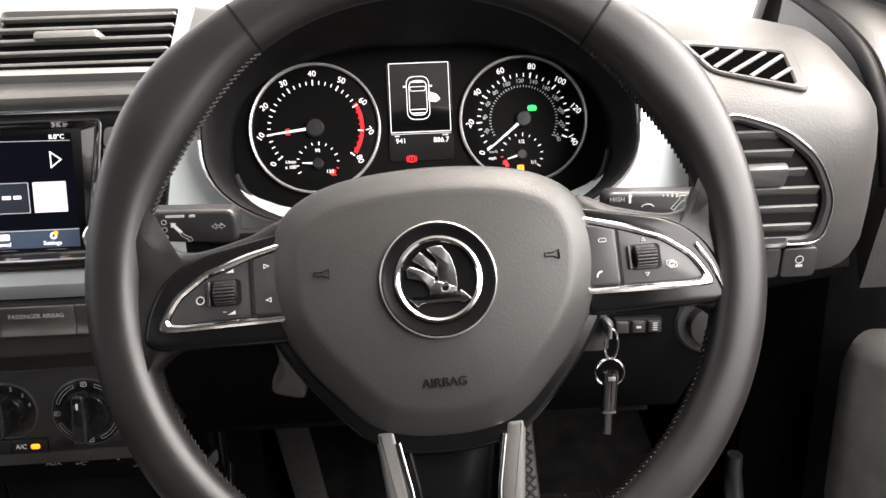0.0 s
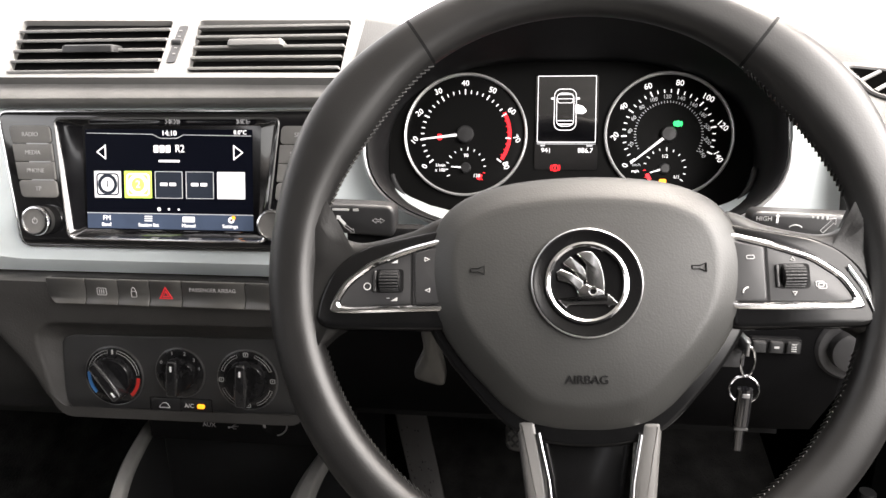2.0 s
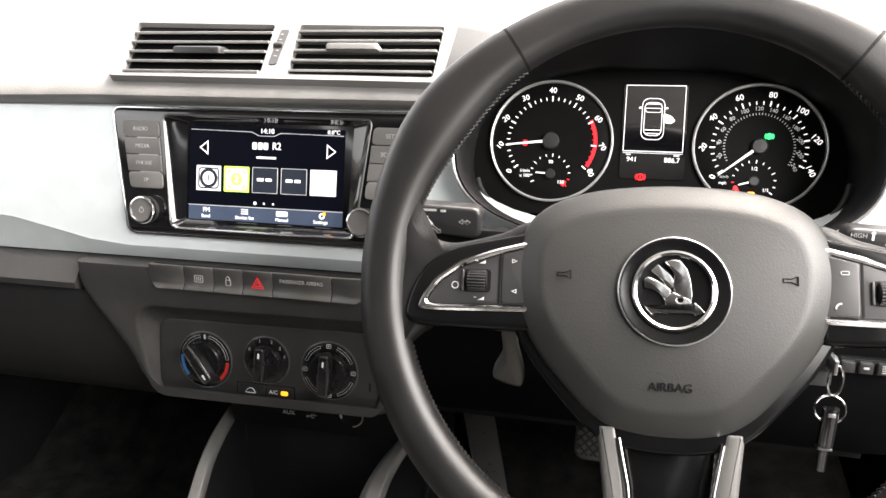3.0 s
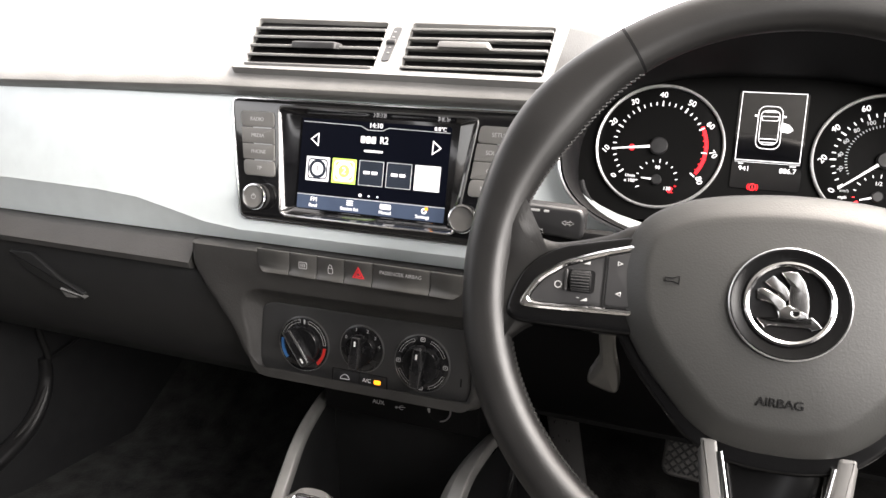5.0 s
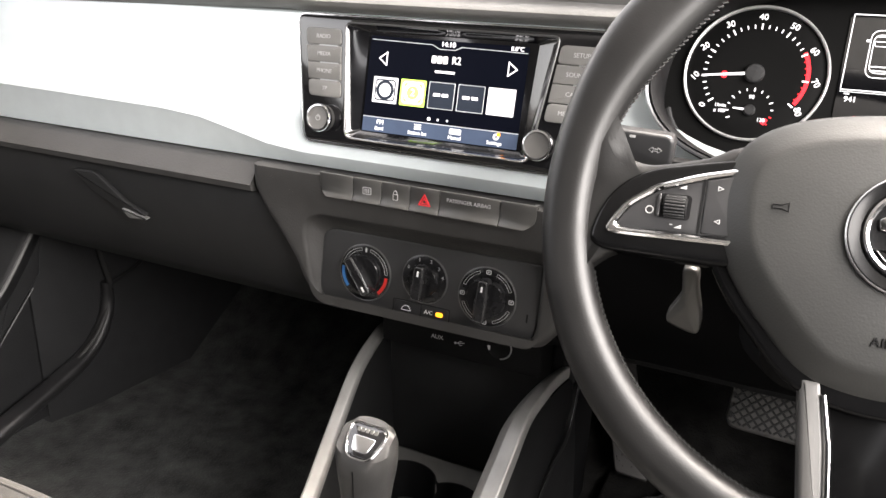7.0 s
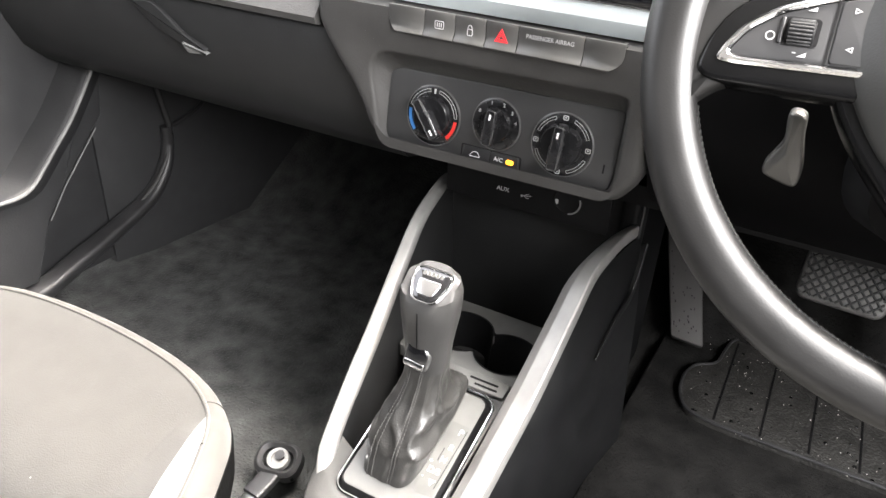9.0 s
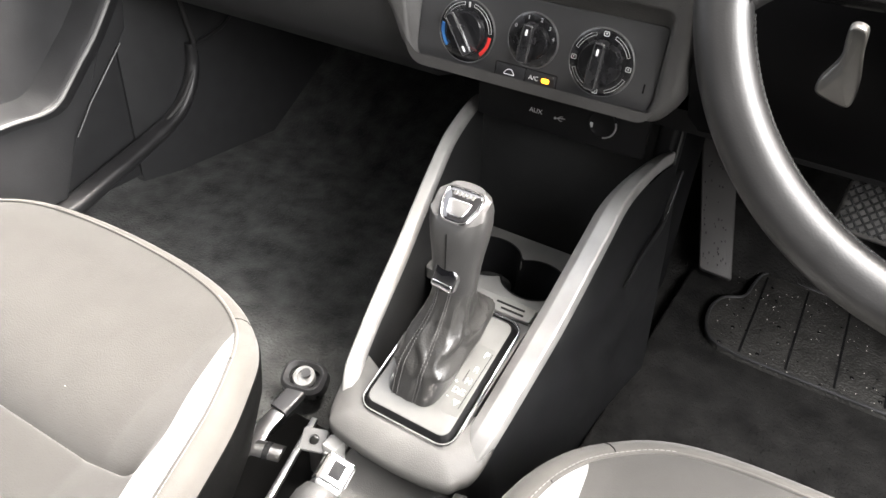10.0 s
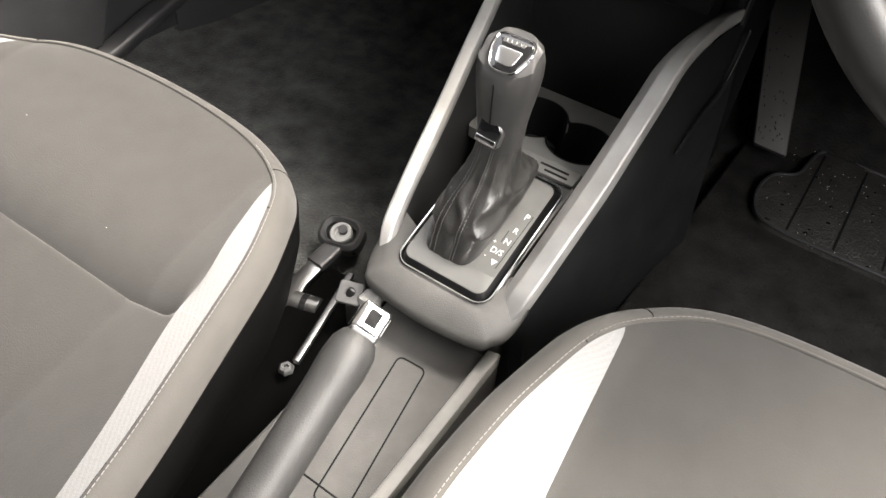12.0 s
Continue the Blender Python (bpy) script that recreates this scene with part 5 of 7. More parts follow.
needle(rev, *D1, 187, 0.039, 0.0075)
needle(speed, *D2, 219, 0.040, 0.0065)
for d, (cu, cv), lab in ((rev, (-0.0850, -0.0245), ("90", "130")), (speed, (0.0822, -0.0240), ("1/2", "1/1"))):
    for k in range(13):
        a = 205 - k * 20.0
        part("tick", slab(polar(CP, cu, cv, 0.0165, a, 0.0014), rrect(0.0007, 0.0030 if k % 3 == 0 else 0.002, 0.0001, 1), 0.0003, 0.0004), LIT_RED if (d is rev and k > 10) or (d is speed and k < 2) else LIT_WHITE, d)
    writing(lab[0], 0.0042, CP @ Matrix.Translation((cu, cv + 0.0105, 0.0016)), LIT_WHITE, d, "numeral")
    writing(lab[1], 0.0042, CP @ Matrix.Translation((cu + 0.0095, cv - 0.0070, 0.0016)), LIT_WHITE, d, "numeral")
    nm = polar(CP, cu, cv, 0, 177 if d is rev else 196, 0)
    part("needle", slab(nm, [(-0.0008, 0.002), (0.0008, 0.002), (0.0004, 0.0125), (-0.0004, 0.0125)], 0.0032, 0.0008), LIT_WHITE, d)
    part("needle_hub", lathe(CP @ Matrix.Translation((cu, cv, 0)), [(0.0045, 0.001), (0.0045, 0.003), (0.0035, 0.004), (0, 0.004)], 24, caps=False), SMOOTH, d)
part("red_mark", slab(polar(CP, -0.085, -0.0245, 0.0145, -33, 0.0014), rrect(0.005, 0.003, 0.0004, 1), 0.0003, 0.0004), LIT_RED, rev)
part("red_mark", slab(polar(CP, 0.0822, -0.024, 0.0150, 208, 0.0014), rrect(0.006, 0.003, 0.0004, 1), 0.0003, 0.0004), LIT_RED, speed)
writing("1/min", 0.0040, CP @ Matrix.Translation((-0.1072, -0.0225, 0.0016)), LIT_WHITE, rev)
writing("x 100", 0.0040, CP @ Matrix.Translation((-0.1072, -0.0268, 0.0016)), LIT_WHITE, rev)
writing("km/h", 0.0034, CP @ Matrix.Translation((0.0590, -0.0210, 0.0016)), LIT_DIM, speed)
writing("mph", 0.0036, CP @ Matrix.Translation((0.0580, -0.0262, 0.0016)), LIT_WHITE, speed)
part("oil_lamp", slab(CP @ Matrix.Translation((-0.1085, 0.0022, 0)), rrect(0.0040, 0.0052, 0.001, 2), 0.0016, 0.0006), LIT_RED, rev, "lit red warning lamp")


def ringlamp(u, v, r, mat, d, nm):
    mm = CP @ Matrix.Translation((u, v, 0))
    ob = part(nm, lathe(mm, [(r, 0.001), (r, 0.0017), (r * 0.72, 0.0017), (r * 0.72, 0.001)], 24, caps=False), mat, d)
    for sg in (-1, 1):
        part("lamp_arc", sweep([mm @ Vector((sg * r * 1.35 * math.cos(radians(a)), r * 1.35 * math.sin(radians(a)), 0.0014)) for a in range(-40, 41, 16)], circle(0.00035, 5), up=(0, -1, 0)), mat, ob)
    part("lamp_bar", slab(mm, rrect(r * 0.3, r * 0.9, 0.0002, 1), 0.0017, 0.0006), mat, ob)


ringlamp(0.0925, 0.0140, 0.0026, LIT_GREEN, speed, "green_lamp")
part("green_glow", slab(CP @ Matrix.Translation((0.0925, 0.0140, 0)), rrect(0.0075, 0.0042, 0.002, 3), 0.0012, 0.0004), LIT_GREEN, speed)
ringlamp(-0.0085, -0.0240, 0.0030, LIT_RED, cluster, "brake_lamp")
part("fuel_lamp", slab(CP @ Matrix.Translation((0.0807, -0.0352, 0)), rrect(0.0056, 0.0050, 0.001, 2), 0.0016, 0.0006), LIT_AMBER, speed, "lit amber lamp")
# trip display between the dials
disp = part("trip_display", slab(CP @ Matrix.Translation((0.0003, 0.0, 0)), rrect(0.053, 0.082, 0.002, 2, 0, 0.0155), 0.0012, 0.002), GLASS, cluster, "black trip computer display")
part("display_frame", frame_ring(CP, rrect(0.0495, 0.0575, 0.0006, 2, 0.0003, 0.0265), rrect(0.0483, 0.0563, 0.0004, 2, 0.0003, 0.0265), 0.0018, 0.0006, 0.0001), LIT_WHITE, disp)
DM = CP @ Matrix.Translation((-0.001, 0.0260, 0.0016))
for w, h, r in ((0.0190, 0.0360, 0.0060), (0.0150, 0.0290, 0.0050)):
    part("car_outline", frame_ring(DM, rrect(w, h, r, 4), rrect(w - 0.0012, h - 0.0012, r - 0.0006, 4), 0.0002, 0.0004, 0.0001), LIT_WHITE, disp)
part("car_screen", frame_ring(DM, rounded([(-0.007, 0.0095), (0.007, 0.0095), (0.006, 0.0055), (-0.006, 0.0055)], 0.001, 2), inset(rounded([(-0.007, 0.0095), (0.007, 0.0095), (0.006, 0.0055), (-0.006, 0.0055)], 0.001, 2), 0.0005), 0.0003, 0.0004, 0.0001), LIT_WHITE, disp)
for v in (-0.0095, -0.0125, 0.013):
    bar(DM, 0, v, 0.0125, 0.0007, LIT_WHITE, disp, "car_line")
part("open_door_mark", slab(DM, rounded([(0.0085, 0.0050), (0.0150, 0.0030), (0.0185, -0.0012), (0.0150, -0.0040), (0.0085, -0.0030)], 0.0015, 3), 0.0003, 0.0004), LIT_WHITE, disp, "white mark of an open door")
for sg in (-1, 1):
    bar(DM, sg * 0.0105, 0.0095, 0.003, 0.0016, LIT_WHITE, disp, "car_mirror")
bar(CP @ Matrix.Translation((0, 0, 0.0015)), 0.0003, -0.0035, 0.0495, 0.0006, LIT_DIM, disp, "display_line")
writing("941", 0.0058, CP @ Matrix.Translation((-0.0165, -0.0092, 0.0016)), LIT_WHITE, disp, "reading")
writing("886.7", 0.0058, CP @ Matrix.Translation((0.0165, -0.0092, 0.0016)), LIT_WHITE, disp, "reading")
bar(CP @ Matrix.Translation((0, 0, 0.0015)), -0.0195, -0.0050, 0.004, 0.0012, LIT_DIM, disp)
bar(CP @ Matrix.Translation((0, 0, 0.0015)), 0.0200, -0.0050, 0.005, 0.0012, LIT_DIM, disp)
# rims of the hood
hood_front = [p for p in at(CF, arch(1.056), -0.004)]
low_half = hood_front[32:] + hood_front[:1]
part("bright_edge", sweep(low_half, circle(0.0014, 8), up=(0, -1, 0.3)), SATIN, hood, "thin satin edge line")
inner = [p for p in at(CF, arch(0.985, -0.002), -0.052)]
part("inner_lip", sweep(inner[34:] , rrect(0.004, 0.005, 0.001, 2), up=(0, -1, 0.3)), SMOOTH, hood)

# ---- radio ----
radio = thing("infotainment_unit", (MID, 0.525, 0.52), "gloss black touchscreen radio set into the dashboard", "car radio")
SC = Matrix.Translation((0.0012, 0, 0))
so = rounded([(0.0968, 0.0272), (-0.0968, 0.0272), (-0.0872, -0.0725), (0.0840, -0.0725)], 0.007, 5)
si = inset(so, 0.0018)
GL = rounded([(0.0775, 0.0210), (-0.0765, 0.0210), (-0.0765, -0.0640), (0.0745, -0.0640)], 0.002, 5)
bz = rounded([(0.1470, 0.0315), (-0.1465, 0.0315), (-0.1290, -0.0780), (0.1290, -0.0780)], 0.008, 5)
part("bezel", rings([at(RM, bz, -0.016), at(RM, bz, 0.0016), at(RM, inset(bz, 0.0008), 0.003), at(RM, inset(bz, 0.0025), 0.0036), at(RM @ SC, inset(so, -0.0012), 0.0048), at(RM @ SC, so, 0.0050)], cap_start=False, cap_end=False), PIANO, radio, "piano black faceplate", 50)
part("bezel_edge", frame_ring(RM, inset(bz, -0.0018), inset(bz, 0.0002), 0.0022, 0.006, 0.0006), CHROME, radio, "thin chrome edge")
part("screen_surround", frame_ring(RM @ SC, inset(so, 0.0002), si, 0.0060, 0.004, 0.0006), SATIN_DARK, radio, "dark satin screen surround")
part("lower_line", sweep([RM @ SC @ Vector((u, v, 0.0056)) for u, v in ((-0.0868, -0.0650), (-0.0845, -0.0702), (-0.0790, -0.0717), (0.0, -0.0718), (0.0755, -0.0717), (0.0812, -0.0702), (0.0835, -0.0650))], circle(0.0011, 8), up=(0, -1, 0)), CHROME, radio, "bright line under the screen")
hollow = [at(RM @ SC, [Vector(p).lerp(Vector(q), f) for p, q in zip(si, GL)], 0.0052 - 0.0085 * f ** 0.8) for f in (0, 0.12, 0.3, 0.5, 0.7, 0.88, 1.0)]
part("screen_hollow", rings(hollow, cap_start=False, cap_end=False), PIANO, radio, "gloss black hollow round the screen", 60)
scr = part("screen_glass", slab(RM @ SC, inset(GL, -0.0004), -0.0033, 0.004), GLASS, radio, "black glass touchscreen")
S = RM @ SC @ Matrix.Translation((0, 0, -0.0031))
part("screen_page", slab(S, rrect(0.1440, 0.0815, 0.001, 2, -0.002, -0.0228), 0.0002, 0.0003), LIT_PAGE, scr)
part("menu_bar", slab(S, rrect(0.1440, 0.0128, 0.0005, 2, -0.002, -0.0570), 0.0004, 0.0003), LIT_BAR, scr)
part("menu_line", slab(S, rrect(0.1440, 0.0006, 0.0001, 1, -0.002, -0.0507), 0.0005, 0.0003), LIT_DIM, scr)
head = [(-0.0725, 0.0150), (-0.0150, 0.0140), (-0.0080, 0.0108), (0.0060, 0.0108), (0.0120, 0.0136), (0.0690, 0.0128)]
for (u0, v0), (u1, v1) in zip(head, head[1:]):
    bar(S, (u0 + u1) / 2, (v0 + v1) / 2, math.hypot(u1 - u0, v1 - v0), 0.0005, LIT_DIM, scr, "header_line", 0.0005, math.degrees(math.atan2(v1 - v0, u1 - u0)))
writing("14:10", 0.0060, S @ Matrix.Translation((-0.0005, 0.0148, 0.0005)), LIT_WHITE, scr, "clock")
writing("8.0°C", 0.0048, S @ Matrix.Translation((0.0600, 0.0155, 0.0005)), LIT_WHITE, scr, "temperature")
for u in (-0.0120, -0.0068, -0.0016):
    bar(S @ Matrix.Translation((0, 0, 0.0004)), u, 0.0022, 0.0040, 0.0060, LIT_WHITE, scr, "station_mark")
writing("R2", 0.0088, S @ Matrix.Translation((0.0085, 0.0022, 0.0005)), LIT_WHITE, scr, "station", wide=0.85)
bar(S, -0.001, -0.0076, 0.018, 0.0018, LIT_WHITE, scr, "programme_bar", 0.0006)
for sg in (-1, 1):
    o = rounded([(sg * 0.0550 - 0.001, 0.0058), (sg * 0.0550 - 0.001, -0.0068), (sg * 0.0635 - 0.001, -0.0005)], 0.0005, 2)
    part("arrow", frame_ring(S, o, inset(o, 0.0009), 0.0006, 0.0003, 0.0001), LIT_WHITE, scr)
for k, mt in enumerate((LIT_WHITE, LIT_LIME, LIT_TILE, LIT_TILE, LIT_WHITE)):
    u = -0.0550 + 0.0267 * k
    t = part("preset_tile", slab(S, rrect(0.0232, 0.0215, 0.0006, 2, u, -0.0270), 0.0006, 0.0003), mt, scr)
    part("tile_edge", frame_ring(S, rrect(0.0238, 0.0221, 0.0006, 2, u, -0.0270), rrect(0.0228, 0.0211, 0.0005, 2, u, -0.0270), 0.0008, 0.0003, 0.0001), LIT_LIME if k == 1 else LIT_DIM, t)
    if k < 2:
        part("tile_disc", lathe(S @ Matrix.Translation((u, -0.0270, 0)), [(0.0085, 0.0006), (0.0085, 0.0010), (0.0058, 0.0010), (0.0058, 0.0006)], 28, caps=False), (LIT_TILE, LIT_WHITE)[k], t)
        writing(("1", "2")[k], 0.0085, S @ Matrix.Translation((u, -0.0270, 0.0010)), (LIT_TILE, LIT_WHITE)[k], t, "numeral")
        part("tile_frame", frame_ring(S, rrect(0.0200, 0.0185, 0.003, 3, u, -0.0270), rrect(0.0175, 0.0160, 0.002, 3, u, -0.0270), 0.0009, 0.0003, 0.0001), (LIT_TILE, LIT_WHITE)[k], t)
    if k in (2, 3):
        for q, w in ((-0.0042, 0.0062), (0.0035, 0.0055)):
            bar(S @ Matrix.Translation((0, 0, 0.0007)), u + q, -0.0265, w, 0.0026, LIT_WHITE, t, "tile_name")
for k in range(3):
    part("page_dot", slab(S, circle(0.0015 if k == 0 else 0.0009, 12, -0.0105 + 0.0085 * k, -0.0470), 0.0006, 0.0003), LIT_WHITE, scr)
for k, (s, u) in enumerate((("Band", -0.0570), ("Station list", -0.0200), ("Manual", 0.0150), ("Settings", 0.0505))):
    writing(s, 0.0042, S @ Matrix.Translation((u, -0.0602, 0.0008)), LIT_WHITE, scr, "menu_name")
writing("FM", 0.0056, S @ Matrix.Translation((-0.0565, -0.0548, 0.0008)), LIT_WHITE, scr, "menu_name")
for k in range(3):
    bar(S, -0.0200, -0.0530 - 0.0018 * k, 0.0065, 0.0008, LIT_WHITE, scr, "list_icon", 0.0008)
part("manual_icon", slab(S, rrect(0.0105, 0.0045, 0.0008, 2, 0.0150, -0.0550), 0.0008, 0.0003), LIT_WHITE, scr)
part("gear_icon", lathe(S @ Matrix.Translation((0.0515, -0.0550, 0)), [(0.0026, 0.0004), (0.0026, 0.0008), (0.0012, 0.0008), (0.0012, 0.0004)], 12, caps=False), LIT_WHITE, scr)
part("alert_dot", slab(S, circle(0.0016, 12, 0.0535, -0.0530), 0.0010, 0.0003), LIT_AMBER, scr)
for sg, names in ((-1, ("RADIO", "MEDIA", "PHONE", "TP")), (1, ("SETUP", "SOUND", "CAR", "MENU"))):
    for k, s in enumerate(names):
        v = 0.0131 - 0.0148 * k
        edge = [(sg * (0.0985 - 0.0015 * q), sg * (0.1350 - 0.0024 * q)) for q in (k, k + 1)]
        (n0, o0), (n1, o1) = edge
        c = (n0 + o0) / 2
        kb = rounded([(max(n0, o0), v + 0.0072), (min(n0, o0), v + 0.0072), (min(n1, o1), v - 0.0072), (max(n1, o1), v - 0.0072)], 0.004 if k in (0, 3) else 0.0006, 3)
        b = part("button", slab(RM, kb, 0.0060, 0.004, 0.0008), RADIOKEY, radio, "grey push button")
        writing(s, 0.0050, RM @ Matrix.Translation((c + sg * -0.001, v, 0.0062)), GREY_PRINT, b, wide=0.95)
        if k < 3:
            part("button_line", slab(RM, rrect(0.0190, 0.0009, 0.0003, 1, c + 0.0070, v - 0.0074), 0.0060, 0.003), SATIN, b)
    km = RM @ Matrix.Translation((-0.1089 if sg < 0 else 0.0925, -0.0575, 0.002))
    kn = part("knob", lathe(km, [(0.0118, 0.0), (0.0118, 0.008), (0.0115, 0.0105), (0.0108, 0.0120), (0.0100, 0.0120)], 44, caps=False), RUBBER, radio, "black rotary knob")
    part("knob_ring", lathe(km, [(0.0124, 0.0078), (0.0124, 0.0106), (0.0117, 0.0122), (0.0104, 0.0125), (0.0098, 0.0112)], 44, caps=False), CHROME, kn, "chrome knob ring")
    part("knob_cap", lathe(km, [(0.0102, 0.0085), (0.0100, 0.0110), (0.0, 0.0113)], 40, caps=False), RADIOKEY, kn)
    if sg < 0:
        part("power_symbol", lathe(km, [(0.0024, 0.0112), (0.0024, 0.0116), (0.0019, 0.0116), (0.0019, 0.0112)], 20, caps=False), GREY_PRINT, kn)
        bar(km @ Matrix.Translation((0, 0, 0.0115)), 0, 0.0018, 0.0005, 0.0026, GREY_PRINT, kn)

# ---- centre air vents ----
vent = thing("centre_air_vent", (-0.321, 0.562, 0.66), "pair of slatted dashboard air vents in a grey frame", "air vent")
VO = rounded([(0.1555, 0.0440), (-0.1620, 0.0500), (-0.1430, -0.0418), (0.1560, -0.0458)], 0.006)
body_front = at(VM, VO, -0.002)
body_mid = [p + Vector(((p.x - MID) * 0.05, 0.09, -0.002 if p.z > 0.68 else -0.02)) for p in body_front]
body_back = [p + Vector(((p.x - MID) * 0.1, 0.30, -0.01 if p.z > 0.68 else -0.05)) for p in body_front]
part("housing", rings([body_front, body_mid, body_back]), SOFT, vent, "grained housing of the vents")
part("well", slab(VM, inset(VO, 0.004), -0.0012, 0.001), BLACK, vent)
wins = (rounded([(-0.0105, 0.0345), (-0.1525, 0.0390), (-0.1290, -0.0345), (0.0010, -0.0370)], 0.004), rounded([(0.1465, 0.0310), (0.0135, 0.0345), (0.0265, -0.0375), (0.1500, -0.0400)], 0.004))
fb = bmesh.new()
loops = []
for poly in (VO, *wins):
    vs = [fb.verts.new(p) for p in at(VM, poly, 0.004)]
    es = [fb.edges.new((vs[i], vs[(i + 1) % len(vs)])) for i in range(len(vs))]
    loops.append((vs, es))
bmesh.ops.triangle_fill(fb, use_beauty=True, edges=[e for _, es in loops for e in es])
for (vs, _), poly, w in zip(loops, (VO, *wins), (-0.004, -0.002, -0.002)):
    low = [fb.verts.new(p) for p in at(VM, poly, w)]
    for i in range(len(vs)):
        j = (i + 1) % len(vs)
        fb.faces.new((vs[i], vs[j], low[j], low[i]))
part("frame", fb, GREYFRAME, vent, "grey painted vent frame", smooth=25)
for n, poly in enumerate(wins):
    for k in range(5):
        v = 0.0250 - 0.0142 * k
        f = (v + 0.037) / 0.074
        a = (-0.1285 - 0.0225 * f, 0.0 - 0.0095 * f) if n == 0 else (0.0262 - 0.0122 * f, 0.1490 - 0.0030 * f)
        m = VM @ Matrix.Translation(((a[0] + a[1]) / 2, v, 0.0015)) @ Matrix.Rotation(radians(-38 if n == 0 else -52), 4, "X")
        part("slat", box(0, 0, 0, a[1] - a[0] - 0.001, 0.0125, 0.0022, 0.0008, m=m), SLAT, vent, "thin horizontal slat")
    tm = VM @ Matrix.Translation((-0.0665 if n == 0 else 0.0755, -0.0070 if n == 0 else -0.0040, 0.0055)) @ Matrix.Rotation(radians(-40 if n == 0 else -55), 4, "X")
    part("slider_tab", box(0, 0, 0, 0.046, 0.017, 0.006, 0.0028, m=tm), SMOOTH if n == 0 else SLAT, vent, "slat slider tab")
wm = VM @ Matrix.Translation((0.0045, 0.0015, 0.0045))
part("wheel_slot", slab(wm, rounded([(0.0022, 0.024), (-0.0060, 0.024), (-0.0005, -0.027), (0.0070, -0.027)], 0.003), 0.0004, 0.002), SMOOTH, vent)
part("thumbwheel", lathe(wm @ Matrix.Rotation(radians(90), 4, "Y"), [(0, -0.0042), (0.0028, -0.0042), (0.0032, -0.003), (0.0032, 0.003), (0.0028, 0.0042), (0, 0.0042)], 24, caps=False), SMOOTH, vent)
for k in range(5):
    bar(wm, 0.0026 - 0.0012 * k, -0.016 + 0.008 * k, 0.0024, 0.0016, GREYFRAME, vent, top=0.0009)

# ---- switch row ----
FB = leaning(MID, 0.4935, 0.44, 0)
row = thing("switch_row", (MID, 0.4935, 0.48), "row of dark switches with a red hazard warning button", "switch panel")
EDGES = [-0.1030, -0.0682, -0.0398, -0.0122, 0.0154, 0.0688, 0.1000]
part("row_bed", slab(FB, rounded([(0.1005, 0.0600), (-0.1035, 0.0600), (-0.1015, 0.0460), (-0.0925, 0.0385), (0.0900, 0.0380), (0.0985, 0.0455)], 0.005), -0.0020, 0.003), BLACK, row)


def scooped(a, b, first, last):
    """A switch whose face is scooped, with a lip along its lower edge; the outer ones are rounded off below."""
    loops = []
    for v, w in ((0.0598, 0.0006), (0.0585, 0.0010), (0.0540, 0.0006), (0.0490, 0.0005), (0.0450, 0.0012), (0.0420, 0.0027), (0.0400, 0.0042), (0.0392, 0.0044), (0.0387, 0.0036)):
        f = max(0.0, (0.0500 - v) / 0.0113)
        l, r = a + (0.010 * f ** 2.5 if first else 0), b - (0.010 * f ** 2.5 if last else 0)
        loops.append([FB @ Vector((l, v, w - 0.006)), FB @ Vector((l, v, w - 0.0004)), FB @ Vector((l + 0.0004, v, w)), FB @ Vector((r - 0.0004, v, w)), FB @ Vector((r, v, w - 0.0004)), FB @ Vector((r, v, w - 0.006))])
    return rings(loops)


for k in range(6):
    a, b = EDGES[k] + 0.0004, EDGES[k + 1] - 0.0004
    sw = part("switch", scooped(a, b, k == 0, k == 5), BUTTON, row, "dark scooped switch", 60)
    c = (a + b) / 2
    top = FB @ Matrix.Translation((c, 0.0495, 0.0010))
    if k == 1:
        part("symbol", frame_ring(top, rrect(0.0085, 0.0065, 0.001, 2), rrect(0.0073, 0.0053, 0.0008, 2), 0.0002, 0.0003, 0.0001), GREY_PRINT, sw)
        for i in (-1, 0, 1):
            bar(top, i * 0.0018, 0, 0.0006, 0.0035, GREY_PRINT, sw, "symbol")
    if k == 2:
        part("symbol", frame_ring(top @ Matrix.Translation((0, -0.0015, 0)), rrect(0.0050, 0.0055, 0.0008, 2), rrect(0.0038, 0.0043, 0.0006, 2), 0.0002, 0.0003, 0.0001), GREY_PRINT, sw)
        part("symbol", sweep([top @ Vector((0.0018 * math.cos(radians(t)), 0.0012 + 0.003 * math.sin(radians(t)), 0.0001)) for t in range(0, 181, 20)], circle(0.0003, 5), up=(0, -1, 0)), GREY_PRINT, sw)
    if k == 3:
        for R0, R1 in ((0.0070, 0.0050), (0.0036, 0.0022)):
            o, i = ([(r * math.cos(radians(t)), r * math.sin(radians(t))) for t in (90, 210, 330)] for r in (R0, R1))
            part("hazard_triangle", frame_ring(top @ Matrix.Translation((0, -0.0012, 0)), o, i, 0.0003, 0.0004, 0.0001), LIT_HAZARD, sw, "red warning triangle")
    if k == 4:
        writing("PASSENGER AIRBAG", 0.0046, top @ Matrix.Translation((-0.0005, 0.0035, 0)), GREY_PRINT, sw, wide=0.95)

# ---- heater controls ----
climate = thing("climate_panel", (MID, 0.506, 0.375), "dark heater control panel with three rotary knobs", "heater controls")
part("plate", slab(CM, PLATE_EDGE, 0.0022, 0.01, 0.0014), HEATER, climate, "smooth dark plate")


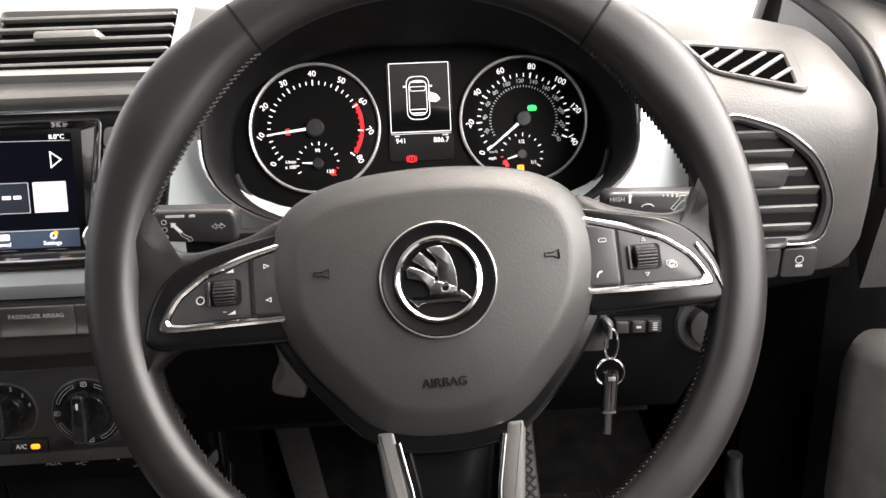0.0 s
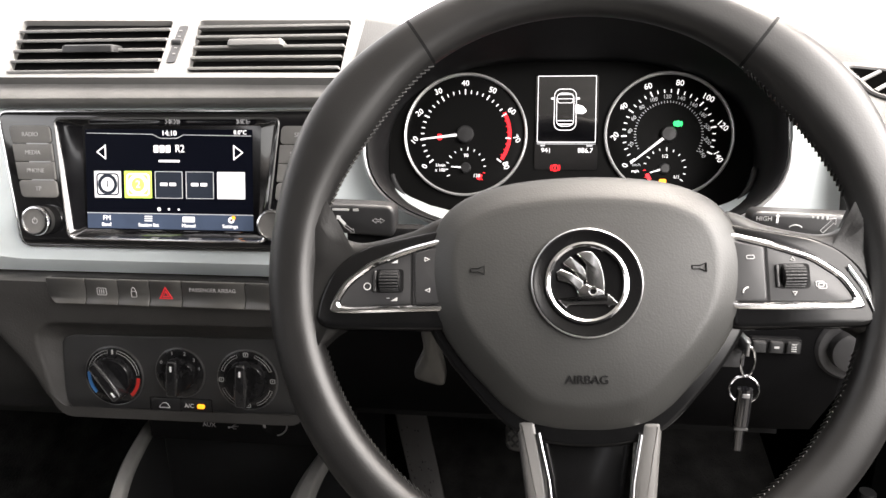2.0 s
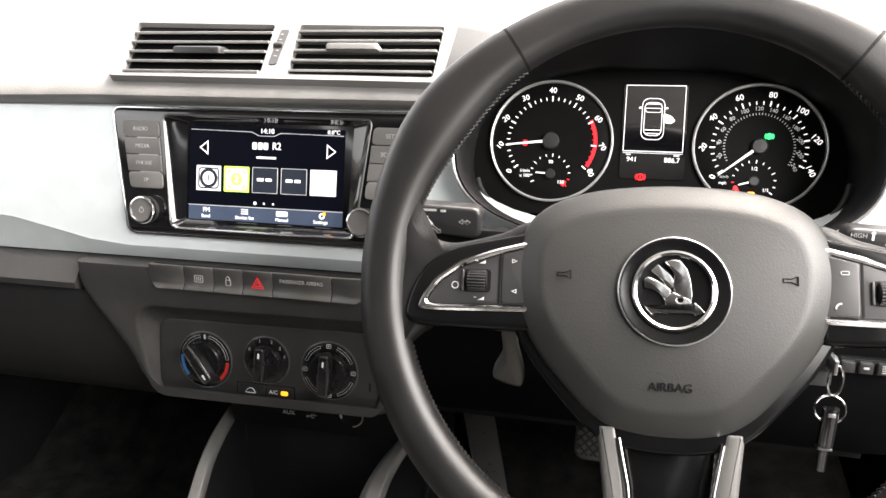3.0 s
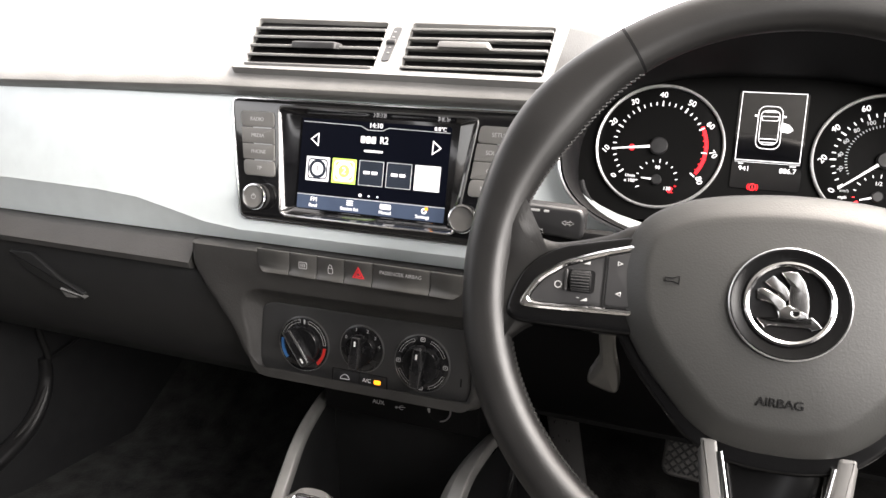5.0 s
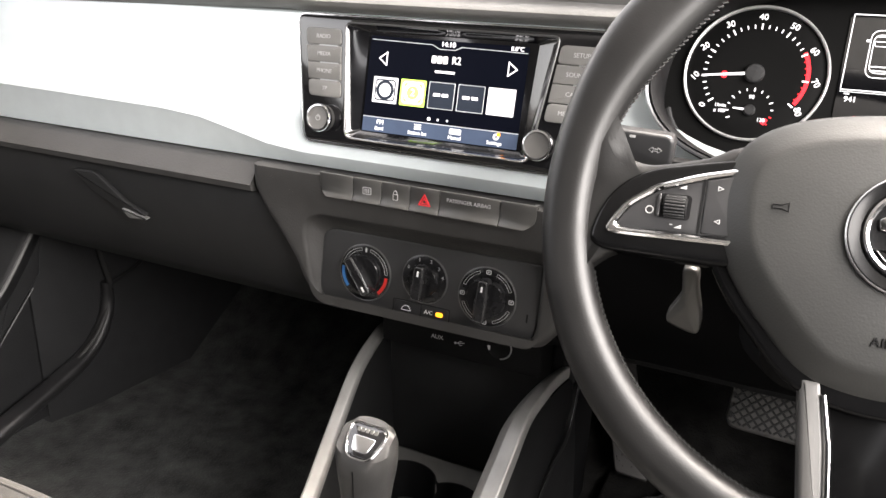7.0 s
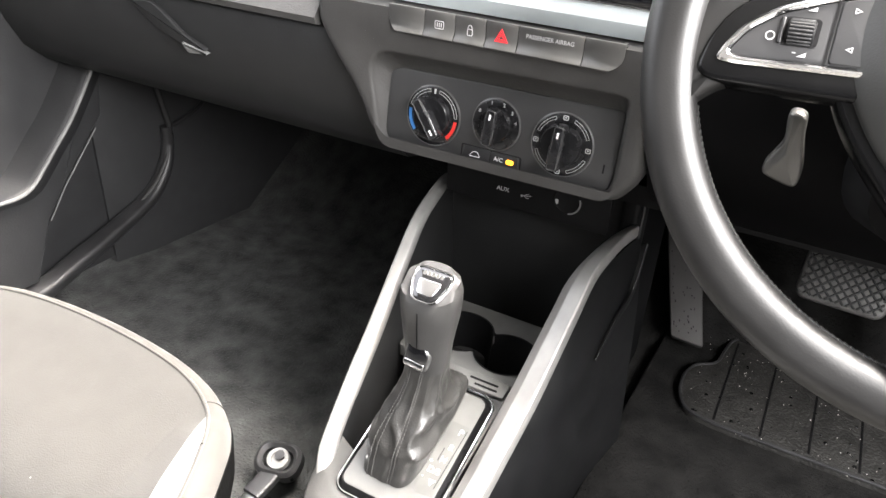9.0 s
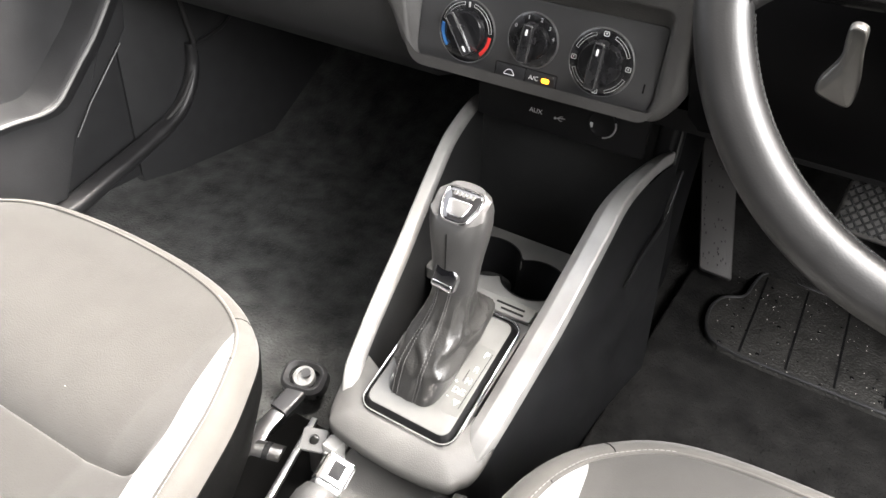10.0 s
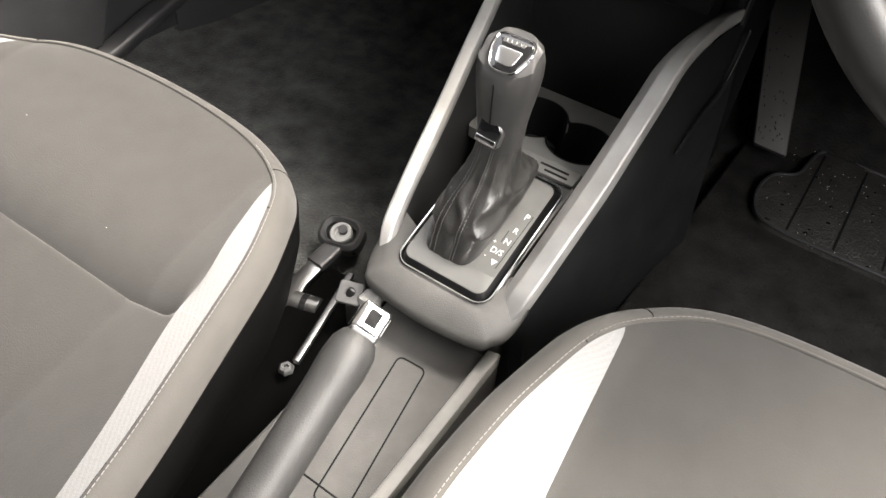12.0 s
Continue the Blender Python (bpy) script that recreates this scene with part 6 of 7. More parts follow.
def arcbar(m, r, a0, a1, wide, mat, parent, w, hollow=False):
    n = max(6, int(abs(a1 - a0) / 5))
    o = [(r + wide / 2, a0 + (a1 - a0) * i / n) for i in range(n + 1)] + [(r - wide / 2, a1 + (a0 - a1) * i / n) for i in range(n + 1)]
    poly = [(q * math.cos(radians(t)), q * math.sin(radians(t))) for q, t in o]
    if hollow:
        part("scale_arc", frame_ring(m, poly, inset(poly, 0.0004), w, 0.0003, 0.0001), mat, parent)
    else:
        part("scale_arc", slab(m, poly, w, 0.0003), mat, parent)


CK = CM @ Matrix.Translation((0, 0, 0.0022))
for n, (u, v, r, turn) in enumerate(((-0.0612, -0.0022, 0.0262, 36), (-0.0006, 0.0033, 0.0218, -4), (0.0592, -0.0004, 0.0262, -3))):
    km = CK @ Matrix.Translation((u, v, 0))
    kn = part("rotary_knob", lathe(km, [(r, 0.0), (r, 0.0012), (r - 0.0010, 0.0018), (r * 0.68, 0.0018), (r * 0.66, 0.0060), (r * 0.62, 0.0072), (0, 0.0074)], 52, caps=False), GLOSSKNOB, climate, "black rotary heater knob")
    part("knob_rim", lathe(km, [(r + 0.0009, 0.0002), (r + 0.0006, 0.0013), (r, 0.0016), (r - 0.0006, 0.0012)], 52, caps=False), SATIN_DARK, kn)
    gm = km @ Matrix.Rotation(radians(turn), 4, "Z")
    grip = part("grip", slab(gm, rounded([(0.0045, r * 0.72), (-0.0045, r * 0.72), (-0.0058, 0), (-0.0050, -r * 0.74), (0.0050, -r * 0.74), (0.0058, 0)], 0.003), 0.0175, 0.012, 0.0022), GLOSSKNOB, kn, "raised finger grip")
    part("grip_edge", frame_ring(gm, rounded([(0.0037, r * 0.68), (-0.0037, r * 0.68), (-0.0042, -r * 0.70), (0.0042, -r * 0.70)], 0.002), rounded([(0.0031, r * 0.65), (-0.0031, r * 0.65), (-0.0036, -r * 0.67), (0.0036, -r * 0.67)], 0.0016), 0.0177, 0.001, 0.0002), SMOOTH, grip)
    bar(gm @ Matrix.Translation((0, 0, 0.0176)), 0, (-r * 0.5 if n == 0 else r * 0.42), 0.0016, 0.0048, WHITE_PRINT, grip, "pointer_mark")
    if n == 0:
        arcbar(km, r * 0.86, 100, 165, 0.0028, GREY_PRINT, kn, 0.0020, True)
        arcbar(km, r * 0.86, 172, 222, 0.0030, BLUE_PRINT, kn, 0.0020)
        arcbar(km, r * 0.86, 5, 78, 0.0028, GREY_PRINT, kn, 0.0020, True)
        arcbar(km, r * 0.86, -48, -2, 0.0030, RED_PRINT, kn, 0.0020)
        bar(km @ Matrix.Translation((0, 0, 0.0019)), 0.0005, r * 0.84, 0.0016, 0.0042, GREY_PRINT, kn)
    elif n == 1:
        for i, s in enumerate(("0", "1", "2", "3", "4")):
            a = (150, 108, 72, 42, 15)[i]
            writing(s, 0.0044, km @ Matrix.Translation((r * 0.84 * math.cos(radians(a)), r * 0.84 * math.sin(radians(a)), 0.0020)), GREY_PRINT, kn, "numeral")
    else:
        for a0, a1 in ((110, 160), (22, 70), (-70, -22), (200, 250)):
            arcbar(km, r * 0.86, a0, a1, 0.0026, GREY_PRINT, kn, 0.0020, True)
        for a in (90, 180, 0, -90):
            mm = km @ Matrix.Translation((r * 0.86 * math.cos(radians(a)), r * 0.86 * math.sin(radians(a)), 0))
            part("symbol", frame_ring(mm, rrect(0.0046, 0.0040, 0.001, 2), rrect(0.0032, 0.0026, 0.0006, 2), 0.0021, 0.0003, 0.0001), GREY_PRINT, kn)
            bar(mm @ Matrix.Translation((0, 0, 0.0020)), 0, 0.0002, 0.0012, 0.0012, GREY_PRINT, kn, "symbol")
for a, b, s in ((-0.0300, -0.0025, ""), (-0.0018, 0.0255, "A/C")):
    k = part("push_button", slab(CK, rounded([(b - (0.002 if s else 0), -0.0205), (a + (0 if s else 0.003), -0.0205), (a, -0.0318), (b, -0.0318)], 0.0015, 3), 0.0012, 0.002, 0.0006), SMOOTH, climate)
    part("button_edge", frame_ring(CK, rounded([(b + 0.0006, -0.0198), (a - 0.0006, -0.0198), (a - 0.0006, -0.0326), (b + 0.0006, -0.0326)], 0.0015, 3), rounded([(b, -0.0204), (a, -0.0204), (a, -0.0320), (b, -0.0320)], 0.0015, 3), 0.0004, 0.001, 0.0001), BLACK, climate)
    if s:
        writing(s, 0.0052, CK @ Matrix.Translation((0.0058, -0.0262, 0.0014)), WHITE_PRINT, k)
        part("indicator_lamp", slab(CK, rrect(0.0068, 0.0040, 0.0015, 3, 0.0165, -0.0262), 0.0020, 0.001, 0.0004), LIT_AMBER, k, "lit amber lamp")
    else:
        part("symbol", frame_ring(CK, rounded([(-0.0115, -0.0290), (-0.0220, -0.0290), (-0.0205, -0.0262), (-0.0180, -0.0240), (-0.0145, -0.0240), (-0.0125, -0.0265)], 0.001, 2), rounded([(-0.0122, -0.0284), (-0.0213, -0.0284), (-0.0200, -0.0264), (-0.0178, -0.0246), (-0.0148, -0.0246), (-0.0130, -0.0268)], 0.0008, 2), 0.0016, 0.0004, 0.0001), WHITE_PRINT, k)
bar(CK, 0.0965, -0.012, 0.0014, 0.0075, BLACK, climate)
SK = leaning(MID, 0.583, 0.32, -3)
sock = thing("socket_panel", (MID, 0.565, 0.30), "black socket panel with AUX and USB marks", "socket panel")
part("panel", slab(SK, rrect(0.176, 0.085, 0.004, 3, 0.002, 0.0195), -0.0005, 0.004, 0.001), BLACK, sock)
writing("AUX", 0.0066, SK @ Matrix.Translation((-0.0214, -0.0030, 0.0002)), GREY_PRINT, sock)
ub = part("usb_symbol", sweep([SK @ Vector((0.0045 + x, -0.0036 + y, 0.0003)) for x, y in ((-0.005, -0.001), (0.005, 0.0008))], circle(0.0004, 5), up=(0, -1, 0)), GREY_PRINT, sock)
part("usb_dot", slab(SK, circle(0.0012, 12, -0.0005, -0.0046), 0.0006, 0.0004), GREY_PRINT, ub)
for s in (-1, 1):
    part("usb_branch", sweep([SK @ Vector(p) for p in ((0.002, -0.0041, 0.0003), (0.0045, -0.0041 + s * 0.0022, 0.0003), (0.007, -0.0036 + s * 0.0022, 0.0003))], circle(0.0003, 5), up=(0, -1, 0)), GREY_PRINT, ub)
so12 = part("power_socket", lathe(SK @ Matrix.Translation((0.047, 0.0035, 0)), [(0.0145, -0.001), (0.0145, 0.0012), (0.0130, 0.0018), (0.0118, 0.0010), (0.0, 0.0006)], 36, caps=False), BLACK, sock, "round black socket cap")
part("socket_edge", sweep([SK @ Vector((0.047 + 0.0135 * math.cos(radians(a)), 0.0035 + 0.0135 * math.sin(radians(a)), 0.0018)) for a in range(-80, 21, 10)], circle(0.0008, 6), up=(0, -1, 0)), SATIN, so12)
bar(SK @ Matrix.Translation((0, 0, 0.001)), 0.0365, 0.0, 0.003, 0.005, GREY_PRINT, so12)

# ---- driver's side vent and switches ----
DV = leaning(0.225, 0.4785, 0.570, 0)
DO = rounded([(-0.022, 0.0495), (-0.010, 0.0485), (0.020, 0.0385), (0.046, 0.0180), (0.0600, -0.012), (0.0535, -0.043), (-0.022, -0.043)], 0.012)
DI = rounded([(-0.018, 0.0435), (-0.010, 0.0425), (0.016, 0.0335), (0.0405, 0.0145), (0.0525, -0.011), (0.0470, -0.0375), (-0.018, -0.0375)], 0.010)
dvent = thing("side_air_vent", (0.225, 0.478, 0.53), "slatted side air vent with a chrome outline", "air vent")
part("frame", frame_ring(DV, DO, DI, 0.006, 0.014, 0.002), SMOOTH, dvent, "dark vent frame")
part("chrome_line", sweep(at(DV, inset(DO, 0.0005), 0.0058), rrect(0.0016, 0.0022, 0.0006, 2), up=(0, -1, 0), closed=True), CHROME, dvent, "chrome outline")
part("well", slab(DV, inset(DI, 0.0003), 0.0010, 0.001), BLACK, dvent)
for k in range(6):
    v = 0.0335 - 0.0130 * k
    r = 0.0500 - max(0, v + 0.005) * 0.80 - (0.003 if v < -0.03 else 0)
    part("slat", box(0, 0, 0, r + 0.014, 0.0078, 0.0022, 0.0009, m=DV @ Matrix.Translation(((r - 0.018) / 2, v, 0.0025)) @ Matrix.Rotation(radians(35), 4, "X")), DARKSLAT, dvent, "thin horizontal slat")
part("slider_tab", box(0, 0, 0, 0.034, 0.016, 0.007, 0.003, m=DV @ Matrix.Translation((0.006, 0.0065, 0.0065)) @ Matrix.Rotation(radians(25), 4, "X")), DARKSLAT, dvent, "slat slider tab")
part("shut_wheel", lathe(DV @ Matrix.Translation((0.012, -0.040, 0.002)) @ Matrix.Rotation(radians(90), 4, "X"), [(0, -0.002), (0.016, -0.002), (0.017, 0), (0.016, 0.002), (0, 0.002)], 30, caps=False), SMOOTH, dvent)
dsw = thing("side_switches", (0.235, 0.48, 0.502), "pair of dark switches under the side vent", "switch panel")
for a, b in ((0.2135, 0.2525), (0.2535, 0.2785)):
    sw = part("switch", slab(leaning((a + b) / 2, 0.4800, 0.5125, -6), rrect(b - a, 0.0225, 0.003, 3), 0.003, 0.006, 0.0012), SMOOTH, dsw)
    if a > 0.25:
        part("symbol", lathe(leaning((a + b) / 2, 0.4768, 0.5145, -6), [(0.0030, 0), (0.0030, 0.0003), (0.0024, 0.0003), (0.0024, 0)], 20, caps=False), GREY_PRINT, sw)
        bar(leaning((a + b) / 2, 0.4768, 0.5100, -6), 0, 0, 0.005, 0.0018, GREY_PRINT, sw)
DMm = Matrix.Translation((0.246, 0.533, 0.6457)) @ Matrix.Rotation(radians(25.9), 4, "X") @ Matrix.Rotation(radians(-3), 4, "Z")
demist = thing("demister_vent", (0.246, 0.533, 0.645), "angled slatted demister vent in the dashboard top", "air vent")
EO = rounded([(0.0350, 0.0215), (-0.0465, 0.0365), (-0.0335, -0.0120), (0.0270, -0.0400)], 0.009, 5)
EI = rounded([(0.0262, 0.0155), (-0.0400, 0.0285), (-0.0290, -0.0095), (0.0200, -0.0310)], 0.004, 5)
part("frame", frame_ring(DMm, EO, EI, 0.0027, 0.006, 0.0012), SOFT, demist, "grained raised frame")
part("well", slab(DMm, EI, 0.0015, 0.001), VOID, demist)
for (u0, v0), (u1, v1) in (((-0.0370, 0.0065), (-0.0200, 0.0215)), ((-0.0300, -0.0065), (-0.0035, 0.0180)), ((-0.0205, -0.0145), (0.0130, 0.0145)), ((-0.0078, -0.0195), (0.0240, 0.0095)), ((0.0050, -0.0250), (0.0235, -0.0095))):
    part("vane", sweep([DMm @ Vector((u0, v0, 0.0022)), DMm @ Vector((u1, v1, 0.0022))], rrect(0.0032, 0.0020, 0.0008, 2), up=(-0.4, -0.5, 0.7)), SILVERVANE, demist, "slanted silver-grey vane")

# ---- gear selector ----
gear = thing("gear_selector", (MID, 0.40, 0.13), "automatic gear selector with a leather gaiter and chrome-topped knob", "gear lever")
part("chrome_surround", frame_ring(GP, rrect(0.0975, 0.1415, 0.0150, 6), rrect(0.0925, 0.1365, 0.0130, 6), 0.0040, 0.007, 0.0018), CHROME, gear, "thin chrome surround")
part("plate_side", rings([at(GP, rrect(0.0930, 0.1370, 0.0130, 6), -0.004), at(GP, rrect(0.0920, 0.1360, 0.0130, 6), -0.0005), at(GP, rrect(0.0845, 0.1275, 0.0090, 6, -0.0015, 0.001), 0.0042)], cap_start=False), BLACK, gear, "black sloping plate edge")
gpl = part("gate_plate", slab(GP, rrect(0.0838, 0.1268, 0.0088, 6, -0.0015, 0.001), 0.0047, 0.002, 0.0006), PLATE, gear, "satin dark selector plate")
part("plate_gloss", slab(GP, rounded([(0.0400, 0.032), (0.020, 0.032), (0.020, -0.042), (0.0395, -0.042)], 0.004), 0.0049, 0.001), PLATE, gpl)
for s, u, v, z in (("P", 0.0330, 0.0155, 0.0090), ("R", 0.0318, -0.0015, 0.0082), ("N", 0.0310, -0.0148, 0.0082), ("D/S", 0.0280, -0.0272, 0.0082), ("+", 0.0212, -0.0195, 0.006), ("-", 0.0212, -0.0350, 0.006)):
    writing(s, z, TP @ Matrix.Translation((u, v, 0.0050)), WHITE_PRINT, gpl, "gate_letter")
part("gate_arrow", slab(TP @ Matrix.Translation((0.0312, -0.0380, 0.0050)), [(-0.003, 0.0025), (0.003, 0.0025), (0, -0.003)], 0.0003, 0.0004), WHITE_PRINT, gpl)
for u0, v0, u1, v1 in ((0.0375, 0.019, 0.0360, -0.042), (0.0262, -0.017, 0.0262, -0.004)):
    part("gate_line", sweep([TP @ Vector((u0, v0, 0.0050)), TP @ Vector((u1, v1, 0.0050))], rrect(0.0006, 0.0003, 0.0001, 1)), BLACK, gpl)
random.seed(4)
ax0, ax1 = Vector((-0.3275, 0.3985, 0.140)), Vector((-0.3150, 0.400, 0.240))
gl = []
for i in range(49):
    t = i / 48
    c = ax0.lerp(ax1, t)
    e = 2.2 + 3.0 * (1 - t)
    hw = float(np.interp(t, (0, 0.10, 0.36, 0.50, 0.64, 0.80, 1), (0.0255, 0.0270, 0.0282, 0.0250, 0.0198, 0.0174, 0.0170)))
    hd = float(np.interp(t, (0, 0.10, 0.36, 0.50, 0.64, 0.80, 1), (0.0530, 0.0535, 0.0470, 0.0375, 0.0260, 0.0200, 0.0176)))
    low, high = math.exp(-((t - 0.42) / 0.22) ** 2), min(1.0, max(0.0, (t - 0.38) / 0.3))
    ring = []
    for k in range(128):
        a = 2 * math.pi * k / 128
        cx, sy = math.cos(a), math.sin(a)
        rr = (abs(cx) ** e + abs(sy) ** e) ** (-1 / e)
        across = noise.noise(Vector((cx * 1.1 + 2, sy * 1.1, t * 5.2 + 0.9 * cx + 0.7)))
        pleat = noise.noise(Vector((cx * 2.5, sy * 2.5 + 4, t * 1.8)))
        crease = 0.30 * low * (0.22 - abs(across)) + 0.24 * high * (0.20 - abs(pleat)) + 0.05 * noise.noise(Vector((cx * 3 + 3, sy * 3, t * 7.0)))
        crease += 0.13 * math.exp(-((t - 0.30) / 0.17) ** 2) * max(0.0, cx) - 0.018 * sum(math.exp(-((k - m) / 1.2) ** 2) for m in (86.5, 101))
        fold = 1 + crease * math.sin(math.pi * min(1, t * 1.03)) ** 0.7
        p = Vector((cx * rr * hw * fold, sy * rr * hd * fold, 0))
        ring.append(c + p + Vector((0, 0, p.y * 0.33 * (1 - t) + 0.012 * abs(crease) * math.sin(math.pi * t))))
    gl.append(ring)
gaiter = part("gaiter", rings(gl), GAITER, gear, "creased black leather gaiter")
for k in (85, 88, 100, 102):
    sb = bmesh.new()
    line = smooth_line([r[k] for r in gl[::2]], 2)
    for i in range(0, len(line) - 1):
        p, q = line[i], line[i + 1]
        lift = (p - ax0.lerp(ax1, i / len(line))).normalized() * 0.0004
        sweep([p + (q - p) * 0.15 + lift, p + (q - p) * 0.75 + lift], circle(0.0005, 5), up=(1, 0, 0), bm=sb)
    tagged(part("seam_stitches", sb, SEAM, gaiter), kind="stuff")
kl = []
KT = Matrix.Translation((-0.3108, 0.3868, 0.3150)) @ Matrix.Rotation(radians(36), 4, "X") @ Matrix.Scale(0.88, 4)
KI = KT.inverted()


def under_cap(p):
    """Keeps the knob below its cap."""
    q = KI @ p
    return KT @ Vector((q.x, q.y, min(q.z, 0.0)))


for z, hw, hd, dx in ((0.232, 0.0170, 0.0165, 0.0), (0.240, 0.0180, 0.0178, 0.0), (0.255, 0.0190, 0.0190, 0.0), (0.272, 0.0208, 0.0200, 0.0015), (0.290, 0.0232, 0.0212, 0.003), (0.304, 0.0243, 0.0218, 0.004), (0.317, 0.0240, 0.0214, 0.005), (0.327, 0.0218, 0.0195, 0.005), (0.333, 0.0165, 0.0150, 0.005), (0.3355, 0.006, 0.006, 0.005)):
    kl.append([under_cap(Vector((-0.3150 + dx * 0.5 + 1.03 * hw * math.copysign(abs(math.cos(a)) ** 0.85, math.cos(a)), 0.3985 - 0.06 * (z - 0.232) + 1.03 * hd * math.copysign(abs(math.sin(a)) ** 0.85, math.sin(a)), 0.232 + (z - 0.232) * 0.94))) for a in (2 * math.pi * i / 40 for i in range(40))])
knob = part("knob", rings(kl), KNOB, gear, "dark grey leather knob")
ko = rounded([(0.0190, 0.0185), (-0.0190, 0.0185), (-0.0200, 0.002), (-0.0120, -0.0165), (0.0120, -0.0165), (0.0200, 0.002)], 0.008, 5)
part("cap_ring", frame_ring(KT, ko, inset(ko, 0.0024), 0.0050, 0.014, 0.0014), CHROME, knob, "bright chrome ring")
cap = part("cap", slab(KT, inset(ko, 0.0024), 0.0044, 0.012, 0.001, dome=0.0016), PIANO, knob, "gloss black cap")
for k in range(5):
    bar(KT @ Matrix.Translation((0, 0, 0.0056)), -0.0088 + 0.0044 * k, 0.0110, 0.0032, 0.0040, CHROME, cap, "mark")
part("cap_plate", slab(KT, rounded([(0.0120, 0.0055), (-0.0120, 0.0055), (-0.0080, -0.0100), (0.0080, -0.0100)], 0.004), 0.0064, 0.003, 0.0008), CHROME, cap, "chrome plate")
part("knob_seam", sweep([Vector((-0.3150 + dx * 0.5, 0.3982 - 0.06 * (z - 0.232) - 1.03 * hd, 0.232 + (z - 0.232) * 0.94)) for z, hd, dx in ((0.262, 0.0194, 0.0005), (0.275, 0.0203, 0.0018), (0.290, 0.0212, 0.003), (0.303, 0.0218, 0.004))], circle(0.0004, 5), up=(1, 0, 0)), BLACK, knob)
BT = leaning(-0.3138, 0.3795, 0.2525, 14) @ Matrix.Scale(0.93, 4)
bo = rounded([(0.0115, 0.0035), (0.006, 0.0115), (-0.0105, 0.0115), (-0.0125, -0.0110), (0.0090, -0.0125)], 0.003, 4)
btn = part("release_button", slab(BT, bo, 0.005, 0.014, 0.002), PIANO, gear, "gloss black release button")
part("button_edge", frame_ring(BT, inset(bo, -0.0008), inset(bo, 0.0008), 0.004, 0.006, 0.0006), SATIN_DARK, btn)
part("button_chrome", slab(BT, rounded([(0.0088, -0.0050), (-0.0118, -0.0040), (-0.0118, -0.0105), (0.0085, -0.0118)], 0.002), 0.0062, 0.003, 0.001), CHROME, btn, "bright lower lip")

# ---- handbrake ----
hb = thing("handbrake", (-0.303, 0.12, 0.05), "dark leather handbrake lever with a chrome push button", "handbrake")
tip, tail = Vector((-0.3070, 0.2075, 0.173)), Vector((-0.2905, -0.0091, 0.0905))
axis = (tip - tail).normalized()
path = [tail.lerp(tip, i / 30) for i in range(31)]


def grip_size(t):
    """Thick at the foot, waisted, with a rounded end."""
    return (0.0170 + 0.0002 * t + 0.0012 * math.exp(-((t - 0.90) / 0.06) ** 2)) * (1 - 0.22 * max(0.0, (t - 0.955) / 0.045) ** 2)


part("grip", sweep(path, lambda t: [(a * grip_size(t), b * grip_size(t) * 1.06) for a, b in circle(1, 28)]), GRIP, hb, "smooth dark leather grip")
side = axis.cross(Vector((0, 0, 1))).normalized()
side = (Matrix.Rotation(radians(28), 3, axis) @ side).normalized()
upn = side.cross(axis).normalized()
HBM = Matrix(((side.x, axis.x, upn.x, tip.x), (side.y, axis.y, upn.y, tip.y), (side.z, axis.z, upn.z, tip.z), (0, 0, 0, 1)))
part("collar", box(0, 0.0025, 0, 0.0215, 0.007, 0.0215, 0.003, m=HBM), SATIN_DARK, hb)
bt = part("push_button", box(0, 0.014, 0, 0.0225, 0.022, 0.0225, 0.003, m=HBM), CHROME, hb, "chrome push button")
part("button_face", box(0, 0.0145, 0.0114, 0.0095, 0.0120, 0.0010, 0.0003, m=HBM), BLACK, bt, "dark inlaid face")
part("button_face", box(0.0113, 0.0145, 0, 0.0008, 0.0150, 0.0165, 0.0003, m=HBM), GLASS, bt, "dark inlaid face")
part("gaiter_boot", rings([[Vector((-0.300 + u * k, y + v * k, z)) for u, v in rrect(0.03, 0.10, 0.012, 4)] for y, z, k in ((0.0, 0.045, 1.0), (0.0, 0.055, 0.85), (-0.01, 0.07, 0.6))]), BLACK, hb)

# ---- belt buckle and seat rail beside the passenger seat ----
buckle = thing("seat_belt_buckle", (-0.478, 0.34, 0.0), "black plastic seat belt buckle on a metal stalk", "seat belt buckle")
BK = Matrix.Translation((-0.480, 0.383, 0.036)) @ Matrix.Rotation(radians(14), 4, "Z") @ Matrix.Rotation(radians(22), 4, "X")
part("buckle_body", frame_ring(BK, rrect(0.050, 0.038, 0.015, 5), rrect(0.034, 0.022, 0.010, 5), 0.010, 0.018, 0.004), SMOOTH, buckle, "rounded black buckle")
part("buckle_back", slab(BK, rrect(0.046, 0.036, 0.010, 5), 0.0, 0.006), BLACK, buckle)
part("release", lathe(BK, [(0.012, 0.001), (0.0125, 0.006), (0.0115, 0.008), (0.0075, 0.008), (0.0068, 0.005), (0.0, 0.005)], 28, caps=False), GREYFRAME, buckle, "grey round release")
part("release_slot", lathe(BK @ Matrix.Translation((0.001, 0.004, 0)), [(0.0052, 0.0045), (0.0052, 0.0086), (0.0, 0.0086)], 20, caps=False), SMOOTH, buckle)
neck = smooth_line([(-0.478, 0.368, 0.032), (-0.478, 0.352, 0.030), (-0.479, 0.338, 0.028)], 4)
part("neck", sweep(neck, rrect(0.022, 0.010, 0.003, 3)), SMOOTH, buckle)
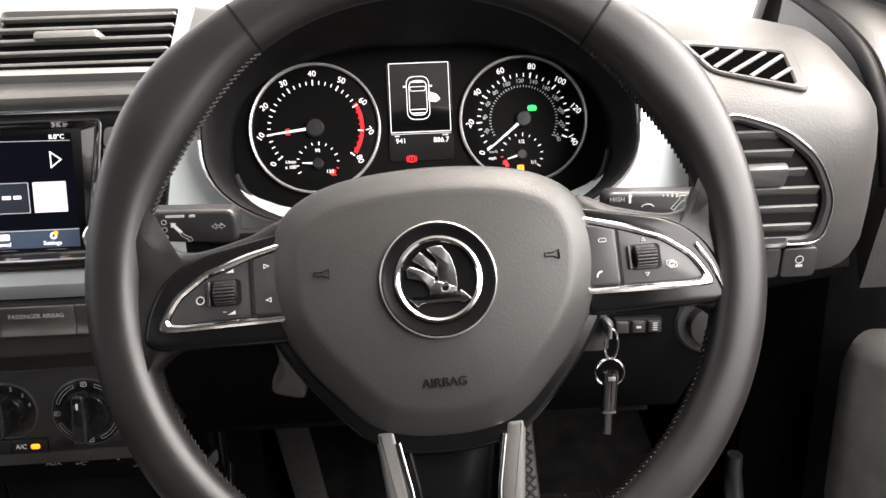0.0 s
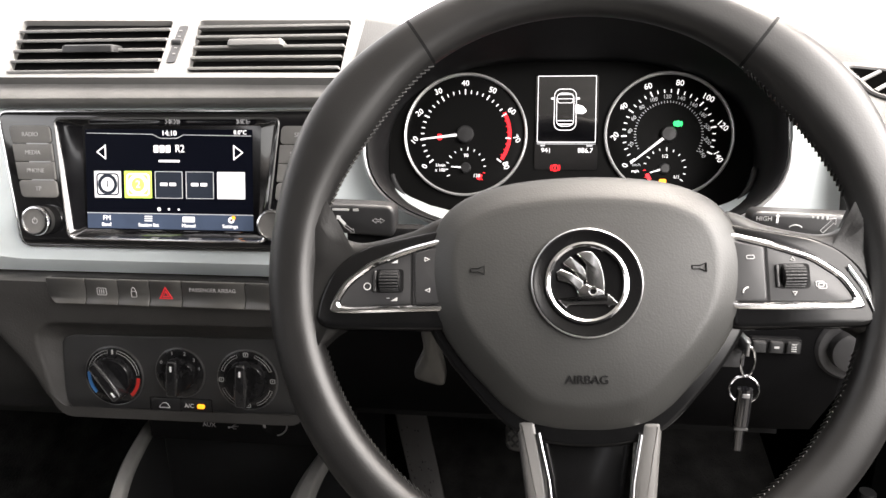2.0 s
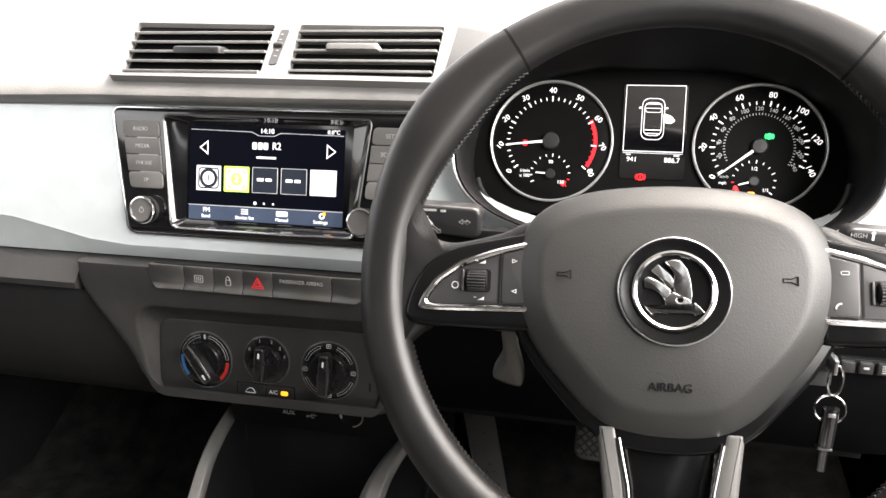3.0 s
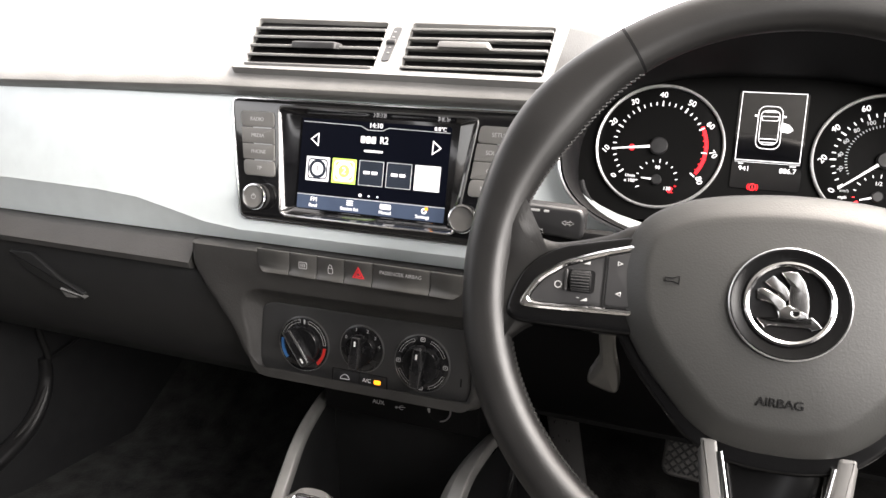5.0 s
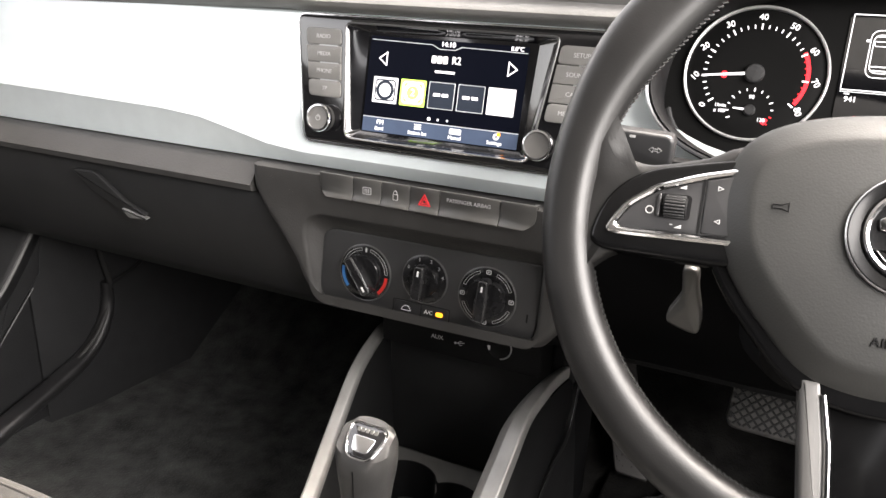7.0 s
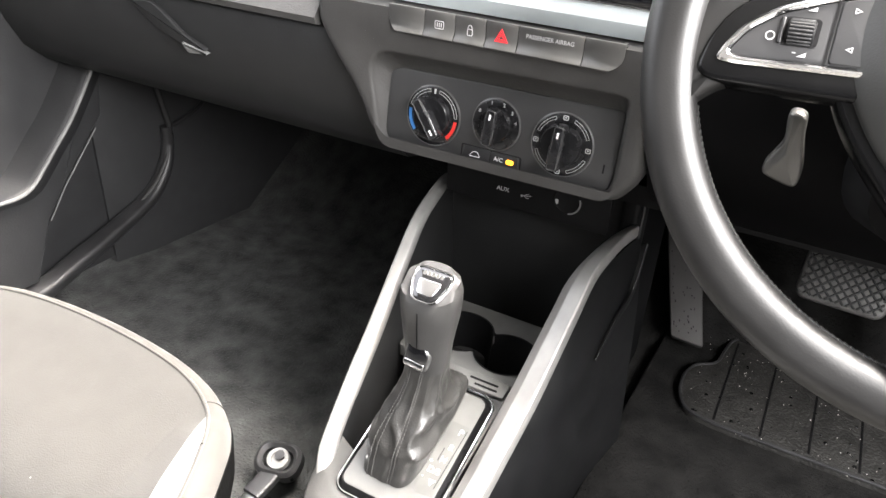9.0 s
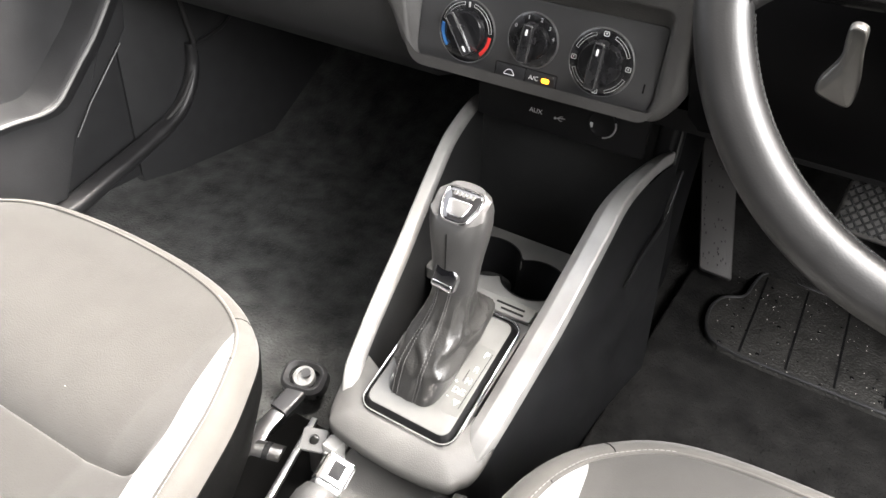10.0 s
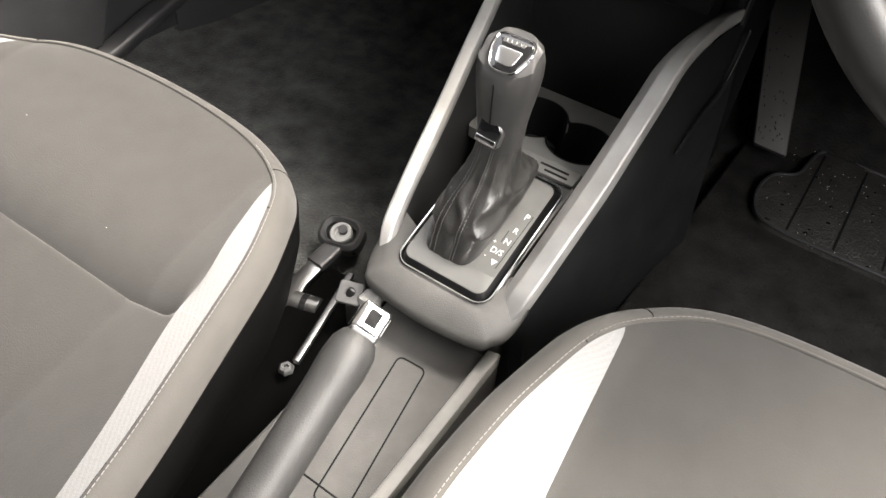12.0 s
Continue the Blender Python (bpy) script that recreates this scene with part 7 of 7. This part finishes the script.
part("strap_plate", sweep([(-0.479, 0.339, 0.027), (-0.480, 0.315, 0.022), (-0.476, 0.285, 0.010)], rrect(0.018, 0.003, 0.001, 2)), STEEL, buckle, "bare steel stalk")
rail = thing("seat_rail", (-0.42, 0.25, 0.0), "steel seat rail bolted to the floor", "seat rail")
# box widened over the carpet; its near-black holds the shade beside the seat
part("channel", box(-0.424, 0.125, 0.012, 0.086, 0.45, 0.024, 0.003), VOID, rail, "wide black rail channel, gap shade in its colour")
part("strip", sweep([(-0.402, 0.228, 0.041), (-0.432, 0.341, 0.041)], rrect(0.0065, 0.006, 0.001, 2)), STEEL, rail, "bright steel strip")
part("end_bracket", frame_ring(Matrix.Translation((-0.396, 0.298, 0.078)) @ Matrix.Rotation(radians(20), 4, "Z") @ Matrix.Rotation(radians(25), 4, "X"), rrect(0.024, 0.022, 0.003, 4), rrect(0.009, 0.009, 0.0044, 4), 0.0, 0.004, 0.0008), SATIN_DARK, rail, "steel end bracket with a bolt hole")
part("bracket_stay", box(-0.398, 0.304, 0.045, 0.016, 0.006, 0.066, 0.0015), STEEL, rail)
plug = thing("wiring_plug", (-0.375, 0.305, 0.02), "pale grey plastic wiring plug beside the console", "wiring plug")
part("housing", box(-0.377, 0.303, 0.050, 0.017, 0.016, 0.064, 0.003, m=Matrix.Rotation(0.0, 4, "Z")), LEDGE, plug, "pale grey housing")
part("latch", box(-0.377, 0.2940, 0.068, 0.007, 0.003, 0.016, 0.001), GREYFRAME, plug)
for x, y, z, r in ((-0.407, 0.220, 0.034, 0.0075),):
    part("bolt", lathe(Matrix.Translation((x, y, z)), [(r, 0), (r, 0.003), (r * 0.75, 0.005), (r * 0.4, 0.005), (r * 0.35, 0.002), (0, 0.002)], 6, caps=False), SATIN_DARK, rail, "grey steel bolt")
part("damper", sweep([(-0.468, 0.292, 0.018), (-0.440, 0.300, 0.018)], circle(0.012, 16)), STEEL, rail, "round metal tube")
part("damper_band", sweep([(-0.458, 0.2945, 0.018), (-0.452, 0.2965, 0.018)], circle(0.0127, 16)), BLACK, rail)

# ---- driver's footwell ----
rest = thing("foot_rest", (-0.158, 0.80, 0.0), "black rubber foot rest plate with wet specks", "foot rest")
ra, rb, rc = Vector((-0.174, 0.826, 0.052)), Vector((-0.132, 0.830, 0.052)), Vector((-0.226, 0.93, 0.16))
rx, ry = (rb - ra).normalized(), (rc - ra).normalized()
rn = rx.cross(ry).normalized()
mid = (ra + rb) / 2 + ry * 0.100
RP = Matrix(((rx.x, ry.x, rn.x, mid.x), (rx.y, ry.y, rn.y, mid.y), (rx.z, ry.z, rn.z, mid.z), (0, 0, 0, 1)))
part("plate", slab(RP, rounded([(0.028, 0.105), (-0.021, 0.105), (-0.021, -0.103), (0.021, -0.107)], 0.004), 0.0, 0.012, 0.002), WETRUBBER, rest, "grey ribbed plate")
part("wedge_block", box(0, 0, -0.03, 0.036, 0.19, 0.05, 0.004, m=RP), BLACK, rest)
sp = bmesh.new()
random.seed(9)
for k in range(38):
    box(random.uniform(-0.017, 0.017), random.uniform(-0.095, 0.05), 0.0006, random.uniform(0.0008, 0.0018), random.uniform(0.0012, 0.0034), 0.0008, 0.0003, m=RP, bm=sp)
tagged(part("wet_specks", sp, BLACK, rest), kind="stuff")


def pedal(name, m, w, h, lab, cat):
    p = thing(name, m.translation, lab, cat, "pedals")
    part("pad", slab(m, rrect(w, h, 0.012, 5), 0.0, 0.014, 0.004, dome=0.002), PEDALPAD, p, "black rubber pad")
    rb = bmesh.new()
    n = int((w + h) / 0.0155)
    for s in (-1, 1):
        for i in range(-n // 2 - 1, n // 2 + 2):
            # diagonal ribs clipped to the pad
            pts = []
            for k in range(41):
                q = (k / 40 - 0.5) * (w + h) * 1.2
                u, v = q * 0.707 + i * 0.0155 * 1.414 / 2, q * 0.707 * s
                if abs(u) < w / 2 - 0.003 and abs(v) < h / 2 - 0.003:
                    pts.append((u, v))
            if len(pts) > 1:
                a, b = Vector(pts[0]), Vector(pts[-1])
                sweep([m @ Vector((a.x, a.y, 0.0016)), m @ Vector((b.x, b.y, 0.0016))], rrect(0.0024, 0.0026, 0.0006, 1), up=m.to_3x3() @ Vector((0, 0, 1)), bm=rb)
    tagged(part("tread", rb, TREAD, p, "worn diamond tread"), kind="stuff")
    part("arm", sweep(smooth_line([m @ Vector((0, h * 0.3, -0.01)), m @ Vector((0, h * 0.8, -0.03)), m @ Vector((0, h * 1.2, -0.12)), m @ Vector((0, h * 3.0, -0.2))], 4), rrect(0.012, 0.022, 0.003, 2)), BLACK, p)
    return p


pedal("brake_pedal", Matrix.Translation((-0.005, 0.776, 0.2225)) @ Matrix.Rotation(radians(-3), 4, "Z") @ Matrix.Rotation(radians(60), 4, "X"), 0.092, 0.062, "wide black rubber brake pedal with a diamond tread", "brake pedal")
pedal("accelerator_pedal", Matrix.Translation((0.110, 0.80, 0.168)) @ Matrix.Rotation(radians(48), 4, "X"), 0.045, 0.14, "narrow black rubber accelerator pedal", "accelerator")

mat_out = rounded([(0.24, 0.705), (-0.085, 0.707), (-0.124, 0.714), (-0.139, 0.745), (-0.141, 0.785), (-0.132, 0.813), (-0.107, 0.827), (-0.103, 0.870), (-0.097, 0.902), (-0.070, 0.902), (0.03, 0.895), (0.24, 0.91)], 0.016, 5)
fm = thing("floor_mat", (0.05, 0.80, 0.0), "worn black floor mat with a grooved rubber heel pad", "floor mat")
MM = Matrix.Translation((0, 0, 0.0265)) @ Matrix.Rotation(0, 4, "X")
part("carpet_mat", slab(Matrix(), rounded([(0.33, 0.42), (-0.20, 0.42), (-0.185, 0.92), (0.33, 0.94)], 0.03), 0.018, 0.017, 0.004), DAMP_SHADED_CARPET, fm, "damp black carpet mat")
part("heel_pad", slab(MM, mat_out, 0.001, 0.009, 0.002), MAT_RUBBER, fm, "textured rubber heel pad")
part("welt", sweep(at(MM, mat_out, 0.001), circle(0.0022, 8), closed=True), SMOOTH, fm, "raised welt")
for k in range(5):
    x = -0.090 + 0.0535 * k
    part("groove", box(x, 0.803, 0.0012, 0.0028, 0.178, 0.001, 0.0004, m=MM), BLACK, fm)
gb = bmesh.new()
for k in range(150):
    x, y = random.uniform(-0.13, 0.2), random.uniform(0.70, 0.9)
    r = random.uniform(0.0002, 0.0006)
    box(x, y, 0.0015, r * 2, r * 2, r * 1.4, r * 0.5, m=MM, bm=gb)
tagged(part("grit", gb, GRIT, fm, "pale specks of grit"), kind="stuff")
wet = bmesh.new()
for k in range(70):
    x, y = random.uniform(-0.13, 0.2), random.uniform(0.71, 0.89)
    r = random.uniform(0.0010, 0.0028)
    lathe(MM @ Matrix.Translation((x, y, 0.0010)), [(r, 0.0), (r * 0.8, r * 0.3), (r * 0.4, r * 0.45), (0.0, r * 0.5)], 8, caps=False, bm=wet)
tagged(part("water", wet, GLOSSBLACK, fm, "glinting drops of water"), kind="stuff")
# carpet tufts over the floor, uneven and dense
def pile(name, count, x0, x1, y0, y1, z, mat, lab):
    tb = bmesh.new()
    for _ in range(count):
        x, y = random.uniform(x0, x1), random.uniform(y0, y1)
        a, h = random.uniform(0, 6.28), random.uniform(0.001, 0.0032)
        d = Vector((math.cos(a), math.sin(a), 0)) * 0.0012
        o = Vector((x, y, z - 0.001))
        t = Vector((random.uniform(-0.003, 0.003), random.uniform(-0.003, 0.003), h))
        tb.faces.new([tb.verts.new(o - d), tb.verts.new(o + d), tb.verts.new(o + t)])
    tagged(new(name, bm_to(name, tb, mat, 0)), lab, "carpet", kind="stuff")


pile("carpet_pile", 9000, -0.93, -0.43, 0.2, 0.85, 0.0, CARPET, "short black carpet pile on the floor")
pile("mat_pile", 5000, -0.19, 0.2, 0.42, 0.72, 0.018, DAMP_SHADED_CARPET, "damp black pile of the floor mat")
